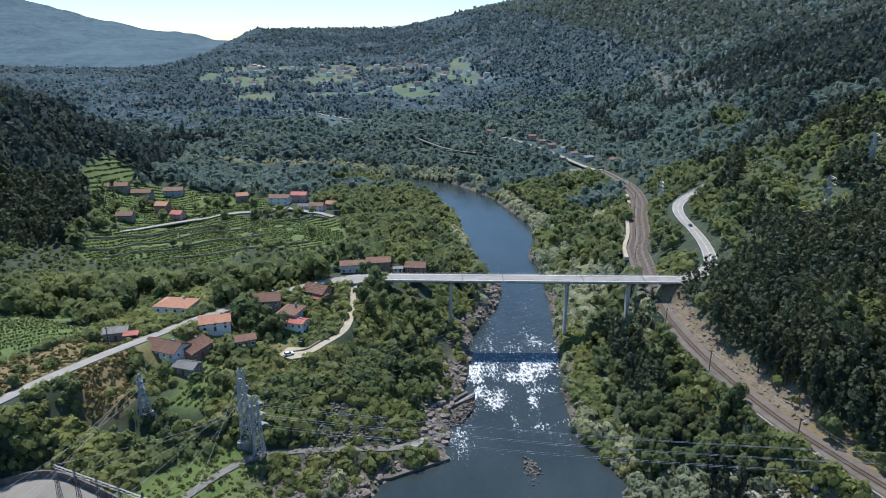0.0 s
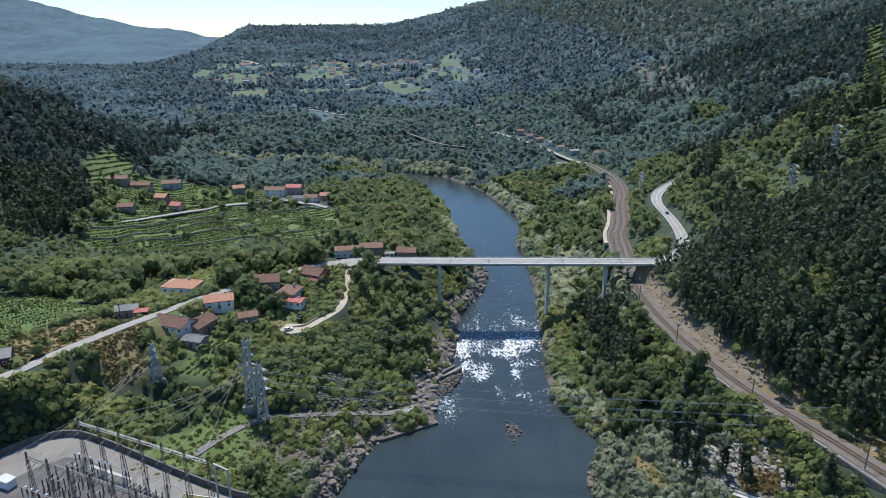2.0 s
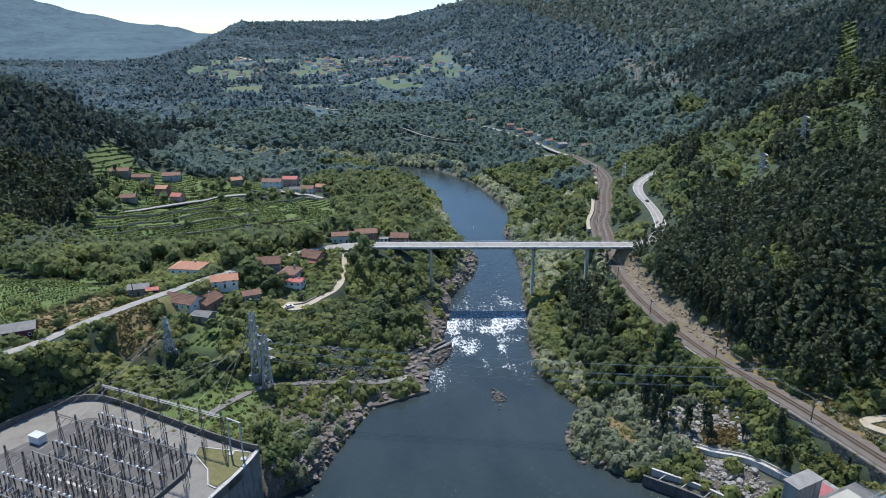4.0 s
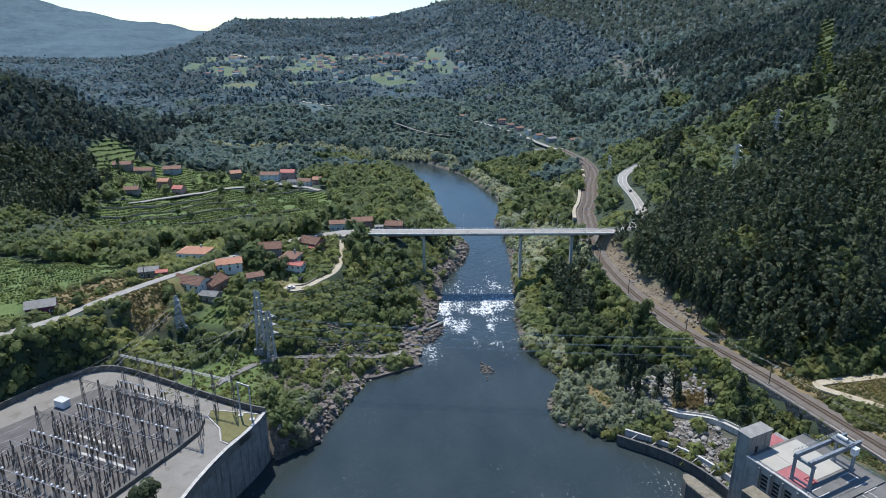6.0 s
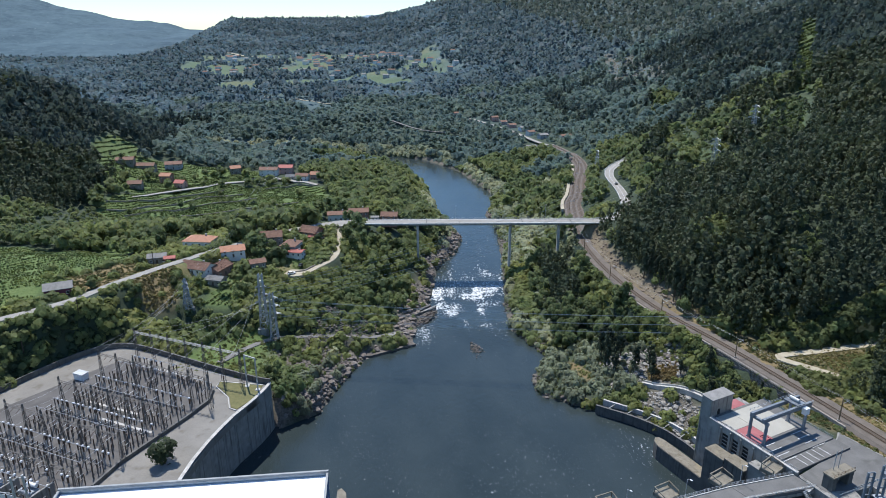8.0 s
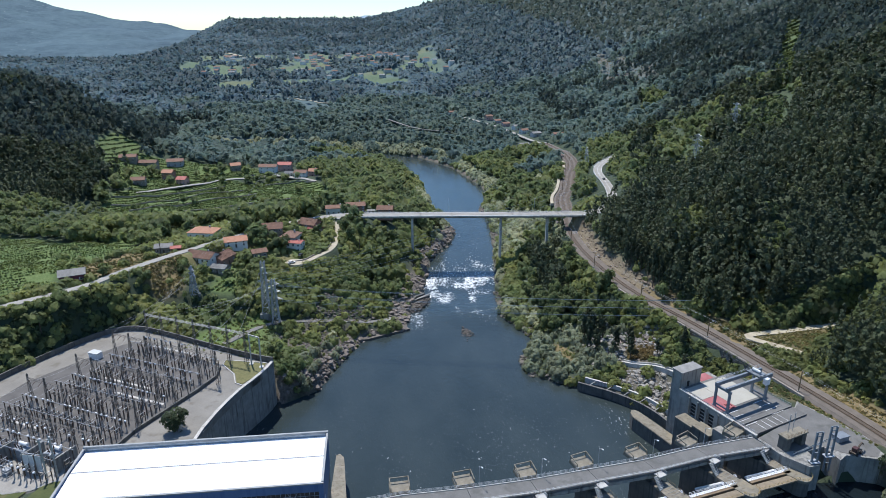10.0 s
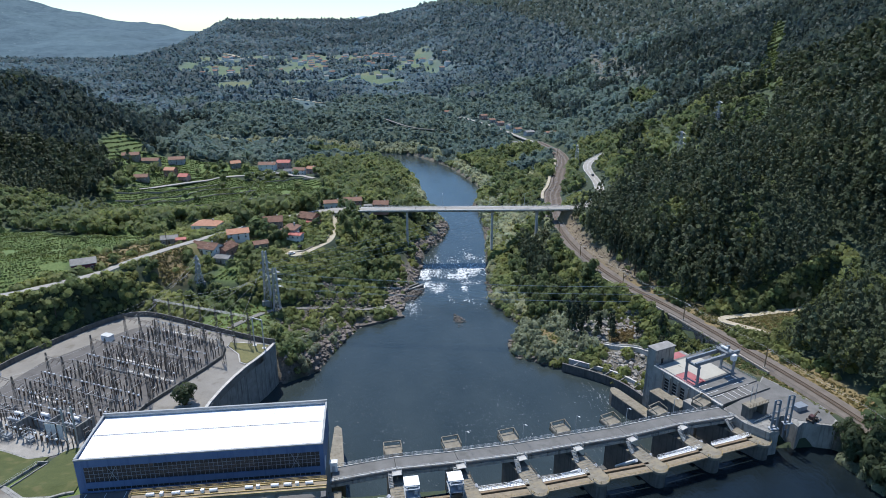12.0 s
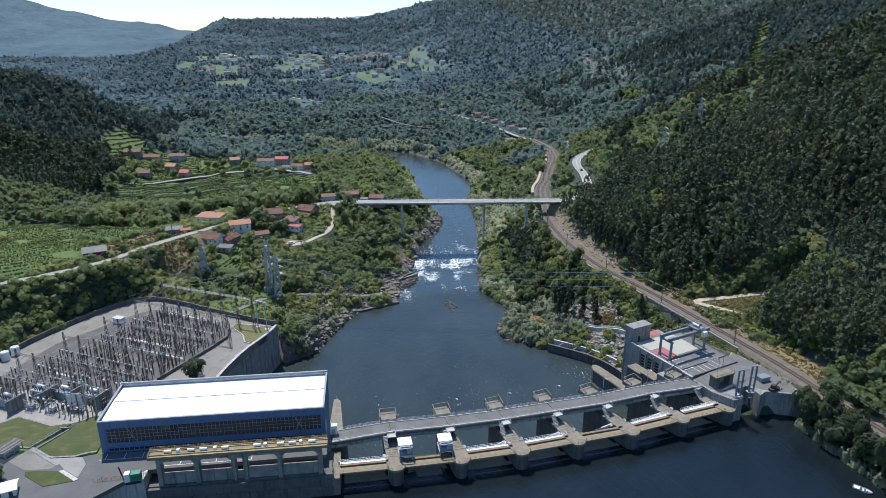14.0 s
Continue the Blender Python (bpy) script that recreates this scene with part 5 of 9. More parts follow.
def trash_portal():
    m = frame_of((81.0, -145.2, 25.3), (8.8, 3.0))
    ob = empty("gate_portal", m)
    part("side_pillar", box(0, 2.0, -1.6, 1.6, 0, 4.4, 0.06), CONCRETE_DARK, ob)
    part("side_pillar", box(7.2, 9.2, -1.6, 1.6, 0, 4.4, 0.06), CONCRETE_DARK, ob)
    part("back_wall", box(2.0, 7.2, 0.9, 1.4, 0, 3.6), CONCRETE, ob)
    part("top_beam", box(-0.3, 9.5, -1.8, 1.8, 4.42, 4.9, 0.06), CONCRETE_WARM, ob, "tan weathered top beam")
    railing("guard_rail", [(0, -1.6, 4.9), (9.2, -1.6, 4.9)], 1.0, BROWN_STEEL, ob, 1.5, 0.07, 2)
    for x in (3.2, 5.4):
        part("mast", bars([((x, 1.0, 4.9), (x, 1.0, 11.5))], 0.18), GALV, ob)
    tagged(ob, "dark concrete gate portal with tan top beam", "portal")
    for x, y in ((87.0, -152.8), (93.6, -150.4)):
        ob = empty("lifting_mast", Matrix.Translation((x, y, 20.0)))
        for dx in (-0.9, 0.9):
            part("mast_column", bars([((dx, 0, 0), (dx, 0, 16.5))], 0.6, 6), CRANE_STEEL, ob)
        for z in (3, 6, 9, 12, 15, 16.5):
            part("cross_tie", bars([((-0.9, 0, z), (0.9, 0, z))], 0.3), CRANE_STEEL, ob)
        for a, b in (((-0.9, 0.2, 12.0), (-4.2, 4.4, 5.6)), ((0.9, 0.2, 12.0), (-2.2, 5.0, 5.6))):
            part("raker", bars([(a, b)], 0.22), GALV, ob)
        part("work_platform", box(-1.6, 1.6, -1.0, 1.0, 5.6, 5.8), GALV, ob)
        tagged(ob, "grey twin steel lifting mast above the lock gate", "mast", "lifting masts")
    quay = part("lock_quay", prism([(79.5, -148.5), (84.5, -154.6), (88.5, -154.0), (89, -147), (95.6, -145.5), (96.2, -152.6), (99.8, -150.4), (109.5, -153.8), (115.5, -148.2), (113, -141), (104, -119), (92.2, -132.2), (76.4, -138.9)], 8, 25.28), CONCRETE, None)
    structure(quay, "grey concrete quay and lock wall beside the dam", "quay")
    part_q = part("quay_paving", prism([(80, -146.5), (88.6, -146.6), (95.4, -145.1), (100, -149.4), (109, -152.6), (114, -148), (112.5, -141), (103.8, -120.2), (92.2, -131.2), (77.5, -138.6)], 25.29, 25.36), ASPHALT_MID, None)
    structure(part_q, "worn grey asphalt apron on the quay", "pavement")
    hut = empty("equipment_hut", frame_of((103.4, -142.6, 25.36), (1, 0.25)))
    part("hut_body", box(-2.2, 2.2, -1.4, 1.4, 0, 1.6, 0.05), GREY_STEEL, hut)
    part("hut_lid", box(-2.4, 2.4, -1.6, 1.6, 1.62, 1.9, 0.05), CRANE_STEEL, hut)
    tagged(hut, "low grey metal equipment hut on the quay", "hut")
    dig = empty("mobile_crane", frame_of((103.2, -150.0, 25.36), (1, 0.5)))
    for x in (-1.3, 1.3):
        for y in (-1.0, 1.0):
            part("wheel", bars([((x, y - 0.25, 0.55), (x, y + 0.25, 0.55))], 0.95, 12), RUBBER, dig)
    part("chassis", box(-2.2, 2.2, -0.9, 0.9, 0.6, 1.2, 0.1), WOOD_DARK, dig)
    part("cab", box(-1.6, 0.2, -0.8, 0.8, 1.22, 2.6, 0.15), surface("dark_maroon_paint", (0.05, 0.018, 0.018), (0.085, 0.035, 0.032), 1.0, 0.5, bump=0), dig, "dark red machine cab")
    part("boom", bars([((0.4, 0, 1.6), (3.0, 0, 2.9))], 0.5), WOOD_DARK, dig)
    part("boom", bars([((3.0, 0, 2.9), (4.2, 0, 1.9))], 0.4), WOOD_DARK, dig)
    tagged(dig, "dark red wheeled loading machine parked on the quay", "machine")


trash_portal()


def river_walls():
    gw = part("guide_wall", prism([(53.6, -94.5), (53.9, -91.2), (55.0, -89.4), (56.6, -89.5), (57.9, -91.2), (65.6, -111.5), (61.0, -114.6)], -4, 6.0), CONCRETE_DARK)
    structure(gw, "dark concrete guide wall with rounded nose in the tailwater", "wall")
    cap = part("guide_wall_top", prism([(53.7, -94.4), (54.0, -91.3), (55.0, -89.6), (56.5, -89.7), (57.7, -91.3), (65.4, -111.4), (61.1, -114.4)], 6.004, 6.25), CONCRETE_WARM)
    structure(cap, "stained tan top of the guide wall", "wall")
    line = fine_line([(41.4, -62.2, 0), (46.0, -65.8, 0), (51.5, -70.0, 0), (57.5, -75.6, 0), (62.5, -82.0, 0), (66.5, -90.5, 0), (68.8, -99.0, 0), (69.6, -103, 0)], 2.5)
    outer = swept("fish_pass_wall", line, [(-0.45, -4), (-0.45, 4.2), (0.45, 4.2), (0.45, -4)], CONCRETE_DARK, None, True)
    structure(outer, "curved dark concrete wall of the fish channel", "wall")
    inner = swept("fish_pass_wall", [(p[0] + 4.0 + 0.02 * k, p[1] + 2.4, p[2]) for k, p in enumerate(line)], [(-0.45, -4), (-0.45, 5.0), (0.45, 5.0), (0.45, -4)], CONCRETE_PALE, None, True)
    structure(inner, "pale topped inner wall of the fish channel", "wall")
    for k in range(2, len(line) - 3, 3):
        p = line[k]
        t = part("channel_strut", bars([((p[0], p[1], 3.9), (p[0] + 4.0, p[1] + 2.4, 4.3))], 0.5), CONCRETE)
        structure(t, "concrete strut across the fish channel", "strut")
    canal_line = fine_line([(64, -54, 6.0), (68, -59, 7.0), (73, -63.5, 8.0), (80, -71, 9.5), (86, -80, 11)], 3)
    canal_line[:, 2] = np.maximum(canal_line[:, 2], height(canal_line[:, 0], canal_line[:, 1]) + 0.4)
    c = swept("canal", canal_line, [(-1.4, -3), (-1.4, 1.0), (-1.1, 1.0), (-1.1, 0.3), (1.1, 0.3), (1.1, 1.0), (1.4, 1.0), (1.4, -3)], CONCRETE_PALE, None, True)
    structure(c, "pale concrete canal trough above the bank", "canal")
    for pts in ([(53, -13, 0), (58, -27, 0)], [(59, -24.5, 0), (60.5, -43, 0)], [(70, -34, 0), (71.6, -39.5, 0)]):
        wall_way = fine_line(pts, 3)
        wall_way[:, 2] = height(wall_way[:, 0], wall_way[:, 1]) + 0.2
        o = swept("old_weir_wall", wall_way, [(-0.8, -4), (-0.8, 1.2), (0.8, 1.2), (0.8, -4)], CONCRETE_DARK, None, True)
        structure(o, "ruined dark masonry wall on the bank", "wall")


river_walls()
# ---- houses ----
def gable_roof(w, d, rise, over=0.5, thick=0.22):
    """Two pitches with the ridge along x."""
    bm = bmesh.new()
    x0, x1, y = -w / 2 - over, w / 2 + over, d / 2 + over
    drop = rise * over / (d / 2)
    prof = [(-y, -drop), (0, rise), (y, -drop), (y, -drop - thick), (0, rise - thick), (-y, -drop - thick)]
    a = [bm.verts.new((x0, p, q)) for p, q in prof]
    b = [bm.verts.new((x1, p, q)) for p, q in prof]
    for i in range(6):
        j = (i + 1) % 6
        bm.faces.new((a[i], b[i], b[j], a[j]))
    bm.faces.new((a[0], a[1], a[4], a[5]))
    bm.faces.new((a[1], a[2], a[3], a[4]))
    bm.faces.new((b[5], b[4], b[1], b[0]))
    bm.faces.new((b[4], b[3], b[2], b[1]))
    return bm


def hip_roof(w, d, rise, over=0.5, thick=0.22):
    bm = bmesh.new()
    x, y = w / 2 + over, d / 2 + over
    r = max(0.3, (w - d) / 2) if w > d else 0.3
    base = [bm.verts.new((sx * x, sy * y, -0.12)) for sx, sy in ((-1, -1), (1, -1), (1, 1), (-1, 1))]
    low = [bm.verts.new((sx * x, sy * y, -0.12 - thick)) for sx, sy in ((-1, -1), (1, -1), (1, 1), (-1, 1))]
    t = [bm.verts.new((-r, 0, rise)), bm.verts.new((r, 0, rise))]
    bm.faces.new((base[0], base[1], t[1], t[0]))
    bm.faces.new((base[1], base[2], t[1]))
    bm.faces.new((base[2], base[3], t[0], t[1]))
    bm.faces.new((base[3], base[0], t[0]))
    for i in range(4):
        j = (i + 1) % 4
        bm.faces.new((low[i], low[j], base[j], base[i]))
    bm.faces.new(low[::-1])
    return bm


def tile_ribs(ob, w, d, rise, mat, over=0.5):
    """Raised courses of roof tile down both pitches of a gable roof."""
    bm = bmesh.new()
    y = d / 2 + over
    drop = rise * over / (d / 2)
    n = int((w + 2 * over) / 0.55)
    for k in range(n):
        x = -w / 2 - over + (k + 0.5) * (w + 2 * over) / n
        for s in (-1, 1):
            add_bar(bm, (x, s * y, -drop + 0.02), (x, s * 0.1, rise - 0.0), 0.2, 4)
    return part("tile_course", bm, mat, ob)


def house(x, y, z, turn, w, d, h, roof, rise, wall_mat, roof_mat, label, cols=3, storeys=2, near=True, chimney=True, group=""):
    ob = empty("house", Matrix.Translation((x, y, z)) @ pose(0, 0, 0, 0, 0, turn))
    bm = box(-w / 2, w / 2, -d / 2, d / 2, -4.0, h)
    if roof == "gable":
        for s in (-1, 1):
            v = [bm.verts.new((s * w / 2, -d / 2, h)), bm.verts.new((s * w / 2, d / 2, h)), bm.verts.new((s * w / 2, 0, h + rise - 0.24))]
            bm.faces.new(v if s > 0 else v[::-1])
    part("wall", bm, wall_mat, ob)
    rf = part("roof", gable_roof(w, d, rise) if roof == "gable" else hip_roof(w, d, rise), roof_mat, ob)
    rf.matrix_basis = Matrix.Translation((0, 0, h + 0.25 if roof == "gable" else h + 0.36))
    if near and roof == "gable":
        tile_ribs(rf, w, d, rise, roof_mat)
    if chimney:
        part("chimney", box(w * 0.2, w * 0.2 + 0.8, 0.2, 1.0, h, h + rise + 0.9, 0.05), PLASTER_GREY, ob)
    st = h / storeys
    for f in range(storeys):
        for side in (-1, 1):
            for k in range(cols):
                if side > 0 and not near:
                    continue
                cx = -w / 2 + w * (k + 0.5) / cols
                if f == 0 and k == cols // 2 and side < 0:
                    part("door", box(cx - 0.5, cx + 0.5, -d / 2 - 0.06, -d / 2 + 0.02, 0.0, 2.1), WOOD_DARK, ob)
                    continue
                yy = side * d / 2
                z0 = f * st + 0.95
                win = part("window", box(cx - 0.6, cx + 0.6, min(yy, yy + side * 0.07), max(yy, yy + side * 0.07), z0, z0 + 1.3), WHITE_PAINT, ob)
                part("pane", box(cx - 0.48, cx + 0.48, min(yy + side * 0.06, yy + side * 0.09), max(yy + side * 0.06, yy + side * 0.09), z0 + 0.12, z0 + 1.18), DARK_GLASS, win)
                if near:
                    part("sill", box(cx - 0.7, cx + 0.7, min(yy, yy + side * 0.2), max(yy, yy + side * 0.2), z0 - 0.12, z0 - 0.004), CONCRETE_PALE, win)
        for side in (-1, 1):
            for yy in ((-d / 4, d / 4) if near else (0,)):
                xx = side * w / 2
                z0 = f * st + 0.95
                win = part("window", box(min(xx, xx + side * 0.07), max(xx, xx + side * 0.07), yy - 0.55, yy + 0.55, z0, z0 + 1.3), WHITE_PAINT, ob)
                part("pane", box(min(xx + side * 0.06, xx + side * 0.09), max(xx + side * 0.06, xx + side * 0.09), yy - 0.43, yy + 0.43, z0 + 0.12, z0 + 1.18), DARK_GLASS, win)
    return tagged(ob, label, "house", group)


HOUSES = []


def put_house(x, y, turn, w, d, h, roof, rise, wall_mat, roof_mat, label, z=None, **more):
    g = float(height(x, y)) if z is None else z
    HOUSES.append((x, y - (8 if y > 900 else 0), (max(w, d) * 0.54 + 0.8) * (1.0 if y < 250 else 1.8 if y < 900 else 3.0)))
    return house(x, y, g, turn, w, d, h, roof, rise, wall_mat, roof_mat, label, **more)


V = "houses of the near village"
put_house(-149.5, 79, -12, 16, 11, 6.2, "hip", 2.4, PLASTER, TILE_ORANGE, "white two-storey house with orange hipped roof by the road", z=32.3, cols=4, group=V)
put_house(-127.5, 60, 14, 12.5, 9, 3.7, "gable", 1.8, PLASTER, TILE_ORANGE, "white house with orange tiled roof beside the road", z=34.6, group=V)
put_house(-141.3, 39, -24, 16, 9.5, 3.0, "gable", 2.4, PLASTER, TILE_BROWN, "long white farmhouse with aged brown tile roof", z=float(height(-141.3, 39)) - 1.3, cols=5, storeys=1, group=V)
put_house(-132, 42.5, 66, 12.5, 9, 4.0, "gable", 2.2, BRICKWORK, TILE_BROWN, "brown tiled farmhouse wing beside the white house", storeys=1, group=V)
put_house(-130.5, 29.5, -20, 9, 6, 3.0, "gable", 1.2, STONE_WALL, TILE_GREY, "low stone shed with grey sheet roof", storeys=1, chimney=False, group=V)
put_house(-109.5, 82, 6, 12, 8, 5.4, "gable", 2.6, STONE_WALL, TILE_BROWN, "grey stone house with brown roof and dormer", z=33.2, cols=4, group=V)
put_house(-97.5, 75, -18, 9, 11, 6.6, "hip", 2.6, PLASTER_GREY, TILE_BROWN, "tall grey house with brown hipped roof and terrace", z=28.6, cols=3, group=V)
put_house(-94.5, 67.5, -18, 9.5, 6.0, 5.6, "gable", 0.6, PLASTER, TILE_RED, "white annex with red sheet roof and columns", z=27.6, cols=3, group=V)
put_house(-88, 99, -30, 12, 10, 4.6, "gable", 2.6, BRICKWORK, TILE_BROWN, "brown tiled house at the bridge junction", z=31.2, group=V)
put_house(-84.5, 92.5, -30, 8, 5.5, 3.4, "gable", 1.6, PLASTER_PINK, TILE_RED, "small house wing with bright red roof", z=30.4, storeys=1, group=V)
put_house(-59.5, 142.5, 4, 13, 8.5, 5.6, "gable", 1.8, BRICKWORK, TILE_BROWN, "brick house with brown tiled roof by the bridge", z=29.8, cols=4, group=V)
put_house(-73.5, 141.5, 4, 14, 8, 4.6, "gable", 1.4, PLASTER, TILE_BROWN, "long low white house with brown roof", z=29.8, cols=4, storeys=1, group=V)
put_house(-38.5, 141, -10, 11, 8, 3.8, "gable", 2.0, BRICKWORK, TILE_BROWN, "brick house with brown roof near the bridge", z=28.6, group=V)
put_house(-48.6, 139, 0, 5, 3.5, 2.4, "gable", 0.6, PLASTER, TILE_GREY, "low white shed with grey roof", z=29.4, cols=2, storeys=1, chimney=False, group=V)
put_house(-113, 50, 20, 8, 6, 3.2, "gable", 1.4, STONE_WALL, TILE_BROWN, "small stone barn with old tile roof among trees", storeys=1, chimney=False, group=V)
put_house(-165, 51, 10, 9, 6, 3.4, "gable", 1.4, STONE_WALL, TILE_GREY, "half-ruined stone barn beside the road", storeys=1, chimney=False, group=V)
put_house(-157, 46, 10, 5, 4, 2.4, "gable", 0.7, PURPLE, TILE_RED, "small dark red shed beside the road", storeys=1, chimney=False, cols=2, group=V)
put_house(-192, -1, 20, 11, 8, 3.6, "gable", 1.9, PURPLE, TILE_GREY, "dark red farm building with grey roof by the road", storeys=1, chimney=False, group=V)
F = "houses of the far village"
for k, (x, y, t, w, d, h, rm, wm) in enumerate((
        (-288, 361, 5, 16, 9, 5, TILE_BROWN, STONE_WALL), (-270, 362, -5, 18, 8, 4, TILE_BROWN, STONE_WALL), (-249, 380, 8, 16, 10, 5, TILE_BROWN, PLASTER_GREY),
        (-243, 333, -10, 10, 9, 6.5, TILE_ORANGE, BRICKWORK), (-260, 299, 4, 12, 8, 4.5, TILE_BROWN, STONE_WALL), (-226, 316, -14, 9, 8, 5, TILE_RED, PLASTER_PINK),
        (-188, 374, 20, 10, 8, 5.5, TILE_ORANGE, STONE_WALL), (-154, 371, -6, 18, 9, 6, TILE_BROWN, PLASTER), (-138, 380, -6, 14, 9, 6.5, TILE_RED, PLASTER_PINK),
        (-118, 342, -8, 12, 8, 5, TILE_BROWN, PLASTER), (-106, 349, -16, 9, 7, 5.5, TILE_ORANGE, PLASTER_PINK), (-131, 352, 0, 8, 5, 3, TILE_GREY, PLASTER))):
    put_house(x, y, t, w, d, h, "gable", 2.2, wm, rm, ("white" if wm is PLASTER else "pink" if wm is PLASTER_PINK else "stone") + " village house with " + ("red" if rm is TILE_RED else "orange" if rm is TILE_ORANGE else "brown" if rm is TILE_BROWN else "grey") + " roof above the vineyards", near=False, chimney=k % 2 == 0, group=F)
R = "houses along the riverside road"
for k, (x, y, t, w, d, h, rm, wm) in enumerate((
        (76, 655, 0, 14, 9, 6, TILE_BROWN, PLASTER_GREY), (124, 622, 20, 13, 8, 6, TILE_BROWN, PLASTER_PINK), (133, 604, 20, 12, 8, 5, TILE_BROWN, PLASTER_GREY),
        (142, 588, 24, 14, 9, 5, TILE_BROWN, PLASTER_PINK), (152, 560, 24, 16, 9, 6, TILE_GREY, PLASTER), (155, 532, 24, 13, 9, 6, TILE_BROWN, PLASTER), (163, 500, 20, 15, 10, 6, TILE_GREY, PLASTER_GREY),
        (180, 460, 10, 16, 10, 6, TILE_BROWN, PLASTER_GREY), (139, 463, 10, 15, 9, 5, TILE_GREY, PLASTER_GREY), (116, 407, 5, 12, 7, 3, WHITE_PAINT, PLASTER), (96, 409, 5, 5, 5, 2.5, WHITE_PAINT, PLASTER))):
    put_house(x, y, t, w * 0.8, d * 0.8, h * 0.8, "gable", 1.6, wm, rm, ("white" if wm is PLASTER else "pink" if wm is PLASTER_PINK else "grey") + " roadside house with " + ("white" if rm is WHITE_PAINT else "brown" if rm is TILE_BROWN else "grey") + " roof on the wooded bank", near=False, chimney=k % 2 == 0, group=R)
rnd = random.Random(11)
for k in range(128):
    x, y = rnd.uniform(-420, 150), 1080 + 430 * rnd.random() ** 0.8
    if x > 60 and y > 1300:
        x -= 120
    if vnoise(np.array(x / 60), np.array(y / 45), 31) < 0.3:
        continue
    wm, rm = rnd.choice((PLASTER, PLASTER, PLASTER, PLASTER_GREY)), rnd.choice((TILE_BROWN, TILE_BROWN, TILE_BROWN, TILE_GREY))
    put_house(x, y, rnd.uniform(-30, 30), rnd.uniform(8, 15), rnd.uniform(6, 8), rnd.uniform(5.5, 8.5), "gable", 1.7, wm, rm, "small distant house with tiled roof on the upper slope", near=False, chimney=False, cols=2, storeys=1, group="houses of the upper village")
# ---- railway ----
def offset_line(line, off, up=0.0):
    n = sides_of(line)
    return np.stack([line[:, 0] + n[:, 0] * off, line[:, 1] + n[:, 1] * off, line[:, 2] + up], 1)


rail_line = fine_line(RAIL, 4.0)
structure(swept("track_bed", rail_line, [(-4.6, -0.9), (-3.4, 0.05), (4.6, 0.08), (6.4, -0.7)], BALLAST), "brown ballast bed of the railway", "track bed")
near_wall = rail_line[(rail_line[:, 1] > -99) & (rail_line[:, 1] < -56)]
near_wall = near_wall if near_wall[0][1] < near_wall[-1][1] else near_wall[::-1]
retaining = empty("retaining_wall", Matrix.Translation((0, 0, 0)))
wr = random.Random(73)
masonry = [surface("wall_granite_" + w, d, l, 0.5, 0.95, fine=2.0) for w, d, l in (("grey", (0.1, 0.092, 0.08), (0.24, 0.222, 0.195)), ("brown", (0.085, 0.07, 0.052), (0.19, 0.16, 0.125)))]
wall_side = offset_line(near_wall, 5.2 if offset_line(near_wall, 5.2)[0][0] < near_wall[0][0] else -5.2)
stone_mesh = {}
for a, b in zip(wall_side[:-1], wall_side[1:]):
    a, b = Vector(a), Vector(b)
    along = (b - a).normalized()
    face = part("wall_core", box(0, (b - a).length, -0.5, 0.5, -8.5, 0.25), masonry[0], retaining)
    face.matrix_basis = frame_of(a, along)
    for row in range(7):
        u = 0.0
        while u < (b - a).length - 0.6:
            w = min(wr.choice((0.9, 1.2, 1.6)), (b - a).length - u)
            if w not in stone_mesh:
                stone_mesh[w] = part("stone", box(0, w - 0.07, -0.16, 0.16, 0, 0.82, 0.06), masonry[len(stone_mesh) % 2], retaining)
                stone = stone_mesh[w]
            elif len(retaining.children) < 300:
                stone = new("stone", stone_mesh[w].data)
                stone.parent = retaining
            else:
                break
            stone.matrix_basis = frame_of(a + along * u, along) @ Matrix.Translation((0, 0.52 + wr.uniform(-0.05, 0.08), -6.2 + 0.9 * row))
            u += w
structure(retaining, "rough granite retaining wall below the railway", "wall")
wide = rail_line[(rail_line[:, 1] > 108) & (rail_line[:, 1] < 395)]
structure(swept("station_ballast", wide, [(-7.0, -0.7), (-6.0, 0.1), (-3.3, 0.1), (3.3, 0.12), (6.6, 0.1), (7.8, -0.8)], BALLAST), "wide brown ballast of the station tracks", "track bed")


def track(line, name_label):
    ob = empty("railway_track", Matrix.Translation((0, 0, 0)))
    for off in (-0.87, 0.87):
        v, f = sweep(offset_line(line, off, 0.0), [(-0.09, 0.12), (-0.09, 0.36), (0.09, 0.36), (0.09, 0.12)])
        link_mesh("rail", v, f, RUST_STEEL, ob)
    v, f = sweep(line, [(-1.35, 0.16), (1.35, 0.16)])
    link_mesh("sleeper_bed", v, f, WOOD_DARK, ob)
    return tagged(ob, name_label, "railway track", "railway tracks")


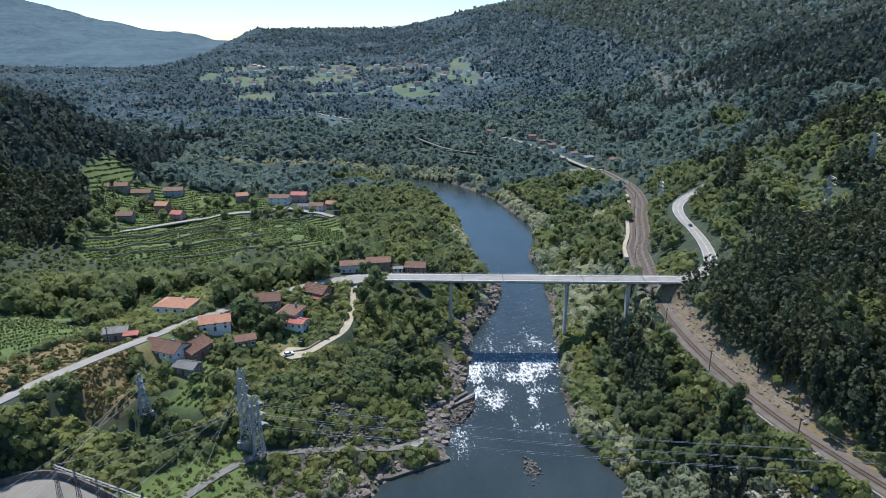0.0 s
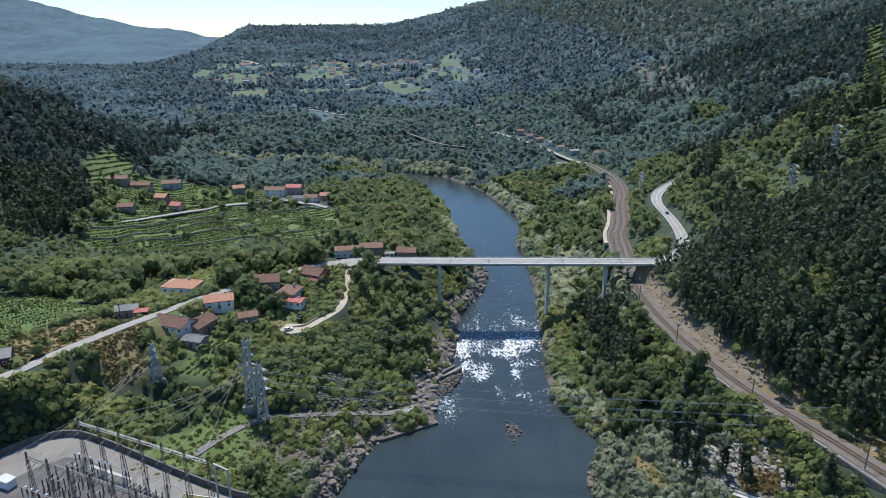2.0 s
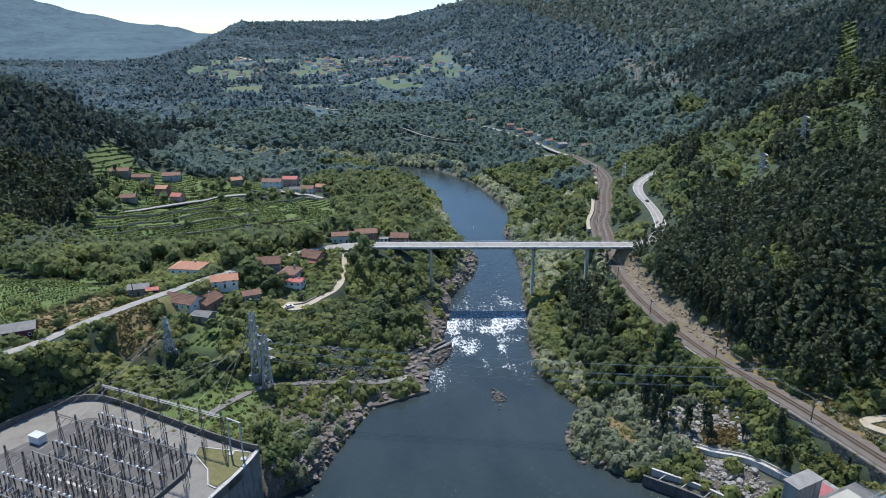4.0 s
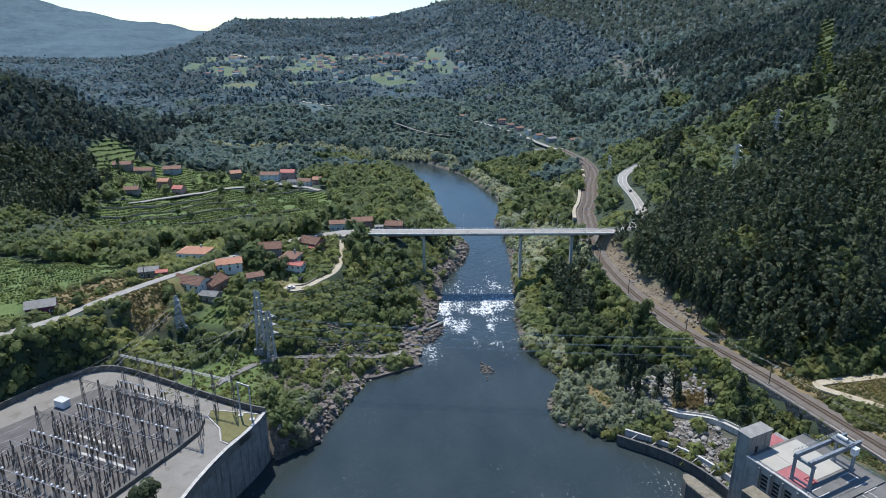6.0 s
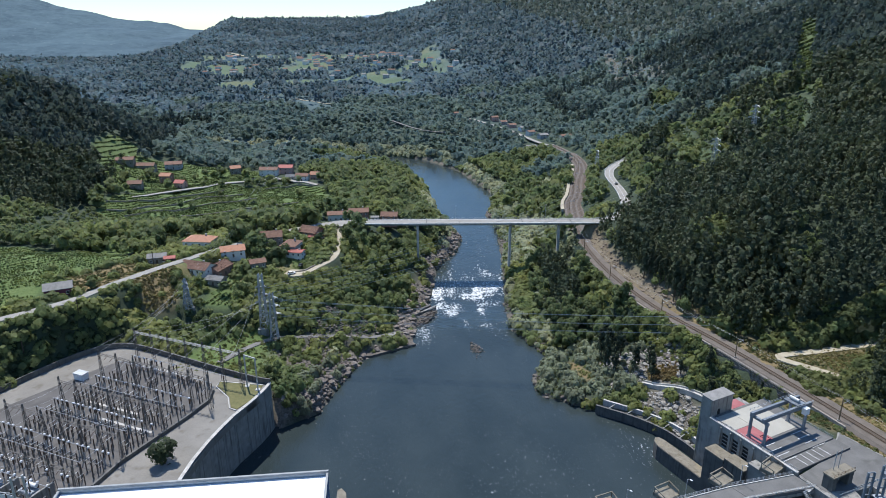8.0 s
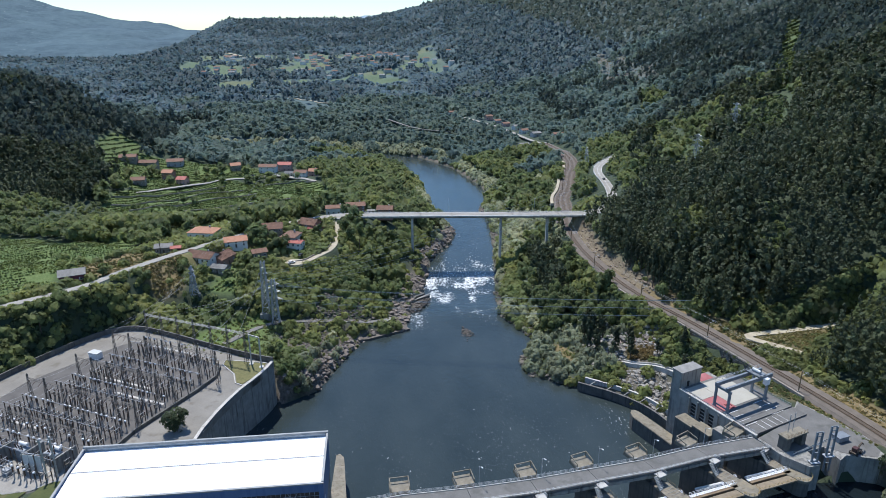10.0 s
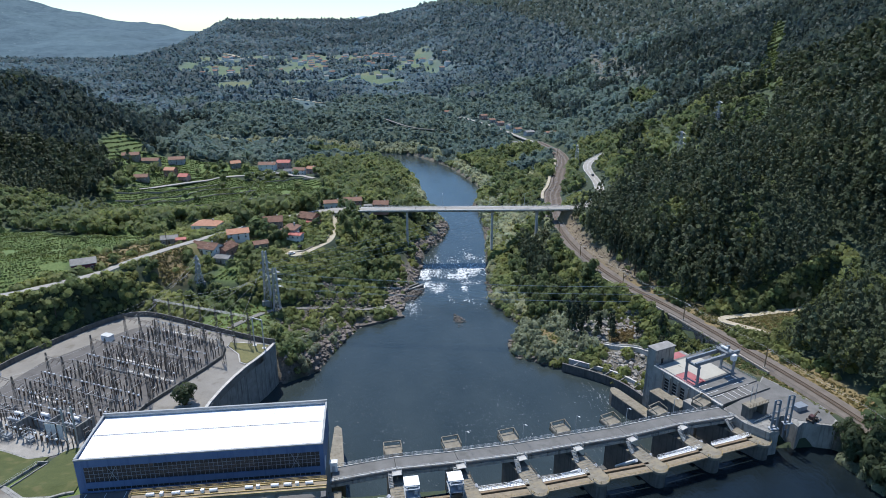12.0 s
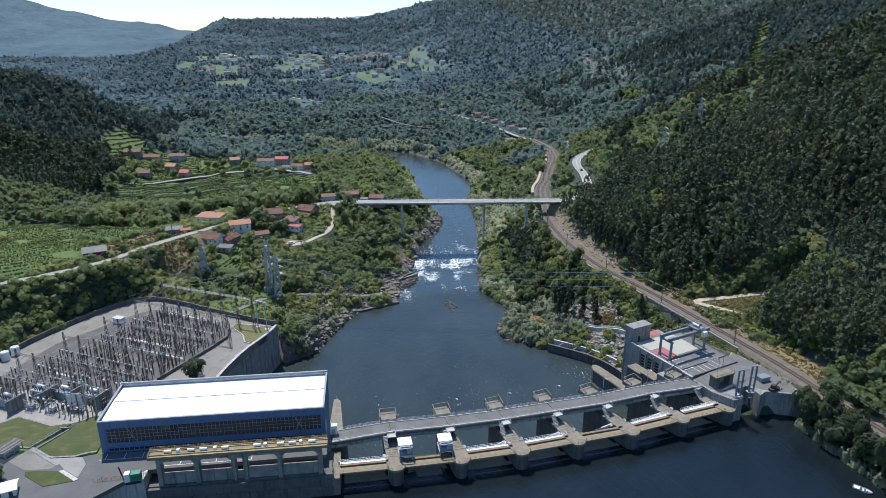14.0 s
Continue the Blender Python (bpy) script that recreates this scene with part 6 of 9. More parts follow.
track(offset_line(rail_line, 0.2), "rusty single railway track on brown ballast")
side = rail_line[(rail_line[:, 1] > 120) & (rail_line[:, 1] < 372)]
track(offset_line(side, -4.0), "rusty station siding on brown ballast")
track(offset_line(side, 4.4), "rusty second station track on brown ballast")
plat = rail_line[(rail_line[:, 1] > 160) & (rail_line[:, 1] < 330)]
structure(swept("station_platform", offset_line(plat, -8.4), [(-1.2, -1.5), (-1.2, 0.5), (1.2, 0.5), (1.2, -1.5)], DIRT, None, True), "pale concrete station platform", "platform")
wall_line = rail_line[(rail_line[:, 1] > -118) & (rail_line[:, 1] < -8)]
for n in range(0, len(wall_line) - 2, 2):
    if -97 < wall_line[n + 1][1] < -58:
        continue
    seg = offset_line(wall_line[n:n + 3], -5.2)
    structure(swept("retaining_wall", seg, [(-0.5, -12.5), (-0.35, 0.35), (0.35, 0.35), (0.5, -12.5)], STONE_WALL, None, True), "mossy stone railway retaining wall", "retaining wall")


def catenary_post(p, n):
    a = math.degrees(math.atan2(n[1], n[0]))
    ob = empty("catenary_post", Matrix.Translation((p[0] - n[0] * 3.4, p[1] - n[1] * 3.4, p[2] - 0.2)) @ pose(0, 0, 0, 0, 0, a))
    part("mast", bars([((0, 0, 0), (0, 0, 8.6))], 0.34), BROWN_STEEL, ob)
    part("bracket", bars([((0, 0, 6.6), (3.2, 0, 7.2)), ((0, 0, 8.2), (3.2, 0, 7.2)), ((3.2, 0, 7.2), (3.4, 0, 6.2))], 0.12), GALV, ob)
    part("footing", box(-0.5, 0.5, -0.5, 0.5, -1.2, 0.35, 0.05), CONCRETE, ob)
    return tagged(ob, "rusty brown railway catenary post with bracket", "catenary post", "catenary posts")


nr = sides_of(rail_line)
posts = []
for y in (-250, -200, -160, -112, -67, -25, 22, 68, 112, 160, 208, 256, 304, 350):
    k = int(np.argmin(np.abs(rail_line[:, 1] - y)))
    catenary_post(rail_line[k], nr[k])
    posts.append((rail_line[k][0], rail_line[k][1], rail_line[k][2] + 6.9))


def cable(name, pts, sag, r, label, parent=None, mat=CABLE):
    """A sagging cable through the given points, one continuous tube."""
    bm = bmesh.new()
    way = [Vector(pts[0])]
    for a, b in zip(pts[:-1], pts[1:]):
        a, b = Vector(a), Vector(b)
        way += [a.lerp(b, k / 14) - Vector((0, 0, sag * 4 * (k / 14) * (1 - k / 14))) for k in range(1, 15)]
    rings = []
    for k, p in enumerate(way):
        d = (way[min(k + 1, len(way) - 1)] - way[max(k - 1, 0)]).to_track_quat('Z', 'Y').to_matrix()
        rings.append([bm.verts.new(p + d @ Vector((math.cos(t) * r, math.sin(t) * r, 0))) for t in (0, 2.094, 4.189)])
    for a, b in zip(rings[:-1], rings[1:]):
        for i in range(3):
            bm.faces.new((a[i], a[(i + 1) % 3], b[(i + 1) % 3], b[i]))
    ob = part(name, bm, mat, parent)
    return tagged(ob, label, "cable", "overhead cables") if not parent else ob


cable("contact_wire", posts, 0.5, 0.02, "thin grey railway contact wire")
cable("feeder_wire", [(x - 3.4, y, z + 1.6) for x, y, z in posts], 0.9, 0.02, "thin grey railway feeder wire")

# ---- roads ----
left_line, right_line = fine_line(ROAD_LEFT, 3.5), fine_line(ROAD_RIGHT, 3.0)
structure(swept("road_left_bank", left_line, [(-2.5, -0.4), (-2.4, 0.05), (0, 0.1), (2.4, 0.05), (2.5, -0.4)], ASPHALT_PALE), "narrow worn pale asphalt road", "road")
structure(swept("road_right_bank", right_line, [(-3.7, -0.5), (-3.6, 0.05), (0, 0.12), (3.6, 0.05), (3.7, -0.5)], ASPHALT_PALE), "winding grey asphalt road on the hillside", "road")
for off in (-3.2, 3.2, 0.0):
    structure(swept("road_line", offset_line(right_line, off, 0.14), [(-0.09, 0), (0.09, 0)], WHITE_PAINT), "white painted road line", "road marking")
structure(swept("crash_barrier", offset_line(right_line, -3.9, 0.0), [(-0.06, 0.35), (-0.06, 0.8), (0.06, 0.8), (0.06, 0.35)], GALV, None, True), "grey steel crash barrier along the road", "barrier")
structure(swept("village_lane", fine_line(LANE, 2.5), [(-1.9, -0.3), (-1.8, 0.05), (1.8, 0.05), (1.9, -0.3)], DIRT), "pale gravel village lane", "lane")
structure(swept("lane_wall", offset_line(fine_line(LANE, 2.5), 2.3, 0.0), [(-0.25, -1.5), (-0.25, 0.7), (0.25, 0.7), (0.25, -1.5)], STONE_WALL, None, True), "low stone wall beside the lane", "wall")
jn = part("road_junction", prism([(-62, 110.6), (-70, 106), (-78, 107), (-86, 108.6), (-86, 113.5), (-72, 119), (-62, 119.8)], 34.9, 35.64), ASPHALT_PALE)
structure(jn, "wide pale road junction at the bridge end", "road")
yd = part("house_yard", prism([(-86, 44), (-93, 42), (-99, 46), (-96, 53), (-88, 52)], 25.0, 27.3), DIRT)
structure(yd, "bare pale yard in front of the house", "yard")
structure(swept("bank_track", fine_line(TRACK, 2.5), [(-1.7, -0.3), (-1.6, 0.06), (1.6, 0.06), (1.7, -0.3)], GRAVEL), "grey gravel track down to the river", "track")
structure(swept("hill_track", fine_line(HILL_TRACK, 2.5), [(-1.9, -0.3), (-1.8, 0.1), (1.8, 0.1), (1.9, -0.3)], DIRT), "pale dirt track on the hillside clearing", "track")
for pts, w, mt, lb in (([(-254, 271, 17.8), (-236, 290, 16.6), (-217, 309, 15.4), (-196, 324, 14.4), (-174, 337, 14.0), (-158, 350, 13.6), (-140, 352, 13.6), (-118, 332, 13.6), (-102, 322, 13.4)], 2.6, ASPHALT_PALE, "narrow pale road through the far village"),
                       ([(89, 633, 33), (112, 601, 30), (135, 558, 26.5), (146, 506, 24.2), (154, 465, 23.8), (160, 440, 25)], 2.8, ASPHALT_PALE, "pale road past the riverside houses"),
                       ([(-250, 925, 40), (-185, 864, 39), (-100, 806, 36)], 1.9, DIRT, "pale dirt road across the far woods"),
                       ([(-432, 1596, 94), (-380, 1510, 90), (-331, 1449, 87)], 5, DIRT, "pale road in the upper village"),
                       ([(-20, 640, 31), (15, 590, 24), (60, 560, 24)], 1.8, GRAVEL, "pale track above the far bank"),
                       ([(315, 458, 0), (322, 400, 0), (325, 363, 0), (345, 330, 0)], 3, ASPHALT_PALE, "grey road on the upper hillside"),
                       ([(180, 150, 0), (190, 128, 0), (205, 118, 0)], 2.2, DIRT, "pale track in the hillside clearing")):
    ln = fine_line(pts, 5)
    ln[:, 2] = np.maximum(ln[:, 2], height(ln[:, 0], ln[:, 1]) + 0.5)
    structure(swept("far_road", ln, [(-w, -0.6), (-w, 0.2), (w, 0.2), (w, -0.6)], mt), lb, "road")

# ---- switchyard ----
inner = [(-163, -36), (-157, -32), (-150, -33), (-122, -52), (-113, -61), (-113, -69), (-118, -79), (-133, -104), (-140, -122), (-160, -140), (-196, -128), (-199, -95), (-188, -64)]
structure(part("yard_road", prism(YARD, 17.5, 20.0), YARD_PAVE), "pale paved road round the switchyard", "yard")
structure(part("yard_gravel", prism(inner, 20.004, 20.06), YARD_GRAVEL), "dark gravel of the switchyard", "yard")
kerb_pts = [(-113, -61, 20), (-113, -69, 20), (-118, -79, 20), (-133, -104, 20), (-137, -115, 20)]
structure(swept("yard_kerb_wall", np.array(kerb_pts, float), [(-0.4, 0), (-0.4, 1.4), (0.4, 1.4), (0.4, 0)], CONCRETE_DARK, None, True), "dark low kerb wall round the switchyard", "wall")
structure(part("yard_lawn", prism([(-112, -54), (-94.5, -58.6), (-96.5, -68), (-101.5, -75), (-104, -73.5), (-106, -66), (-112, -58)], 20.01, 20.16), surface("dry_lawn", (0.1, 0.1, 0.036), (0.175, 0.16, 0.066), 0.5, 0.95, fine=2)), "yellowish mown grass corner of the yard", "lawn")
structure(swept("lawn_kerb", np.array([(-94.5, -58.6, 20), (-112, -54, 20), (-112.6, -58, 20), (-106.4, -66.4, 20), (-104.4, -74, 20), (-101.5, -76, 20)], float), [(-0.2, 0), (-0.2, 0.3), (0.2, 0.3), (0.2, 0)], CONCRETE_PALE, None, True), "pale kerb round the lawn", "kerb")
wl = [(-91.6, -58.2), (-93.2, -63.5), (-95.4, -68.8), (-98.2, -74.4), (-101.2, -80), (-104.2, -87.5), (-106.9, -95.5), (-109.4, -105), (-111, -115), (-111.8, -127), (-112, -139)]
yw = empty("yard_river_wall", Matrix.Translation((0, 0, 0)))
for (xa, ya), (xb, yb) in zip(wl[:-1], wl[1:]):
    dv = Vector((xb - xa, yb - ya)).normalized()
    nv = Vector((-dv.y, dv.x)) * 0.9
    part("wall_panel", prism([(xa + dv.x * 0.07, ya + dv.y * 0.07), (xb - dv.x * 0.07, yb - dv.y * 0.07), (xb - nv.x, yb - nv.y), (xa - nv.x, ya - nv.y)], -4, 20.6), CONCRETE, yw)
tagged(yw, "tall curved grey concrete river wall below the switchyard", "wall", kind="structure")
structure(swept("yard_wall_coping", np.array([(x, y, 20.62) for x, y in wl], float), [(-0.2, 0), (-0.2, 0.25), (1.0, 0.25), (1.0, 0)], CONCRETE_PALE, None, True), "pale coping on the river wall", "coping")
dw = [(-207, -92), (-204.5, -72), (-194.5, -52), (-180.5, -31), (-170.5, -21), (-160, -18.6), (-147, -25), (-116, -45), (-97, -56), (-91.8, -58)]
structure(swept("yard_boundary_wall", fine_line([(x, y, 19.5) for x, y in dw], 3), [(-0.3, -3), (-0.3, 2.9), (0.3, 2.9), (0.3, -3)], CONCRETE_DARK, None, True), "dark boundary wall round the switchyard", "wall")

E1, E2 = Vector((0.888, -0.459, 0)), Vector((-0.459, -0.888, 0))
ROWS = [((-149.6, -33.9), 53, 14.0), ((-158.0, -49.4), 53, 12.5), ((-166.5, -65.0), 48, 10.0), ((-178.5, -78.5), 52, 9.5), ((-191.0, -92.5), 58, 9.5), ((-197.5, -109.0), 20, 9.5)]


def lattice_column(bm, x, y, h, w):
    """A tapering four-legged lattice mast."""
    n = max(3, int(h / 2.2))
    for k in range(n):
        z0, z1 = h * k / n, h * (k + 1) / n
        a, b = w * (1 - 0.75 * k / n), w * (1 - 0.75 * (k + 1) / n)
        c0 = [(x + sx * a, y + sy * a, z0) for sx, sy in ((-1, -1), (1, -1), (1, 1), (-1, 1))]
        c1 = [(x + sx * b, y + sy * b, z1) for sx, sy in ((-1, -1), (1, -1), (1, 1), (-1, 1))]
        for i in range(4):
            add_bar(bm, c0[i], c1[i], 0.15, 3)
            add_bar(bm, c0[i], c1[(i + 1) % 4], 0.09, 3)
            add_bar(bm, c0[i], c0[(i + 1) % 4], 0.08, 3)


def yard_gantry(o, ln, h, n, beam=YARD_STEEL):
    ob = empty("switchyard_gantry", frame_of((o[0], o[1], 20.0), E1))
    for k in range(n + 1):
        bm = bmesh.new()
        lattice_column(bm, ln * k / n, 0, h + 2.2, 0.62)
        part("lattice_column", bm, YARD_STEEL, ob)
    bm = bmesh.new()
    m = int(ln / 1.6)
    for k in range(m):
        x0, x1 = ln * k / m, ln * (k + 1) / m
        for a, b in (((x0, -0.4, h), (x1, -0.4, h)), ((x0, 0.4, h), (x1, 0.4, h)), ((x0, 0, h + 0.7), (x1, 0, h + 0.7)), ((x0, -0.4, h), (x1, 0, h + 0.7)), ((x0, 0.4, h), (x1, 0, h + 0.7))):
            add_bar(bm, a, b, 0.16, 3)
    part("lattice_beam", bm, beam, ob)
    for k in range(n * 3):
        x = ln * (k + 0.5) / (n * 3)
        part("insulator_string", bars([((x, 0, h), (x, -1.8, h - 0.9))], 0.16, 5), PORCELAIN, ob)
    return tagged(ob, "brown lattice steel gantry spanning the switchyard", "gantry", "switchyard gantries")


for n, (o, ln, h) in enumerate(ROWS):
    yard_gantry(o, ln, h, 6, YARD_STEEL if n else CONCRETE_PALE)


def breaker():
    ob = empty("circuit_breaker")
    part("support", bars([((0, 0, 0), (0, 0, 2.6))], 0.34), GALV, ob)
    part("insulator", bars([((0, 0, 2.6), (0, 0, 4.6))], 0.4, 8), PORCELAIN, ob)
    part("head", box(-0.35, 0.35, -0.35, 0.35, 4.6, 5.2, 0.1), PORCELAIN_PALE, ob, "white breaker head")
    return tagged(ob, "brown porcelain circuit breaker with white head", "circuit breaker", "circuit breakers")


def post_insulator():
    ob = empty("post_insulator")
    part("support", bars([((0, 0, 0), (0, 0, 2.4))], 0.42), YARD_STEEL, ob)
    part("insulator", bars([((0, 0, 2.4), (0, 0, 4.3))], 0.3, 8), PORCELAIN, ob)
    return tagged(ob, "dark porcelain post insulator on brown steel support", "insulator", "post insulators")


def disconnector():
    ob = empty("disconnector")
    part("support_frame", bars([((-1, 0, 0), (-1, 0, 2.5)), ((1, 0, 0), (1, 0, 2.5)), ((-1.2, 0, 2.5), (1.2, 0, 2.5))], 0.3), YARD_STEEL, ob)
    for x in (-1.0, 1.0):
        part("insulator", bars([((x, 0, 2.55), (x, 0, 4.0))], 0.28, 7), PORCELAIN, ob)
    part("switch_arm", bars([((-1, 0, 4.1), (1.1, 0, 4.1))], 0.12), GALV, ob)
    return tagged(ob, "twin-post disconnector switch on a brown steel frame", "disconnector", "disconnectors")


first = {}
rs = random.Random(5)
for n, (o, ln, h) in enumerate(ROWS[:-1]):
    for sub, make, skip in ((3.2, breaker, 0.12), (7.0, disconnector, 0.15), (9.8, post_insulator, 0.35), (13.8, disconnector, 0.25), (16.2, breaker if n > 2 else post_insulator, 0.35)):
        for k in range(18):
            if rs.random() < skip:
                continue
            along = ln * (k // 3 + (0.22, 0.5, 0.78)[k % 3]) / 6
            p = Vector((o[0], o[1], 20.06)) + E1 * along + E2 * sub
            if float(poly_dist(p.x, p.y, inner)) > -0.8:
                continue
            m = frame_of(p, E1 if make is not disconnector else E2)
            if make not in first:
                first[make] = make()
                first[make].matrix_basis = m
            else:
                copy_thing(first[make], m)
for n in range(5):
    a, b = ROWS[n], ROWS[n + 1]
    for k in range(9):
        f = (k + 0.5) / 9
        pa = Vector((a[0][0], a[0][1], 20 + a[2])) + E1 * a[1] * f
        pb = Vector((b[0][0], b[0][1], 20 + b[2])) + E1 * b[1] * f
        cable("busbar_cable", [pa, pb], 1.2, 0.03, "thin grey busbar cable over the switchyard")
for n, (o, ln, h) in enumerate(ROWS[:-1]):
    for sub, hz_ in ((4.9, 6.4), (11.8, 7.0)):
        bb = empty("tubular_busbar", frame_of(Vector((o[0], o[1], 20.06)) + E2 * sub, E1))
        part("tube", bars([((2, 0, hz_), (ln - 4, 0, hz_))], 0.15, 6), CABLE, bb)
        for k in range(7):
            xx = 2.5 + (ln - 7) * k / 6
            part("stand", bars([((xx, 0, 0), (xx, 0, hz_ - 1.4))], 0.3), YARD_STEEL, bb)
            part("insulator", bars([((xx, 0, hz_ - 1.4), (xx, 0, hz_ - 0.05))], 0.3, 7), PORCELAIN, bb)
        tagged(bb, "grey tubular busbar on insulated brown steel stands", "busbar", "tubular busbars")
structure(part("transformer_apron", prism([(-193, -108), (-182, -106), (-160, -113), (-150, -116), (-147, -128.4), (-149.6, -128.8), (-151.5, -130.4), (-154.5, -132.6), (-162, -133.4), (-169.5, -129.4), (-176.5, -125.9), (-181, -129.4), (-193, -130.2)], 20.064, 20.12), ASPHALT_PALE), "pale gravel apron under the transformers", "pavement")
for k, (sub, a0, a1) in enumerate(((1.6, 4, 22), (12.6, 6, 30), (1.8, 20, 44), (12.4, 4, 18), (5.8, 26, 46))):
    o = ROWS[k][0]
    duct = part("cable_duct", box(a0, a1, -0.5, 0.5, 0.0, 0.1), CONCRETE_PALE, None)
    duct.matrix_basis = frame_of(Vector((o[0], o[1], 20.064)) + E2 * sub, E1)
    structure(duct, "pale concrete cable duct cover in the gravel", "duct")
kz = empty("equipment_kiosk", frame_of((-168, -45.5, 20.0), E1))
part("kiosk_body", box(-2.4, 2.4, -1.5, 1.5, 0, 2.7, 0.05), WHITE_PAINT, kz)
part("kiosk_roof", box(-2.6, 2.6, -1.7, 1.7, 2.72, 2.95, 0.05), GALV, kz)
tagged(kz, "small white equipment kiosk in the switchyard", "kiosk")
pg = empty("portal_frame", Matrix.Translation((-100.6, -58.6, 20.1)))
for dx, dy in ((0, 0), (4.6, -3.2)):
    part("post", bars([((dx, dy, 0), (dx, dy, 13.6))], 0.55), CONCRETE_PALE, pg)
    part("footing", box(dx - 0.9, dx + 0.9, dy - 0.9, dy + 0.9, 0, 0.25, 0.05), CONCRETE_PALE, pg)
part("crossbeam", bars([((-0.2, 0.1, 13.6), (4.8, -3.3, 13.6))], 0.5), CONCRETE_PALE, pg)
tagged(pg, "pale concrete two-post portal on the grass corner", "portal frame")
for x, y in ((-201.5, -74), (-203.5, -78.5)):
    tk = empty("storage_tank", Matrix.Translation((x, y, 20.0)))
    part("tank", bars([((0, 0, 0), (0, 0, 3.6))], 2.9, 16), WHITE_PAINT, tk)
    part("tank_lid", bars([((0, 0, 3.6), (0, 0, 3.85))], 2.6, 16), GALV, tk)
    tagged(tk, "white cylindrical storage tank by the yard wall", "tank", "storage tanks")
for k, (x, y) in enumerate(((-184, -117.5), (-174.5, -112.5), (-164.8, -114.5), (-153.2, -118))):
    tf = empty("transformer", frame_of((x, y, 20.06), E1))
    part("tank", box(-2.2, 2.2, -1.5, 1.5, 0.3, 3.6, 0.12), GREY_STEEL, tf)
    for s in (-1, 1):
        part("radiator", box(s * 3.0 - 0.45, s * 3.0 + 0.45, -1.4, 1.4, 0.6, 3.3, 0.06), GREY_STEEL, tf)
    part("conservator", bars([((-1.8, 1.0, 4.6), (1.8, 1.0, 4.6))], 1.0, 12), WHITE_PAINT, tf, "white conservator drum")
    for xx in (-1.2, 0, 1.2):
        part("bushing", bars([((xx, -0.6, 3.6), (xx * 1.2, -1.0, 5.6))], 0.32, 7), PORCELAIN, tf)
    part("plinth", box(-3.8, 3.8, -2.2, 2.2, 0, 0.3), CONCRETE, tf)
    tagged(tf, "grey power transformer with white conservator drum", "transformer", "transformers")
    fw = part("fire_wall", box(-0.25, 0.25, -4.5, 3.5, 0, 5.4, 0.05), CONCRETE, None)
    fw.matrix_basis = frame_of((x + 5.2, y - 2.6, 20.06), E1)
    structure(fw, "grey concrete fire wall between transformers", "wall")
for x, y in ((-174.2, -120.4), (-165.6, -123.2)):
    cg = empty("equipment_cage", frame_of((x, y, 20.12), E1))
    part("plinth", box(-1.9, 1.9, -1.5, 1.5, 0, 0.3), CONCRETE, cg)
    part("equipment", box(-1.2, 1.2, -0.9, 0.9, 0.3, 2.0, 0.08), GREY_STEEL, cg)
    for px in (-1.7, 0, 1.7):
        for py in (-1.3, 1.3):
            part("post", bars([((px, py, 0.3), (px, py, 4.2))], 0.16), GALV, cg)
    for z in (1.6, 2.9, 4.2):
        for py in (-1.3, 1.3):
            part("rail", bars([((-1.7, py, z), (1.7, py, z))], 0.12), GALV, cg)
        for px in (-1.7, 1.7):
            part("rail", bars([((px, -1.3, z), (px, 1.3, z))], 0.12), GALV, cg)
    tagged(cg, "grey steel cage round switch equipment on the gravel", "cage", "equipment cages")
we = empty("sheet_screen", frame_of((-160.4, -122.4, 20.12), (1, -0.25)))
for k in range(3):
    part("panel", box(2.1 * k, 2.1 * k + 1.95, -0.05, 0.05, 0.3, 6.4), PLASTER, we, "white sheet panel")
for k in range(4):
    part("post", bars([((2.1 * k - 0.06, 0, 0), (2.1 * k - 0.06, 0, 7.2))], 0.2), GALV, we)
part("top_rail", bars([((-0.1, 0, 7.0), (6.3, 0, 7.0))], 0.16), GALV, we)
tagged(we, "tall white sheet screen beside the transformers", "screen")
for x, y in ((-151.8, -127.2), (-149.0, -126.4)):
    pl = empty("steel_pole", Matrix.Translation((x, y, 20)))
    part("pole", bars([((0, 0, 0), (0, 0, 15))], 0.5, 8), GALV, pl)
    part("cross_arm", bars([((-1, 0, 14), (1, 0, 14))], 0.2), GALV, pl)
    tagged(pl, "grey steel pole beside the powerhouse", "pole", "steel poles")

# ---- powerhouse forecourt ----
structure(part("forecourt", prism([(-62.6, -171), (-62.6, -161.9), (-133.6, -161.9), (-138.5, -163.5), (-147, -165.5), (-152.5, -160.5), (-166, -158), (-172, -170), (-160, -190), (-140, -200), (-128.5, -183), (-117, -172)], 25.5, 26.86), ASPHALT), "dark asphalt forecourt in front of the powerhouse", "forecourt")
LAWN = surface("mown_lawn", (0.043, 0.056, 0.013), (0.078, 0.09, 0.024), 0.25, 0.95, fine=1.8, stain=(0.1, 0.094, 0.034))


def lawn_front(x):
    return np.interp(x, [-195, -170, -163, -157, -154, -149, -141.5, -138, -135], [-158, -157, -153.5, -155.5, -158, -161.9, -162.3, -160.9, -160.5])


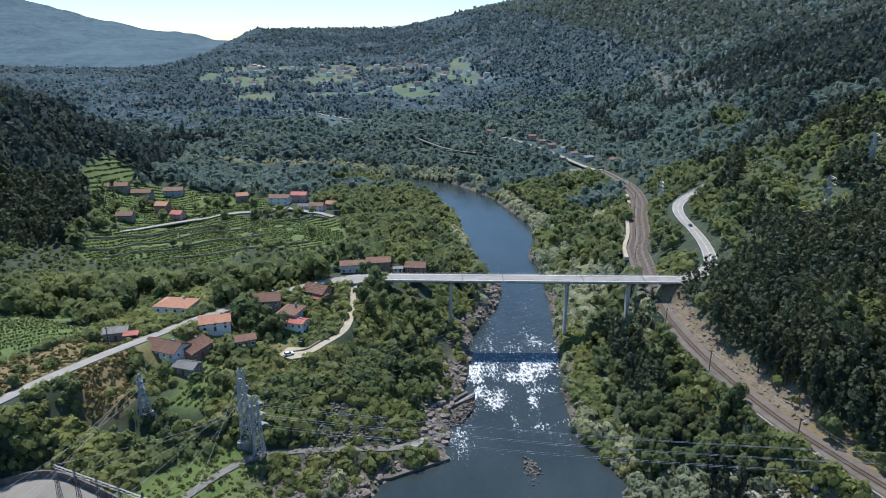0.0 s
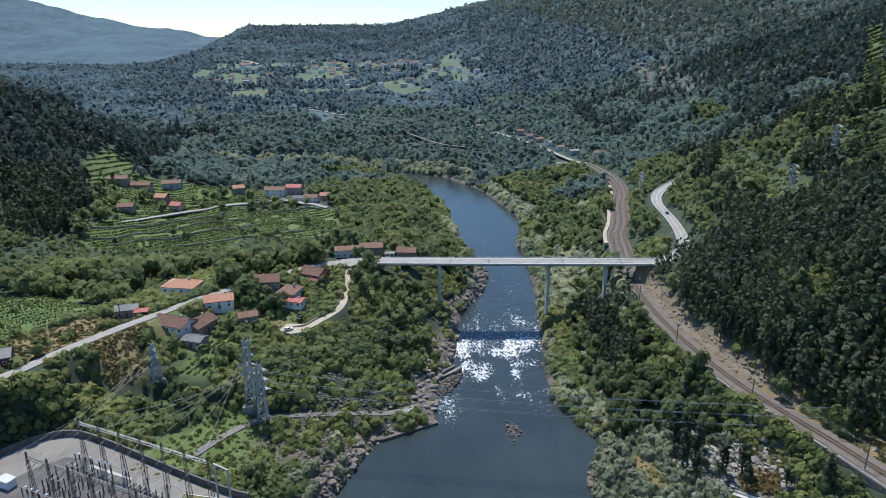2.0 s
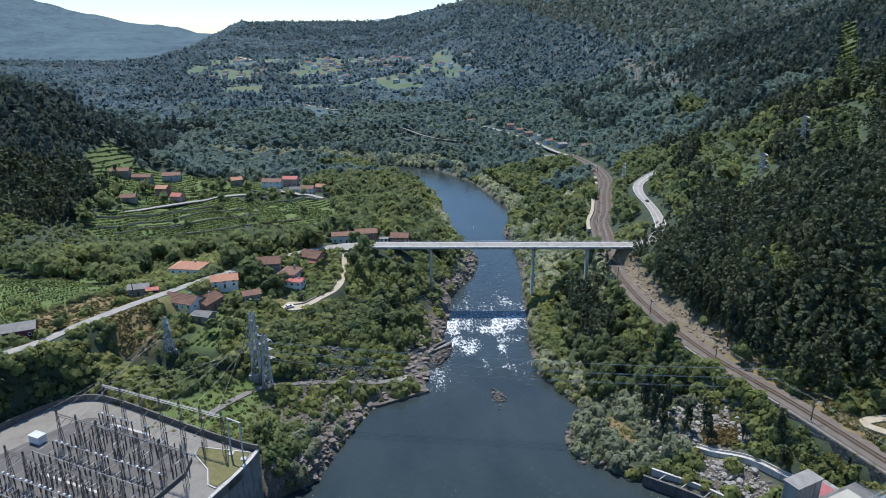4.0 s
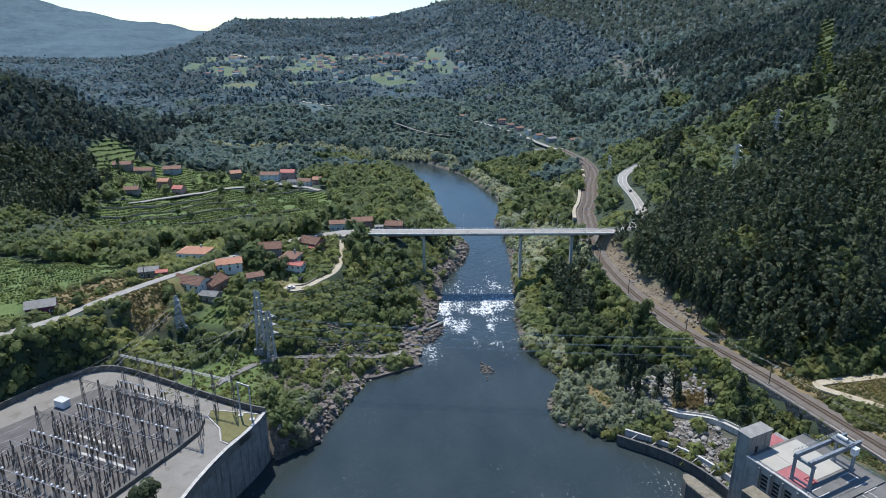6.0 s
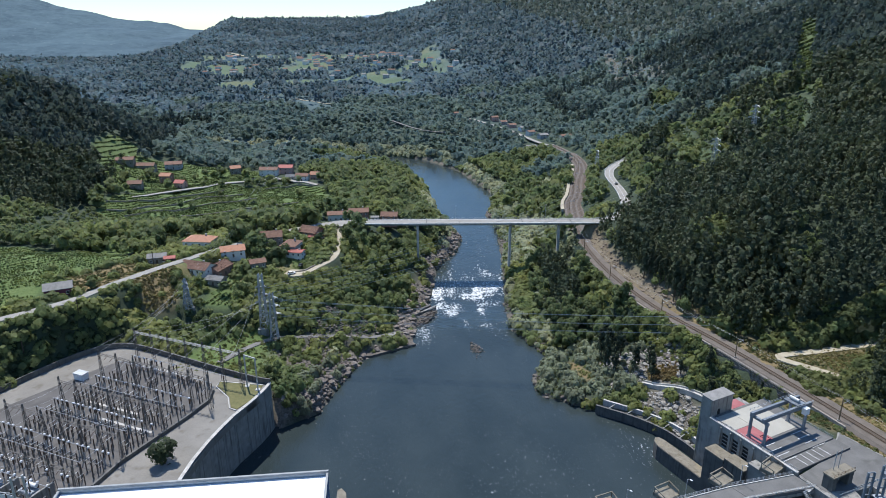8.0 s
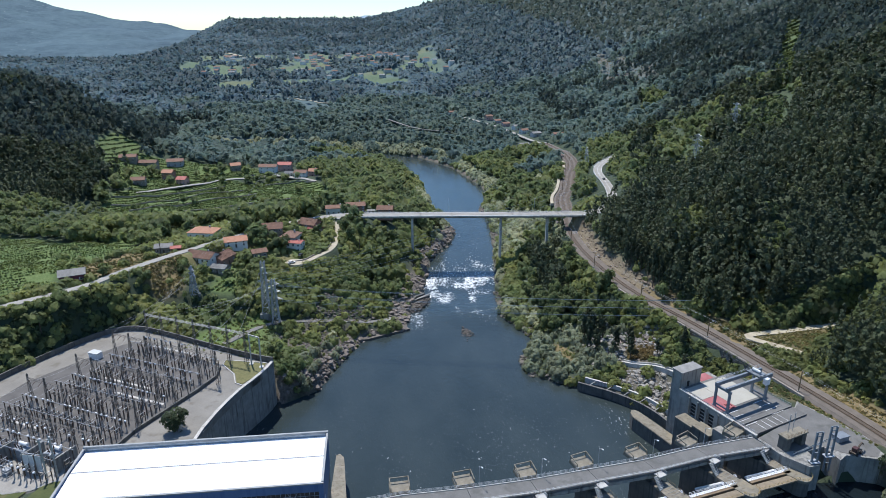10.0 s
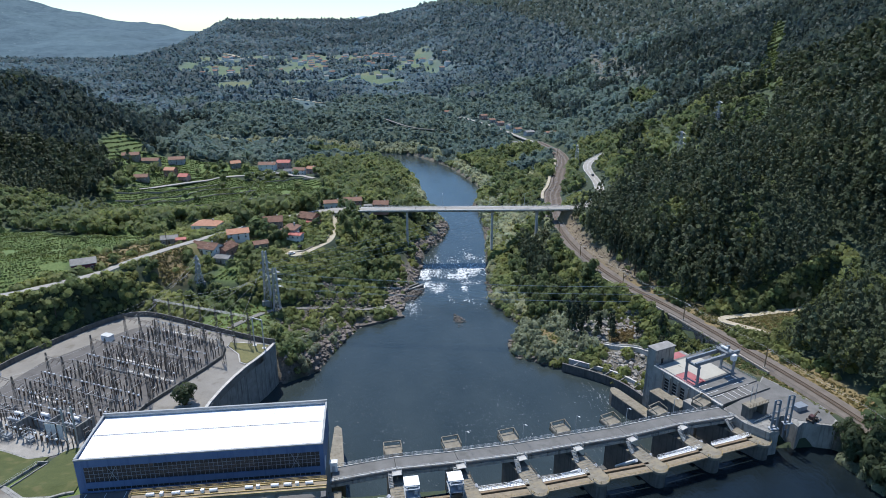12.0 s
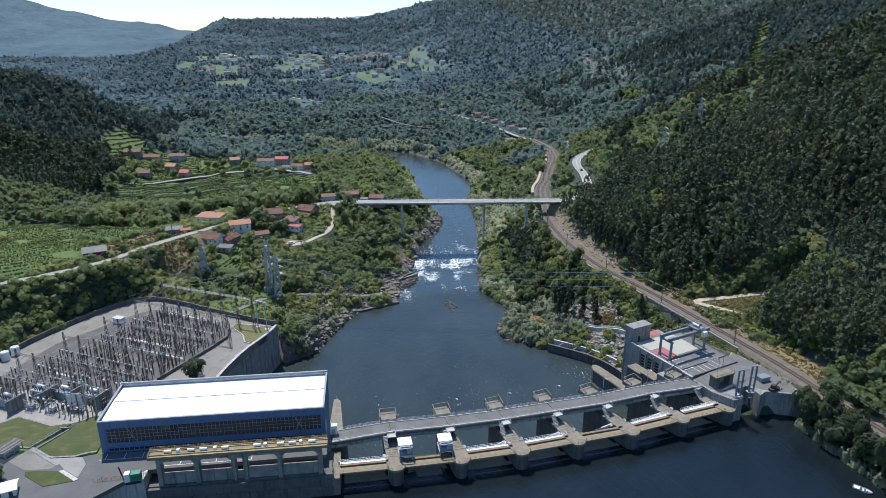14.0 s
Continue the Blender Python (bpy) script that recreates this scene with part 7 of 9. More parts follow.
def sloping_lawn(name, xa, xb, label):
    """A grass bank between forecourt and yard; xa and xb are its two sides, each at the top and at the foot."""
    v, u = np.meshgrid(np.linspace(0, 1, 22), np.linspace(0, 1, 26), indexing="ij")
    x = (xa[0] + (xa[1] - xa[0]) * v) * (1 - u) + (xb[0] + (xb[1] - xb[0]) * v) * u
    y = lawn_front(x) + (lawn_foot(x) - lawn_front(x)) * v
    z = lawn_top(x, y) + 0.06 * (vnoise(x / 2.2, y / 2.2, 66) - 0.5)
    verts = np.stack([x, y, z], -1).reshape(-1, 3).tolist()
    faces = [(r * 26 + c, r * 26 + c + 1, (r + 1) * 26 + c + 1, (r + 1) * 26 + c) for r in range(21) for c in range(25)]
    return structure(link_mesh(name, verts, faces, LAWN, flat=False), label, "lawn")


sloping_lawn("lawn_main", (-154.7, -152.2), (-135.4, -135.4), "olive green mown lawn sloping beside the powerhouse")
sloping_lawn("lawn_west", (-195, -195), (-157.9, -155.4), "olive green mown lawn sloping down to the transformers")
for name, edge, up in (("lawn_kerb_top", lawn_front, 0.1), ("lawn_kerb_foot", lawn_foot, 0.14)):
    xs = np.linspace(-194, -135.5, 60)
    line = [(float(p), float(edge(p)), float(lawn_top(p, edge(p)))) for p in xs]
    structure(swept(name, line, [(-0.35, -0.5), (-0.35, up), (0.35, up), (0.35, -0.5)], CONCRETE), "grey concrete kerb along the lawn", "kerb")
structure(part("lawn_island", prism([(-143.6, -169.3), (-149.5, -168.4), (-153.2, -168.6), (-152.6, -170.4), (-149.0, -173.2), (-145.0, -176.2), (-140.5, -175.6), (-136.8, -174.7)], 26.87, 27.0), LAWN), "small kerbed grass island", "lawn")
structure(part("concrete_apron", prism([(-148.6, -162.6), (-138.9, -163.0), (-136.4, -166.7), (-136.4, -173.2), (-142.0, -168.8), (-144.4, -166.0)], 26.87, 26.93), ASPHALT_PALE), "pale worn concrete apron beside the lawn", "pavement")
structure(part("ramp_strip", prism([(-143.4, -169.4), (-142.0, -169.0), (-135.8, -174.0), (-136.8, -174.8)], 26.94, 27.02), CONCRETE_PALE), "pale concrete crossing strip", "pavement")
structure(part("path_strip", prism([(-157.6, -156.8), (-156.6, -156.2), (-144.4, -165.9), (-145.2, -166.6)], 26.87, 26.95), CONCRETE), "grey concrete path edging", "pavement")
structure(part("gravel_lot", prism([(-157.4, -157.0), (-145.4, -166.5), (-146.5, -168.0), (-154, -167.6), (-161, -162.5)], 26.87, 26.9), YARD_PAVE), "dusty pale gravel beside the path", "pavement")
tr = empty("drain_channel", Matrix.Translation((-155, -150, 20)))


def channel_piece(off, half, up, down):
    """A slab that follows the lawn's fall along the channel."""
    bm = bmesh.new()
    ring = []
    for x, y in ((-156.3, -156.4), (-154.2, -139.5)):
        z = float(lawn_top(x, y)) - 20
        ring.append([bm.verts.new((x + 155 + dx, y + 150, z + dz)) for dx, dz in ((off - half, down), (off + half, down), (off + half, up), (off - half, up))])
    for i in range(4):
        j = (i + 1) % 4
        bm.faces.new((ring[0][i], ring[0][j], ring[1][j], ring[1][i]))
    bm.faces.new(ring[0][::-1])
    bm.faces.new(ring[1])
    bmesh.ops.recalc_face_normals(bm, faces=bm.faces)
    return bm


part("channel_wall", channel_piece(-1.45, 0.18, 0.45, -2.2), CONCRETE, tr)
part("channel_wall", channel_piece(1.45, 0.18, 0.45, -2.2), CONCRETE, tr)
part("channel_floor", channel_piece(0, 1.25, -1.7, -2.2), CONCRETE_DARK, tr)
part("channel_end", box(-0.85, 2.45, 10.5, 10.9, 0.4, 3.1), CONCRETE, tr)
railing("guard_rail", [(-2.75, -6.4, 6.9), (-0.65, 10.5, 2.6)], 1.0, GALV, tr, 2.0, 0.05, 2)
tagged(tr, "open dark concrete channel running down the lawn", "channel")
sh = empty("slatted_shed", frame_of((-162.5, -158, 26.86), (0.42, 0.9)))
for x in (-3, 0, 3):
    for y in (-1.8, 1.8):
        part("post", bars([((x, y, 0), (x, y, 2.6))], 0.3), GALV, sh)
for k in range(14):
    part("roof_slat", box(-3.8 + 0.55 * k, -3.45 + 0.55 * k, -2.3, 2.3, 2.65, 2.8), YARD_STEEL, sh)
part("machinery", box(-2.6, 2.6, -1.2, 1.2, 0, 1.6, 0.1), GREY_STEEL, sh)
tagged(sh, "open grey shed with slatted roof on the forecourt", "shed")
for k in range(10):
    structure(part("bay_line", box(-131.5 + 5.6 * k, -131.35 + 5.6 * k, -165.2, -162.2, 26.87, 26.89), WHITE_PAINT), "white painted parking line", "road marking")
structure(part("bay_line", box(-133, -80, -165.35, -165.2, 26.87, 26.89), WHITE_PAINT), "white painted parking line", "road marking")
for a in ((-113, -86, -168.6, -168.45), (-113, -86, -170.6, -170.45)):
    structure(part("bay_line", box(*a, 26.87, 26.89), WHITE_PAINT), "white painted parking line", "road marking")
for k in range(6):
    structure(part("bay_line", box(-113 + 5.4 * k, -112.85 + 5.4 * k, -170.6, -168.45, 26.89, 26.9), WHITE_PAINT), "white painted parking line", "road marking")
fe = empty("yellow_fence", frame_of((-131, -175.8, 26.86), (1, 0.05)))
for k in range(6):
    railing("fence_panel", [(2.6 * k, 0, 0), (2.6 * k + 2.5, 0, 0)], 1.3, YELLOW_STEEL, fe, 0.6, 0.07, 2)
tagged(fe, "faded yellow site fence on the intake deck", "fence")
structure(part("upstream_quay", prism([(-134, -177.2), (-116.5, -176.4), (-116.5, -170), (-134, -171.5)], 8, 26.84), CONCRETE_PALE), "pale concrete quay above the reservoir", "quay")
mc = empty("work_machine", frame_of((-119.6, -177.4, 26.84), (1, 0.15)))
part("body", box(0.2, 3.0, -1.1, 1.1, 0.8, 3.4, 0.12), GREEN_PAINT, mc, "green machine housing")
part("cab", box(-1.6, 0.0, -1.0, 1.0, 0.8, 3.6, 0.12), WHITE_PAINT, mc, "white cab")
part("jib", bars([((-1.8, 0, 1.0), (-2.6, -0.4, 6.2))], 0.4), RUBBER, mc)
part("track", box(-1.4, 2.8, -1.2, -0.7, 0, 0.8, 0.15), RUBBER, mc)
part("track", box(-1.4, 2.8, 0.7, 1.2, 0, 0.8, 0.15), RUBBER, mc)
tagged(mc, "green and white crane machine parked on the quay", "machine")
put_house(-154, -178, 20, 5.5, 4.5, 2.6, "gable", 0.8, PLASTER, WHITE_PAINT, "low white building beside the forecourt", z=26.4, cols=2, storeys=1, chimney=False)


# ---- pylons and lines ----
def pylon(x, y, z, h, w, arms, turn, label, mat=GALV, thick=1.0, taper=0.86):
    ob = empty("transmission_pylon", Matrix.Translation((x, y, z)) @ pose(0, 0, 0, 0, 0, turn))
    bm = bmesh.new()
    n = max(6, int(h / 3))
    for k in range(n):
        z0, z1 = h * k / n, h * (k + 1) / n
        a, b = w * (1 - taper * (k / n) ** 0.8), w * (1 - taper * ((k + 1) / n) ** 0.8)
        c0 = [(sx * a, sy * a, z0) for sx, sy in ((-1, -1), (1, -1), (1, 1), (-1, 1))]
        c1 = [(sx * b, sy * b, z1) for sx, sy in ((-1, -1), (1, -1), (1, 1), (-1, 1))]
        for i in range(4):
            add_bar(bm, c0[i], c1[i], 0.36 * thick, 4)
            add_bar(bm, c0[i], c1[(i + 1) % 4], 0.21 * thick, 3)
            add_bar(bm, c0[(i + 1) % 4], c1[i], 0.21 * thick, 3)
            add_bar(bm, c0[i], c0[(i + 1) % 4], 0.2 * thick, 3)
    part("lattice_body", bm, mat, ob)
    ends = []
    for za, la in arms:
        for s in (-1, 1):
            bm = bmesh.new()
            tip = (0, s * la, za)
            for q in ((-0.5, s * 0.5, za + 0.9), (0.5, s * 0.5, za + 0.9), (-0.5, s * 0.5, za - 0.5), (0.5, s * 0.5, za - 0.5)):
                add_bar(bm, q, tip, 0.24 * thick, 3)
            for t in (0.35, 0.65):
                add_bar(bm, (-0.5 * (1 - t), s * (0.5 + (la - 0.5) * t), za + 0.9 * (1 - t)), (0.5 * (1 - t), s * (0.5 + (la - 0.5) * t), za - 0.5 * (1 - t)), 0.12, 3)
            ends.append(ob.matrix_basis @ Vector((0, s * la, za - 0.8)))
            part("cross_arm", bm, mat, ob)
        for s in (-1, 1):
            part("insulator_string", bars([((0, s * la, za), (0, s * la, za - 0.9))], 0.22, 6), PORCELAIN_PALE, ob)
    for sx in (-1, 1):
        for sy in (-1, 1):
            part("footing", box(sx * w - 0.6, sx * w + 0.6, sy * w - 0.6, sy * w + 0.6, -1.5, 0.3, 0.05), CONCRETE, ob)
    tagged(ob, label, "pylon", "transmission pylons")
    return ends


block = part("pylon_plinth", box(-106.2, -101.0, -1.0, 3.8, 8, 17.0, 0.15), CONCRETE, None)
structure(block, "grey concrete plinth under the pylon", "plinth")
ends1 = pylon(-103.2, 2.0, 17.0, 27.5, 1.75, ((13, 3.4), (17, 3.0), (21, 2.4)), 85, "tall galvanised lattice pylon above the river track", GALV, 1.1, 0.5)
ends2 = pylon(-98.0, -3.2, float(height(-98.0, -3.2)), 24.0, 1.8, ((13.5, 4.0), (17.5, 3.6), (21.5, 3.0)), 85, "galvanised lattice pylon with wide cross-arms", GALV, 1.0, 0.6)
ends3 = pylon(-138.6, 5.3, float(height(-138.6, 5.3)), 15.0, 1.8, ((10.5, 3.6), (13.0, 3.0)), 40, "small grey lattice pylon among the shrubs", GREY_STEEL)
for (x, y, h, t) in ((177, 114, 26, 20), (219, 143, 28, 20), (363, 491, 20, 0), (150, 262, 20, 0), (-40, 1500, 36, 0)):
    pylon(x, y, float(height(x, y)), h, 2.6, ((h * 0.68, 4.6), (h * 0.82, 4.0), (h * 0.95, 3.2)), t, "grey lattice pylon on the wooded hillside", GALV, 0.62)
for e in ends2:
    cable("power_line", [e, (e.x + 362, e.y - 72, e.z + 11)], 7, 0.06, "thin power line across the river", None, LINE)
for n, e in enumerate(ends1):
    cable("power_line", [e, (-149.6 + 9 * n, -33.9 - 4.7 * n, 34.5)], 1.5, 0.035, "thin power line to the switchyard")
    cable("power_line", [e, (e.x + 300, e.y + 150 + 10 * n, e.z + 26)], 9, 0.055, "thin power line across the river", None, LINE)
for n, e in enumerate(ends3):
    cable("power_line", [e, (-160 + 4 * n, -50 - 2 * n, 35)], 1.5, 0.03, "thin power line to the switchyard")
    cable("power_line", [e, (e.x + 20, e.y + 260, 70)], 6, 0.03, "thin power line over the village")
for x, y in ((-181.5, -16), (-167, 40), (-122, 86), (-196, -36), (-60.5, 77)):
    p = empty("utility_pole", Matrix.Translation((x + 4.2, y - 2, float(height(x + 4.2, y - 2)))))
    part("pole", bars([((0, 0, -0.5), (0, 0, 8.5))], 0.3, 7), WOOD_DARK, p)
    part("cross_arm", bars([((-0.7, 0, 8.0), (0.7, 0, 8.0))], 0.14), WOOD_DARK, p)
    tagged(p, "dark wooden utility pole beside the road", "utility pole", "utility poles")


# ---- river edge ----
structure(part("slip_slab", prism([(-58.5, -3.5), (-55.5, -0.5), (-44, 4.2), (-31, 8.8), (-29.6, 7.2), (-42, 1.8), (-52, -2.8)], -2, 1.1, 0.12), ROCK), "worn grey stone slab at the water's edge", "slab")
structure(part("slipway", prism([(-46, 10.5), (-43.5, 8.8), (-34.5, 22.5), (-37.5, 24)], -2, [4.6, 4.6, 2.2, 2.2], 0.1), CONCRETE), "pale concrete slipway on the bank", "slipway")
for xa, ya, xb, yb in ((-41.4, 32.1, -18, 54.4), (-30.1, 39.3, -15.4, 51)):
    w = swept("mill_race_wall", np.array([(xa, ya, 1.6), ((xa + xb) / 2, (ya + yb) / 2, 1.3), (xb, yb, 0.9)], float), [(-0.3, -4), (-0.3, 0.6), (0.3, 0.6), (0.3, -4)], CONCRETE_DARK, None, True)
    structure(w, "dark stone mill race wall in the rapids", "wall")
rk = np.random.RandomState(9)
bm0 = bmesh.new()
bmesh.ops.create_icosphere(bm0, subdivisions=1, radius=1)
ICO = np.array([v.co[:] for v in bm0.verts])
ICO_F = np.array([[v.index for v in f.verts] for f in bm0.faces])
bm0.free()


def rocks(name, spots, sizes, mat, label):
    n = len(spots)
    v = ICO[None] * (1 + rk.uniform(-0.28, 0.28, (n, len(ICO), 1))) * rk.uniform(0.6, 1.25, (n, 1, 3)) * np.array(sizes)[:, None, None]
    v[..., 2] *= 0.7
    a = rk.uniform(0, 6.28, n)
    c, s = np.cos(a)[:, None], np.sin(a)[:, None]
    x, y = v[..., 0] * c - v[..., 1] * s, v[..., 0] * s + v[..., 1] * c
    v = np.stack([x, y, v[..., 2]], -1) + np.array(spots)[:, None, :]
    f = (ICO_F[None] + (np.arange(n) * len(ICO))[:, None, None]).reshape(-1, 3)
    me = bpy.data.meshes.new(name)
    me.from_pydata(v.reshape(-1, 3).tolist(), [], f.tolist())
    me.materials.append(mat)
    ob = new(name, me)
    return tagged(ob, label, "rocks", kind="stuff")


def scatter(x0, x1, y0, y1, n, test, s0, s1):
    x, y = rk.uniform(x0, x1, n), rk.uniform(y0, y1, n)
    ok = test(x, y)
    x, y = x[ok], y[ok]
    s = s0 + (s1 - s0) * rk.uniform(0, 1, len(x)) ** 2.5
    z = height(x, y)
    return list(zip(x, y, z + 0.15 * s)), s


for p, q, wide, top, mat in (((-39.5, 34.2), (-18.0, 54.4), 1.5, 2.0, CONCRETE_DARK), ((-30.5, 38.9), (-15.0, 53.5), 1.3, 1.7, CONCRETE), ((-45.6, 16.6), (-38.6, 28.2), 3.6, 2.6, CONCRETE_PALE)):
    gr = empty("groyne_wall" if top < 2.5 else "boat_ramp", frame_of((p[0], p[1], 0), (q[0] - p[0], q[1] - p[1])))
    long = math.hypot(q[0] - p[0], q[1] - p[1])
    count = int(long / 3.4)
    for k in range(count):
        w = long / count
        part("slab", box(w * k, w * k + w - 0.12, -wide / 2, wide / 2, -3.0, top - 0.08 * (k % 3), 0.08), mat, gr)
    tagged(gr, "old dark concrete groyne wall reaching into the rapids" if top < 2.5 else "pale sloping concrete slab ramp on the rocky shore", "groyne" if top < 2.5 else "ramp")


def near_left(x, y):
    d = np.interp(y, *SHORE_L) - x
    return (d > -2.5) & (d < 3 + 11 * vnoise(x / 12, y / 12, 51))


def near_right(x, y):
    d = x - np.interp(y, *SHORE_R)
    return (d > -2) & (d < 4 + 4 * vnoise(x / 12, y / 12, 52))


sp, sz = scatter(-105, 20, -58, 230, 16000, near_left, 0.3, 1.9)
rocks("shore_rocks", sp, sz, ROCK_GREY, "tumbled grey-brown boulders along the left shore")
sp, sz = scatter(10, 75, -60, 300, 9000, near_right, 0.3, 1.2)
rocks("shore_stones", sp, sz, ROCK, "grey boulders and stones along the right shore")
sp, sz = scatter(-98, -42, -55, 34, 5200, lambda x, y: ((np.hypot((x + 72) * 0.85, y + 20) < 32) & (vnoise(x / 10, y / 10, 53) > 0.4)) | (np.hypot((x + 66) * 0.6, y - 17) < 11), 0.25, 1.15)
rocks("boulder_field", sp, sz, ROCK, "field of grey boulders below the pylon")
sp, sz = scatter(48, 88, -98, -12, 3600, lambda x, y: ((np.hypot((x - 70) * 0.9, (y + 46) * 0.6) < 17) & (vnoise(x / 9, y / 9, 54) > 0.5)) | (poly_dist(x, y, RUBBLE) < -0.5), 0.3, 1.3)
rocks("pale_rubble", sp, sz, ROCK_PALE, "pale grey broken granite rubble on the bank")
ROCK_BROWN = surface("brown_cutting_rock", (0.11, 0.085, 0.06), (0.23, 0.18, 0.135), 0.3, 0.9, fine=1.5)
sp, sz = scatter(78, 112, -30, 96, 2000, lambda x, y: (np.abs(x - np.interp(y, [p[1] for p in RAIL], [p[0] for p in RAIL]) - 8.5) < 3.0), 0.3, 1.2)
rocks("cutting_rocks", sp, sz, ROCK_BROWN, "rough rock face of the railway cutting")
spit = [(-29, 30), (-23, 31), (-14, 48.5), (-21, 50)]
sp, sz = scatter(-30, -13, 29, 51, 900, lambda x, y: poly_dist(x, y, spit) < 0, 0.3, 1.0)
rocks("spit_rocks", [(x, y, max(z, rk.uniform(-0.6, 0.9))) for x, y, z in sp], sz, ROCK, "brown boulder spit beside the mill race")
sp, sz = scatter(67, 83, -56, -34, 90, lambda x, y: poly_dist(x, y, [(69, -36), (79, -34), (82, -50), (74, -50), (68, -52)]) < 0, 0.6, 1.8)
rocks("granite_outcrop", sp, sz, ROCK_GREY, "pale granite outcrop on the bank")
isl = [(rk.normal(0, 1.3), rk.normal(-0.5, 2.8), rk.uniform(-0.3, 0.5)) for _ in range(110)] + [(rk.normal(-2, 4), rk.normal(16, 5), -0.3) for _ in range(10)]
rocks("islet_rocks", isl, rk.uniform(0.2, 0.7, len(isl)), ROCK, "small brown rocky islet in the river")


# ---- vehicles and boat ----
def car(x, y, z, turn, paint, label):
    ob = empty("car", Matrix.Translation((x, y, z)) @ pose(0, 0, 0, 0, 0, turn))
    bm = bmesh.new()
    prof = [(-2.1, 0.35), (-2.1, 0.95), (-1.9, 1.0), (2.0, 0.9), (2.15, 0.7), (2.15, 0.35)]
    a = [bm.verts.new((p, -0.85, q)) for p, q in prof]
    b = [bm.verts.new((p, 0.85, q)) for p, q in prof]
    for i in range(6):
        j = (i + 1) % 6
        bm.faces.new((a[i], a[j], b[j], b[i]))
    bm.faces.new(a[::-1])
    bm.faces.new(b)
    part("body", bm, paint, ob)
    bm = bmesh.new()
    prof = [(-1.8, 1.0), (-1.4, 1.45), (0.3, 1.48), (1.1, 0.96)]
    a = [bm.verts.new((p, -0.75, q)) for p, q in prof]
    b = [bm.verts.new((p, 0.75, q)) for p, q in prof]
    for i in range(4):
        j = (i + 1) % 4
        bm.faces.new((a[i], a[j], b[j], b[i]))
    bm.faces.new(a[::-1])
    bm.faces.new(b)
    part("cabin_glass", bm, DARK_GLASS, ob)
    part("roof", box(-1.38, 0.28, -0.72, 0.72, 1.485, 1.53), paint, ob)
    for wx in (-1.3, 1.35):
        for wy in (-0.8, 0.8):
            part("wheel", bars([((wx, wy - 0.12, 0.33), (wx, wy + 0.12, 0.33))], 0.56, 10), RUBBER, ob)
    return tagged(ob, label, "car", "parked cars")


car(-94.5, 45.6, 27.3, 30, CAR_WHITE, "pale parked car in the house yard")
car(-90.5, 57.5, 27.6, 70, CAR_DARK, "dark parked car beside the house")
for k, (x, y) in enumerate(((-150, 352), (-144, 352), (-166, 348), (-172, 341))):
    car(x, y, float(height(x, y)) + 0.9, 20, CAR_WHITE if k % 2 else CAR_DARK, ("pale" if k % 2 else "dark") + " parked car on the far village road")
car(139.5, 186, 39.0, 80, CAR_DARK, "dark car on the hillside road")
bt = empty("motor_boat", Matrix.Translation((105.4, -195.2, 16.0)) @ pose(0, 0, 0, 0, 0, -50))
bm = bmesh.new()
lo = [bm.verts.new(p) for p in ((-2.4, -0.6, -0.2), (1.4, -0.6, -0.2), (2.6, 0, 0.1), (1.4, 0.6, -0.2), (-2.4, 0.6, -0.2))]
hi = [bm.verts.new(p) for p in ((-2.5, -0.95, 0.6), (1.5, -0.95, 0.65), (3.0, 0, 0.8), (1.5, 0.95, 0.65), (-2.5, 0.95, 0.6))]
for i in range(5):
    j = (i + 1) % 5
    bm.faces.new((lo[i], lo[j], hi[j], hi[i]))
bm.faces.new(lo[::-1])
part("hull", bm, CAR_WHITE, bt, "white boat hull")
part("deck", box(-2.3, 1.4, -0.8, 0.8, 0.25, 0.35), CAR_WHITE, bt)
part("seat", box(-0.6, 0.0, -0.7, 0.7, 0.36, 0.7, 0.04), WOOD_DARK, bt)
part("console", box(0.5, 1.1, -0.35, 0.35, 0.36, 1.2, 0.05), GREY_STEEL, bt)
part("outboard_motor", box(-2.9, -2.5, -0.2, 0.2, 0.0, 1.1, 0.06), RUBBER, bt)
tagged(bt, "small white motor boat on the reservoir", "boat")
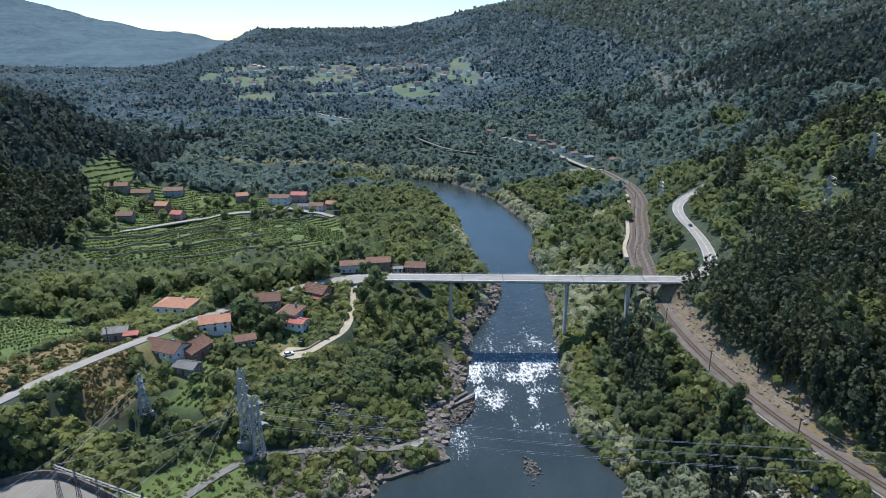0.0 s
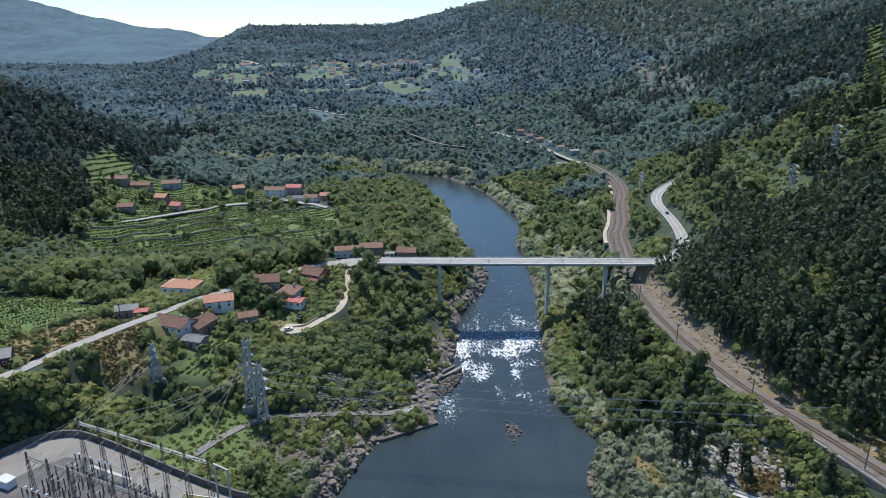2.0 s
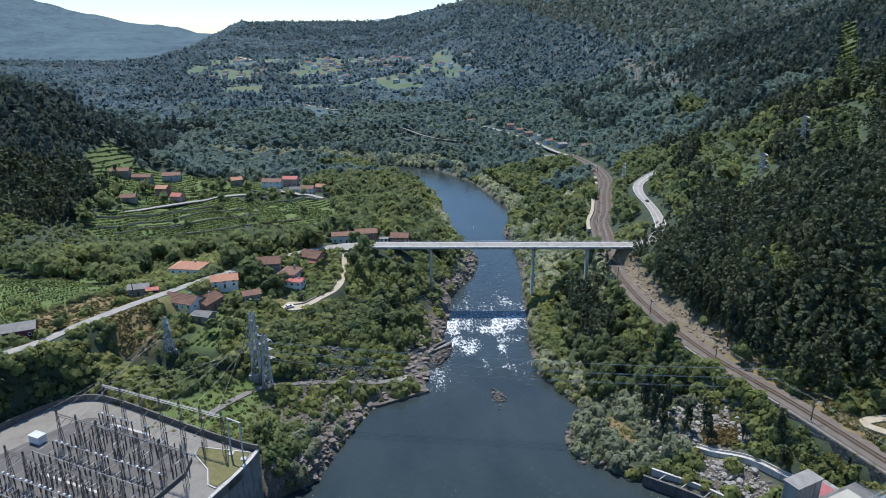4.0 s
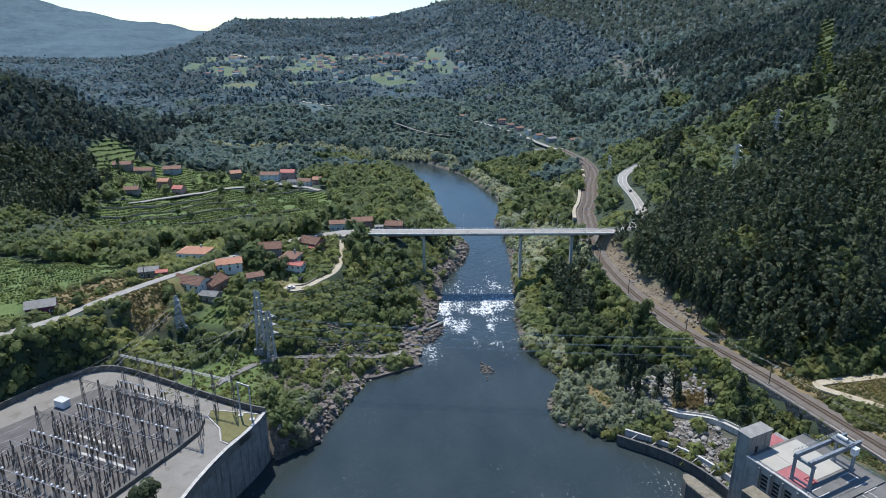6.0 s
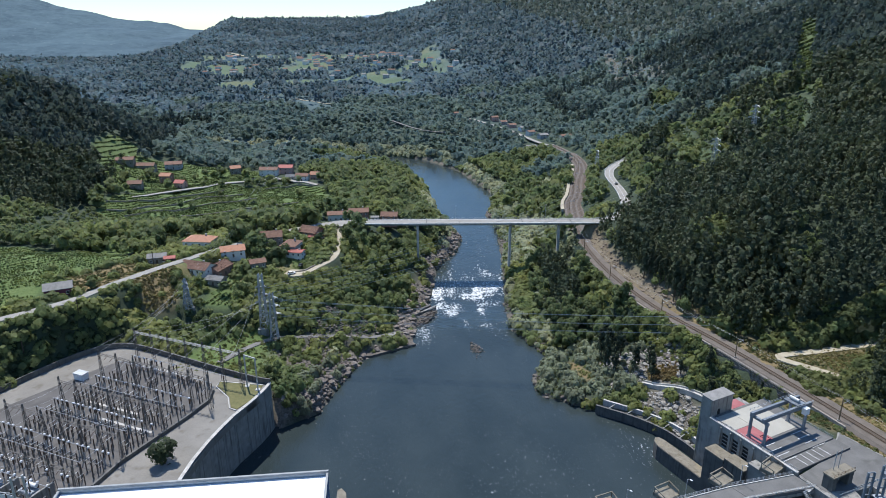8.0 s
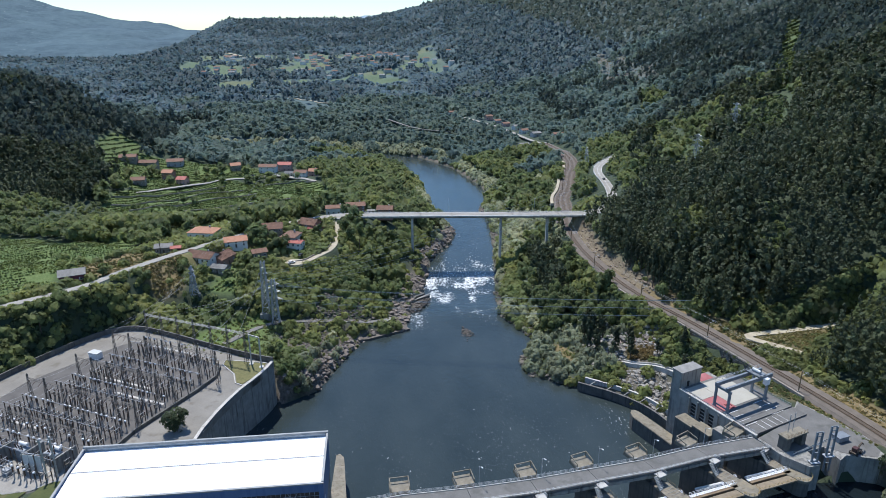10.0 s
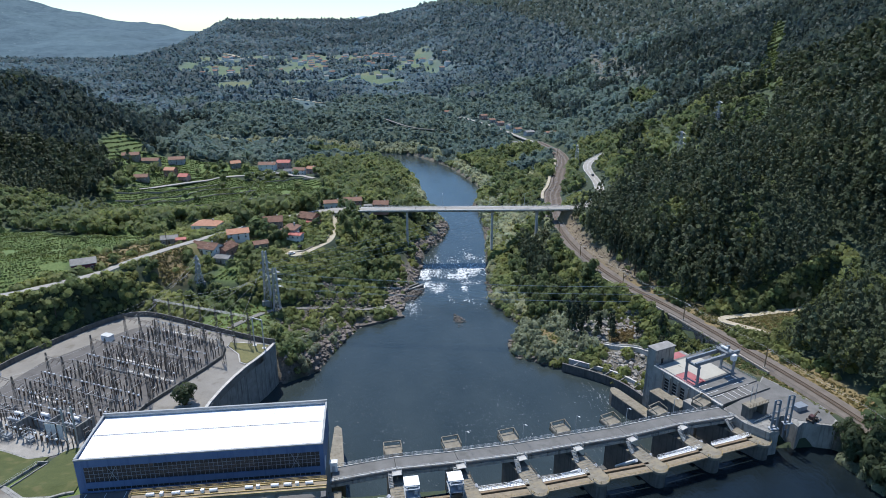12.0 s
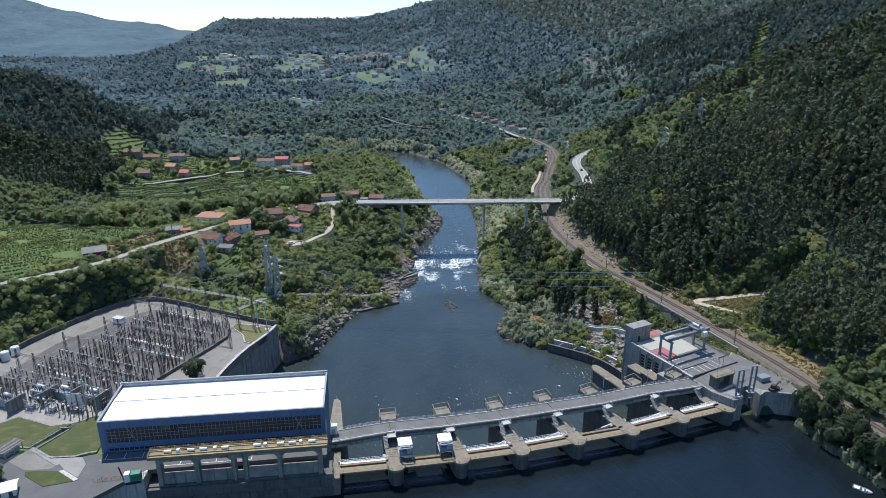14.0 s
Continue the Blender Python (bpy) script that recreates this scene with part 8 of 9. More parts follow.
# ---- trees ----
def crown_cards(n, shape, seed, size):
    """Leaf clumps of a crown of radius 1 and height 1: their centres, and their corners about them."""
    r = np.random.RandomState(seed)
    if shape == "round":
        lobes = np.stack([r.uniform(-0.55, 0.55, 7), r.uniform(-0.55, 0.55, 7), r.uniform(0.35, 0.8, 7)], 1)
        rad = r.uniform(0.32, 0.55, 7)
        pick = r.randint(0, 7, n)
        d = r.normal(size=(n, 3))
        d[:, 2] = np.where(r.rand(n) < 0.75, np.abs(d[:, 2]), d[:, 2])
        d /= np.linalg.norm(d, axis=1)[:, None]
        c = lobes[pick] + d * rad[pick][:, None] * r.uniform(0.75, 1.05, n)[:, None] * (1, 1, 0.72)
        out = d
    elif shape == "cone":
        h = r.uniform(0.12, 1.0, n) ** 0.8
        a = r.uniform(0, 2 * np.pi, n)
        rr = (1.04 - h) * r.uniform(0.65, 1.05, n)
        c = np.stack([rr * np.cos(a), rr * np.sin(a), h], 1)
        out = np.stack([np.cos(a) * 0.8, np.sin(a) * 0.8, np.full(n, 0.62)], 1)
    elif shape == "tall":
        lobes = np.stack([r.uniform(-0.4, 0.4, 10), r.uniform(-0.4, 0.4, 10), np.linspace(0.3, 0.93, 10)], 1)
        rad = r.uniform(0.34, 0.56, 10) * (1.25 - 0.75 * lobes[:, 2])
        pick = r.randint(0, 10, n)
        d = r.normal(size=(n, 3))
        d[:, 2] = np.abs(d[:, 2]) * np.where(r.rand(n) < 0.8, 1, -1)
        d /= np.linalg.norm(d, axis=1)[:, None]
        c = lobes[pick] + d * rad[pick][:, None] * (1, 1, 0.26)
        out = d
    else:
        a, e = r.uniform(0, 2 * np.pi, n), np.arcsin(r.uniform(0.02, 1, n))
        k = 0.75 + 0.25 * np.sin(3 * a + seed) * np.cos(2 * e + seed)
        d = np.stack([np.cos(a) * np.cos(e), np.sin(a) * np.cos(e), np.sin(e)], 1)
        c = d * k[:, None] * r.uniform(0.85, 1.05, n)[:, None]
        out = d
    nrm = out + r.normal(scale=0.3, size=(n, 3))
    nrm /= np.linalg.norm(nrm, axis=1)[:, None]
    t = np.cross(nrm, r.normal(size=(n, 3)))
    t /= np.linalg.norm(t, axis=1)[:, None]
    b = np.cross(nrm, t)
    s = size * r.uniform(0.65, 1.3, (n, 1))
    leaf = np.stack([(t * kx + b * ky) * s for kx, ky in ((-1, -0.7), (0.75, -1), (1, 0.8), (-0.8, 1))], 1)
    shade = out / np.linalg.norm(out, axis=1)[:, None] * 0.75 + nrm * 0.35 + np.array((0, 0, 0.15))
    shade /= np.linalg.norm(shade, axis=1)[:, None]
    return c, leaf + nrm[:, None, :] * r.uniform(-0.15, 0.15, (n, 4, 1)) * size, shade


def mesh_of_quads(name, made, mat):
    """A mesh from leaf clumps: corners (n, 4, 3) and their soft normals (n, 3)."""
    quads, shade = made
    n = len(quads)
    me = bpy.data.meshes.new(name)
    me.vertices.add(4 * n)
    me.vertices.foreach_set("co", np.ascontiguousarray(quads, np.float32).ravel())
    me.loops.add(4 * n)
    me.loops.foreach_set("vertex_index", np.arange(4 * n, dtype=np.int32))
    me.polygons.add(n)
    me.polygons.foreach_set("loop_start", np.arange(0, 4 * n, 4, dtype=np.int32))
    me.update(calc_edges=True)
    me.materials.append(mat)
    nm = me.attributes.new("custom_normal", 'FLOAT_VECTOR', 'POINT')
    nm.data.foreach_set("vector", np.repeat(shade, 4, axis=0).astype(np.float32).ravel())
    return me


def planted(trees, cards, shape, size, variants=6, seed=0, upward=0.0):
    """All crowns of a wood as one array of quads. trees: rows of x, y, z, radius, height."""
    if not len(trees):
        return np.zeros((0, 4, 3)), np.zeros((0, 3))
    temps = [crown_cards(cards, shape, seed + v, size) for v in range(variants)]
    r = np.random.RandomState(seed + 77)
    out, lit = [], []
    pick = r.randint(0, variants, len(trees))
    turn = r.uniform(0, 2 * np.pi, len(trees))
    for v in range(variants):
        tr = trees[pick == v]
        if not len(tr):
            continue
        a = turn[pick == v]
        c, s = np.cos(a)[:, None, None], np.sin(a)[:, None, None]
        cen, leaf, shade = temps[v]
        wide = tr[:, 3, None, None]
        px, py = cen[None, :, None, 0] * wide + leaf[None, ..., 0] * wide, cen[None, :, None, 1] * wide + leaf[None, ..., 1] * wide
        x, y = px * c - py * s, px * s + py * c
        z = cen[None, :, None, 2] * tr[:, 4, None, None] + leaf[None, ..., 2] * wide
        out.append((np.stack([x, y, z], -1) + tr[:, None, None, :3]).reshape(-1, 4, 3))
        c1, s1 = c[..., 0], s[..., 0]
        lit.append(np.stack([shade[None, :, 0] * c1 - shade[None, :, 1] * s1, shade[None, :, 0] * s1 + shade[None, :, 1] * c1, shade[None, :, 2] + 0 * c1], -1).reshape(-1, 3))
    lit = np.concatenate(lit) * (1 - upward) + np.array((0, 0, upward))
    return np.concatenate(out), lit / np.linalg.norm(lit, axis=1)[:, None]


def jitter_grid(x0, x1, y0, y1, step, seed):
    r = np.random.RandomState(seed)
    x, y = np.meshgrid(np.arange(x0, x1, step), np.arange(y0, y1, step * 0.87))
    x = x + (np.arange(len(x)) % 2)[:, None] * step * 0.5
    return (x + r.uniform(-0.42, 0.42, x.shape) * step).ravel(), (y + r.uniform(-0.42, 0.42, y.shape) * step).ravel(), r


PAVED_RIGHT = [(72, -138), (62, -106), (62, -99), (78, -98), (99, -98), (108, -106), (114, -122), (117, -140), (113, -156), (90, -153)]


FAR_STREET = [(89, 633, 0), (112, 601, 0), (135, 558, 0), (146, 506, 0), (154, 465, 0), (160, 440, 0)]
FAR_LANE = [(-254, 271, 0), (-217, 309, 0), (-174, 337, 0), (-158, 350, 0), (-140, 352, 0), (-102, 322, 0)]


def free_of(x, y):
    """Where trees may stand: clear of water, roads, rails, buildings, yards and fields."""
    xl, xr = np.interp(y, *SHORE_L), np.interp(y, *SHORE_R)
    ok = ~((x > xl - 1.5) & (x < xr + 1.5))
    far_river = (y > 515) & (y - np.interp(x, [-900, -300, -120, -60, -25, 13], [640, 600, 575, 560, 539, 514]) < 2) & (x > xl)
    ok &= ~far_river
    for line, gap in ((RAIL, np.where(y < -150, 3.0, np.where(y > 112, 8.6, 5.6))), (ROAD_LEFT, 3.8), (ROAD_RIGHT, 8.5), (LANE, 3.2), (TRACK, 2.6), (HILL_TRACK, 3.0), (FAR_STREET, 8.0), (FAR_LANE, 6.0)):
        ok &= seg_dist(x, y, line)[0] > gap
    for poly, gap in ((YARD, np.where((x < -125) | (y > -50), 1.6, 5.0)), (PLANT, 3.0), (PAVED_RIGHT, 1.2), (RAIL_VERGE, 0.8), (QUAY_EDGE, 0.5)):
        ok &= poly_dist(x, y, poly) > gap
    for hx, hy, hr in HOUSES:
        ok &= (np.abs(x - hx) > hr) | (np.abs(y - hy) > hr)
    ok &= ~((x > 40) & (x < 63 - 0.2 * (y + 86)) & (y < -58) & (y > -150) & (x < xr + 8.5))
    ok &= seg_dist(x, y, [(64, -54, 0), (68, -59, 0), (73, -63.5, 0), (80, -71, 0), (86, -80, 0)])[0] > 3.2
    ok &= ~((np.abs(x - (np.interp(y, [p[1] for p in RAIL], [p[0] for p in RAIL]) + 8)) < 2.4) & (y > -8) & (y < 96))
    return ok


def xl_of(y):
    return np.interp(y, *SHORE_L)


def thinned(x, y):
    """Share of ground under trees, 0 to 1."""
    k = np.ones_like(x)
    for poly, share in ((FIELD_WEST, 0.02), (FIELD_DRY, 0.06), (VINES, 0.04), (VINES_NEAR, 0.02), (VINES_MID, 0.03), (GREEN, 0.22), (MEADOW, 0.0), (GARDEN, 0.06)):
        k = np.where(poly_dist(x, y, poly) < 1, share, k)
    for poly, gap, share in ((POWER_CUT, -4, 0.05), (POWER_CUT_LOW, 4, 0.08), (PYLON_CLEARING, 4, 0.22), (BUSHY_SLOPE, 0, 0.62), (FELLED_SLOPE, 0, 0.4), (TERRACE, 1, 0.12)):
        k = np.where(poly_dist(x, y, poly) < gap, share, k)
    for line in OUTER_ROADS:
        k = np.where((seg_dist(x, y + 26, line)[0] < 30) | (seg_dist(x, y, line)[0] < 7), np.where(seg_dist(x, y, line)[0] < 7, 0.0, 0.3), k)
    k = np.where((seg_dist(x, y + 7, BANK_TRACK)[0] < 9), 0.1, k)
    k = np.where(poly_dist(x, y, TRACK_SIDE) < 0.5, 0.02, k)
    k = np.where(np.hypot((x + 114) * 0.8, (y + 24) * 0.8) < 15, 0.1, k)
    k = np.where(np.hypot((x + 68) * 0.9, y + 22) < 26, 0.55, k)
    k = np.where((np.hypot((x + 66) * 0.6, y - 17) < 11), 0.3, k)
    k = np.where(np.hypot(x - 66, (y + 40) * 0.8) < 13, 0.6, k)
    k = np.where(np.hypot(x - 75, (y + 52) * 0.8) < 8, 0.3, k)
    k = np.where((poly_dist(x, y, RUBBLE) < 0) | (poly_dist(x, y, [(69, -36), (80, -34), (83, -54), (76, -61), (67, -54)]) < 0), 0.24, k)
    k = np.where(poly_dist(x, y, GRANITE) < 0, 0.1, k)
    k = np.where(poly_dist(x, y, ROCK_WALL) < 3, 0.45, k)
    k = np.where((x > -86) & (x < -30) & (y > 112) & (y < 139), 0.12, k)
    k = np.where(poly_dist(x, y, SAND) < 1.2, 0.0, k)
    k = np.where((xl_of(y) - x < np.where(y > 10, 11, 9)) & (xl_of(y) - x > -2) & (y > -50) & (y < 200), k * np.where(y > 10, 0.2, 0.33), k)
    k = np.where(np.hypot(x + 95, (y - 52)) < 9, 0.0, k)
    k = np.where(poly_dist(x, y, HILL_GRASS) < 0, 0.04, k)
    k = np.where(poly_dist(x, y, PYLON_GRASS) < 0, 0.06, k)
    k = np.where((poly_dist(x, y, DRY_LOW) < 0) | (poly_dist(x, y, MOWN) < 0), 0.07, k)
    up = smooth(900, 1060, y) * smooth(1600, 1500, y) * (x < 125) * (x > -480)
    k = np.where((up > 0.5) & (vnoise(x / 60, y / 45, 31) > 0.36), 0.04, k)
    return k


def kind_of(x, y, z, r):
    """0 shrub, 1 willow, 2 broadleaf, 3 pine or eucalyptus."""
    xl, xr = np.interp(y, *SHORE_L), np.interp(y, *SHORE_R)
    rail = np.interp(y, [p[1] for p in RAIL], [p[0] for p in RAIL])
    n = vnoise(x / 24, y / 24, 41) + r.uniform(-0.15, 0.15, x.shape)
    k = np.full(x.shape, 2)
    left_slope = (x < xl) & (y < 60)
    k = np.where(left_slope & (n < 0.78), 0, k)
    k = np.where((x > xr) & (x < rail) & (y < 330) & (n < 0.55), 1, k)
    k = np.where((x > xr) & (x - xr < 16), np.where(n < 0.5, 1, 0), k)
    k = np.where((x < xl) & (xl - x < 13), np.where(n < 0.55, 1, 0), k)
    k = np.where((x > xr) & (x > xr + (rail - xr) * 0.45) & (x < rail) & (y < 90) & (n > 0.36), 3, k)
    hill = (x > rail + 9) & (n + 0.0015 * (x - rail) > 0.3) & ((y < 95) | (x > rail + 55))
    k = np.where(hill & (y < 700), 3, k)
    k = np.where((x > rail + 3) & (x < rail + 12) & (y < -66) & (y > -130), 0, k)
    k = np.where((x > rail - 15) & (x < rail) & (y > -60) & (y < 70), np.where(n > 0.6, 2, 0), k)
    k = np.where((x > -82) & (x < -36) & (y > 92) & (y < 117), 0, k)
    k = np.where((seg_dist(x, y, HILL_TRACK)[0] < 11) & (y < -60), 0, k)
    k = np.where((x > xr) & (x < rail - 4) & (y < -56) & (y > -110), 0, k)
    k = np.where(poly_dist(x, y, OLD_TREES) < 0, 2, k)
    k = np.where(poly_dist(x, y, WILLOWS) < 0, 1, k)
    k = np.where((x < -140) & (seg_dist(x, y, ROAD_LEFT)[0] < 17) & (y < 6) & (y > -110), 0, k)
    k = np.where((x > xr) & (y < -146), 2, k)
    k = np.where((x > -175) & (x < -60) & (y > 18) & (y < 112) & (n < 0.68), 0, k)
    k = np.where(poly_dist(x, y, PYLON_CLEARING) < 5, 0, k)
    k = np.where((x < -278) & (y > 215) & (y < 700) & (z > 20), 3, k)
    k = np.where((x < xl) & (x > -62) & (y > 30) & (y < 150), np.where(n > 0.66, 2, 0), k)
    road = np.interp(y, [p[1] for p in ROAD_RIGHT], [p[0] for p in ROAD_RIGHT])
    k = np.where((x > rail) & (x < road + 3) & (y > 98) & (y < 262), 0, k)
    k = np.where((x > rail) & (x < rail + 190) & (y > 150) & (y < 700) & (n < 0.56), 2, k)
    far_side = y - np.interp(x, [-900, -300, -120, -60, -25, 13, 50, 170], [640, 600, 575, 560, 539, 514, 470, 420])
    k = np.where((far_side > 0) & (far_side < 26) & (x < 50), np.where(n < 0.75, 1, 2), k)
    return k


NAMES = {0: ("shrubland", LEAF_BUSH, "dome", 2.8, 3.1, 3.0), 1: ("willow_thicket", LEAF_WILLOW, "dome", 2.9, 3.7, 3.8),
         2: ("broadleaf_wood", LEAF_BROAD, "round", 3.4, 6.8, 5.4), 3: ("pine_wood", LEAF_PINE, "tall", 2.45, 10.5, 3.9),
         4: ("alder_wood", LEAF_ALDER, "round", 3.4, 6.8, 5.4)}
LABELS = {0: "dense bright green shrubs on the slope", 1: "pale grey-green willow bushes along the river", 2: "mixed green broadleaf woodland", 3: "dark pine and eucalyptus woodland", 4: "dark alder trees by the reservoir"}
RINGS = [(0, 265, 1.0, 90, 0.208), (265, 430, 1.0, 43, 0.28), (430, 700, 1.25, 28, 0.38), (700, 1100, 1.6, 14, 0.52), (1100, 1900, 1.75, 6, 0.64), (1900, 3500, 2.5, 5, 0.7)]
OWN_TREES = [(-102, 62, 2, 5.2, 9), (-107, 60, 2, 4.2, 7.5), (-149, 22, 2, 3.2, 4.5), (-161, 5, 2, 3.6, 5.5), (-172, 46, 2, 2.6, 4.5), (-83, 88, 2, 3.4, 6.5), (-124, 88, 2, 2.6, 5.5), (-66, 92, 2, 4.6, 8),
             (-62, 84, 2, 4.4, 8.5), (-180, 3, 2, 3.0, 5), (-176, 22, 2, 2.2, 3.6), (-118.4, -105, 4, 5.2, 9.0), (-159, -171, 2, 3.0, 6.5), (-96, 86, 2, 2.6, 5), (-78, 80, 2, 2.4, 5), (-120, 68, 2, 2.6, 5),
             (88, -64, 3, 2.6, 12), (84, -74, 3, 2.4, 10), (79, -58, 3, 2.2, 9), (96.7, -87, 3, 1.3, 6)]
for k in range(34):
    yy = -158 - 3.1 * k
    xx = float(np.interp(yy, [p[1] for p in RAIL], [p[0] for p in RAIL]))
    OWN_TREES.append((xx - 8.2 - 1.3 * (k % 3), yy, 4, 4.4 + 0.5 * ((k * 7) % 4), 12.0 + 1.3 * ((k * 5) % 4)))
    OWN_TREES.append((xx - 11.0 - 0.8 * (k % 2), yy - 1.5, 1, 2.2 + 0.4 * (k % 3), 3.6 + 0.6 * (k % 4)))
single = []
for kind, (name, mat, shape, rad, tall, step) in NAMES.items():
    made = []
    for n, (d0, d1, grow, cards, size) in enumerate(RINGS):
        if n >= 4 and kind != 2:
            continue
        x, y, r = jitter_grid(-1900 if n >= 4 else -900, 1500 if n >= 4 else 800, -250, 3300 if n >= 4 else 950, step * grow, 100 * kind + n)
        d = np.hypot(x + 47, y + 270)
        d = d + (vnoise(x / 70, y / 70, 88) - 0.5) * 0.3 * d
        keep = (d >= d0) & (d < d1) & (np.abs(x + 47 - 0.1 * (y + 270)) < 0.74 * (y + 350) + 45)
        x, y = x[keep], y[keep]
        keep = free_of(x, y)
        x, y = x[keep], y[keep]
        z = height(x, y)
        keep = (r.rand(len(x)) < thinned(x, y)) & (z > 0.5)
        if n < 4:
            kd = kind_of(x, y, z, r)
            under = (kind == 0) & (n <= 1) & (x > 84) & (y < 10) & (kd >= 2) & (r.rand(len(x)) < 0.2) & (x < 150)
            keep &= (kd == kind) | under
        x, y, z = x[keep], y[keep], z[keep]
        k = (r.uniform(0.75, 1.28, len(x)) if kind > 1 else r.uniform(0.55, 1.5, len(x))) * (0.72 + 0.28 * grow)
        if kind in (2, 3) and n < 4:
            k = k * (0.78 + 0.6 * vnoise(x / 42, y / 42, 91))
        if kind == 2 and n < 4:
            k = k * (1 + 0.25 * smooth(80, 105, y) * smooth(150, 120, y) * (x < -20))
        k = k * (1 - 0.52 * smooth(125, 185, y) * smooth(240, 225, y) * smooth(-300, -275, x) * smooth(-78, -92, x))
        k = k * (1 - 0.5 * smooth(2, -4, poly_dist(x, y, LOW_WOOD)) - 0.35 * smooth(9, 3, poly_dist(x, y, DRY_LOW)) * (y < 12))
        high = np.where((x > np.interp(y, [p[1] for p in RAIL], [p[0] for p in RAIL])) & (y < 95), 1.5, 1.1) if kind == 3 else 1.0
        trees = np.stack([x, y, z - 0.25, rad * k * (1.0 if n < 4 else 1.2), tall * high * k * r.uniform(0.8, 1.2, len(x)) * (1.0 if n < 4 else 0.9)], 1)
        if n <= 1 and kind > 0:
            # the nearest ones are trees of their own
            lot = (y < {1: 0, 2: 40, 3: 20, 4: 0}[kind]) & (y > -120) & (x > -110) & (x < 96)
            ids = np.flatnonzero(lot)[:60]
            for i in ids:
                single.append((kind, trees[i], r.uniform(0, 360)))
            trees = np.delete(trees, ids, 0)
            for bx, by, bk, br, bh in OWN_TREES:
                if bk == kind and n == 0:
                    single.append((kind, np.array((bx, by, (min(max(float(height(bx, by)), 15.9), 18.0) if by < -150 and bx > 0 else float(height(bx, by))) - 0.3, br, bh)), r.uniform(0, 360)))
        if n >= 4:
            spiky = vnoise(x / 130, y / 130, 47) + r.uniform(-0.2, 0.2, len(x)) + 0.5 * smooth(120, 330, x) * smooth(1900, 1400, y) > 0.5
            # the right-hand hill takes the pine tone darkened to paint its shade
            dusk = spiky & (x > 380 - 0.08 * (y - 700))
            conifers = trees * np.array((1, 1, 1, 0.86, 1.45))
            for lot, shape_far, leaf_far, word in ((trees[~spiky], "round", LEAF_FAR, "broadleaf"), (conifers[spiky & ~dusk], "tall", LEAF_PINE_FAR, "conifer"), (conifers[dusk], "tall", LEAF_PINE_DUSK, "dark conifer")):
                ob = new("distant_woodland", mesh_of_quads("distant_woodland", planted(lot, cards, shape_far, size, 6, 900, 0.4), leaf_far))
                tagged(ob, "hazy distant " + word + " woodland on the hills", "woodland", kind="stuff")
        else:
            made.append(planted(trees, cards, shape, size, 6, 10 * kind + n, (0.0, 0.1, 0.2, 0.35)[n] if kind != 3 else 0.0))
    both = tuple(np.concatenate([made[0][k], made[1][k], made[2][k]]) for k in (0, 1))
    # shrubs, broadleaf and pines past 700 m wear leaf colours with haze in them
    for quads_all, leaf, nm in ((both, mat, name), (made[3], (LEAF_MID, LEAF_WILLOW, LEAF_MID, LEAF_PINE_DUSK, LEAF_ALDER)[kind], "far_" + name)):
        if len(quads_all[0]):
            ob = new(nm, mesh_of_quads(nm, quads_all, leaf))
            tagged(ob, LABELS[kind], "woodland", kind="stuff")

# thicket on the steep bank between the road and the switchyard
rt = np.random.RandomState(64)
tx, ty = rt.uniform(-260, -150, 4200), rt.uniform(-110, 4, 4200)
ok = (seg_dist(tx, ty, ROAD_LEFT)[0] > 4.6) & (seg_dist(tx, ty, ROAD_LEFT)[0] < 20) & (poly_dist(tx, ty, YARD) > 1.8) & (ty < -7) & (height(tx, ty) < 36.5) & (ty - tx * 0.55 < 92)
tx, ty = tx[ok], ty[ok]
tk = rt.uniform(1.4, 2.9, len(tx))
thicket = np.stack([tx, ty, height(tx, ty) - 0.6, tk, tk * rt.uniform(0.9, 1.4, len(tx))], 1)
tagged(new("bank_thicket", mesh_of_quads("bank_thicket", planted(thicket, 80, "dome", 0.2, 6, 640), LEAF_ALDER)), "dense green thicket on the steep bank", "shrubs", kind="stuff")


sx, sy = rt.uniform(104, 172, 3600), rt.uniform(-104, -52, 3600)
by_track = (poly_dist(sx, sy, [(112, -66), (117, -57), (140, -56), (171, -58), (171, -66), (130, -67)]) < 0) & (seg_dist(sx, sy, HILL_TRACK)[0] > 3.4)
by_track |= ((poly_dist(sx, sy, TRACK_SIDE) < 0) | (poly_dist(sx, sy, LOW_WOOD) < 0)) & (seg_dist(sx, sy + 1.5, HILL_TRACK)[0] > 3.6) & (seg_dist(sx, sy, HILL_TRACK)[0] > 2.8)
sx, sy = sx[by_track], sy[by_track]
tk = rt.uniform(1.2, 2.6, len(sx)) * np.where(sy > -69, 1.0, np.where(poly_dist(sx, sy, LOW_WOOD) < 0, 0.95, 0.42))
thicket = np.stack([sx, sy, height(sx, sy) - 0.5, tk, tk * rt.uniform(0.9, 1.5, len(sx))], 1)
tagged(new("track_thicket", mesh_of_quads("track_thicket", planted(thicket, 60, "dome", 0.22, 6, 660), LEAF_BUSH)), "green thicket beside the hillside track", "shrubs", kind="stuff")


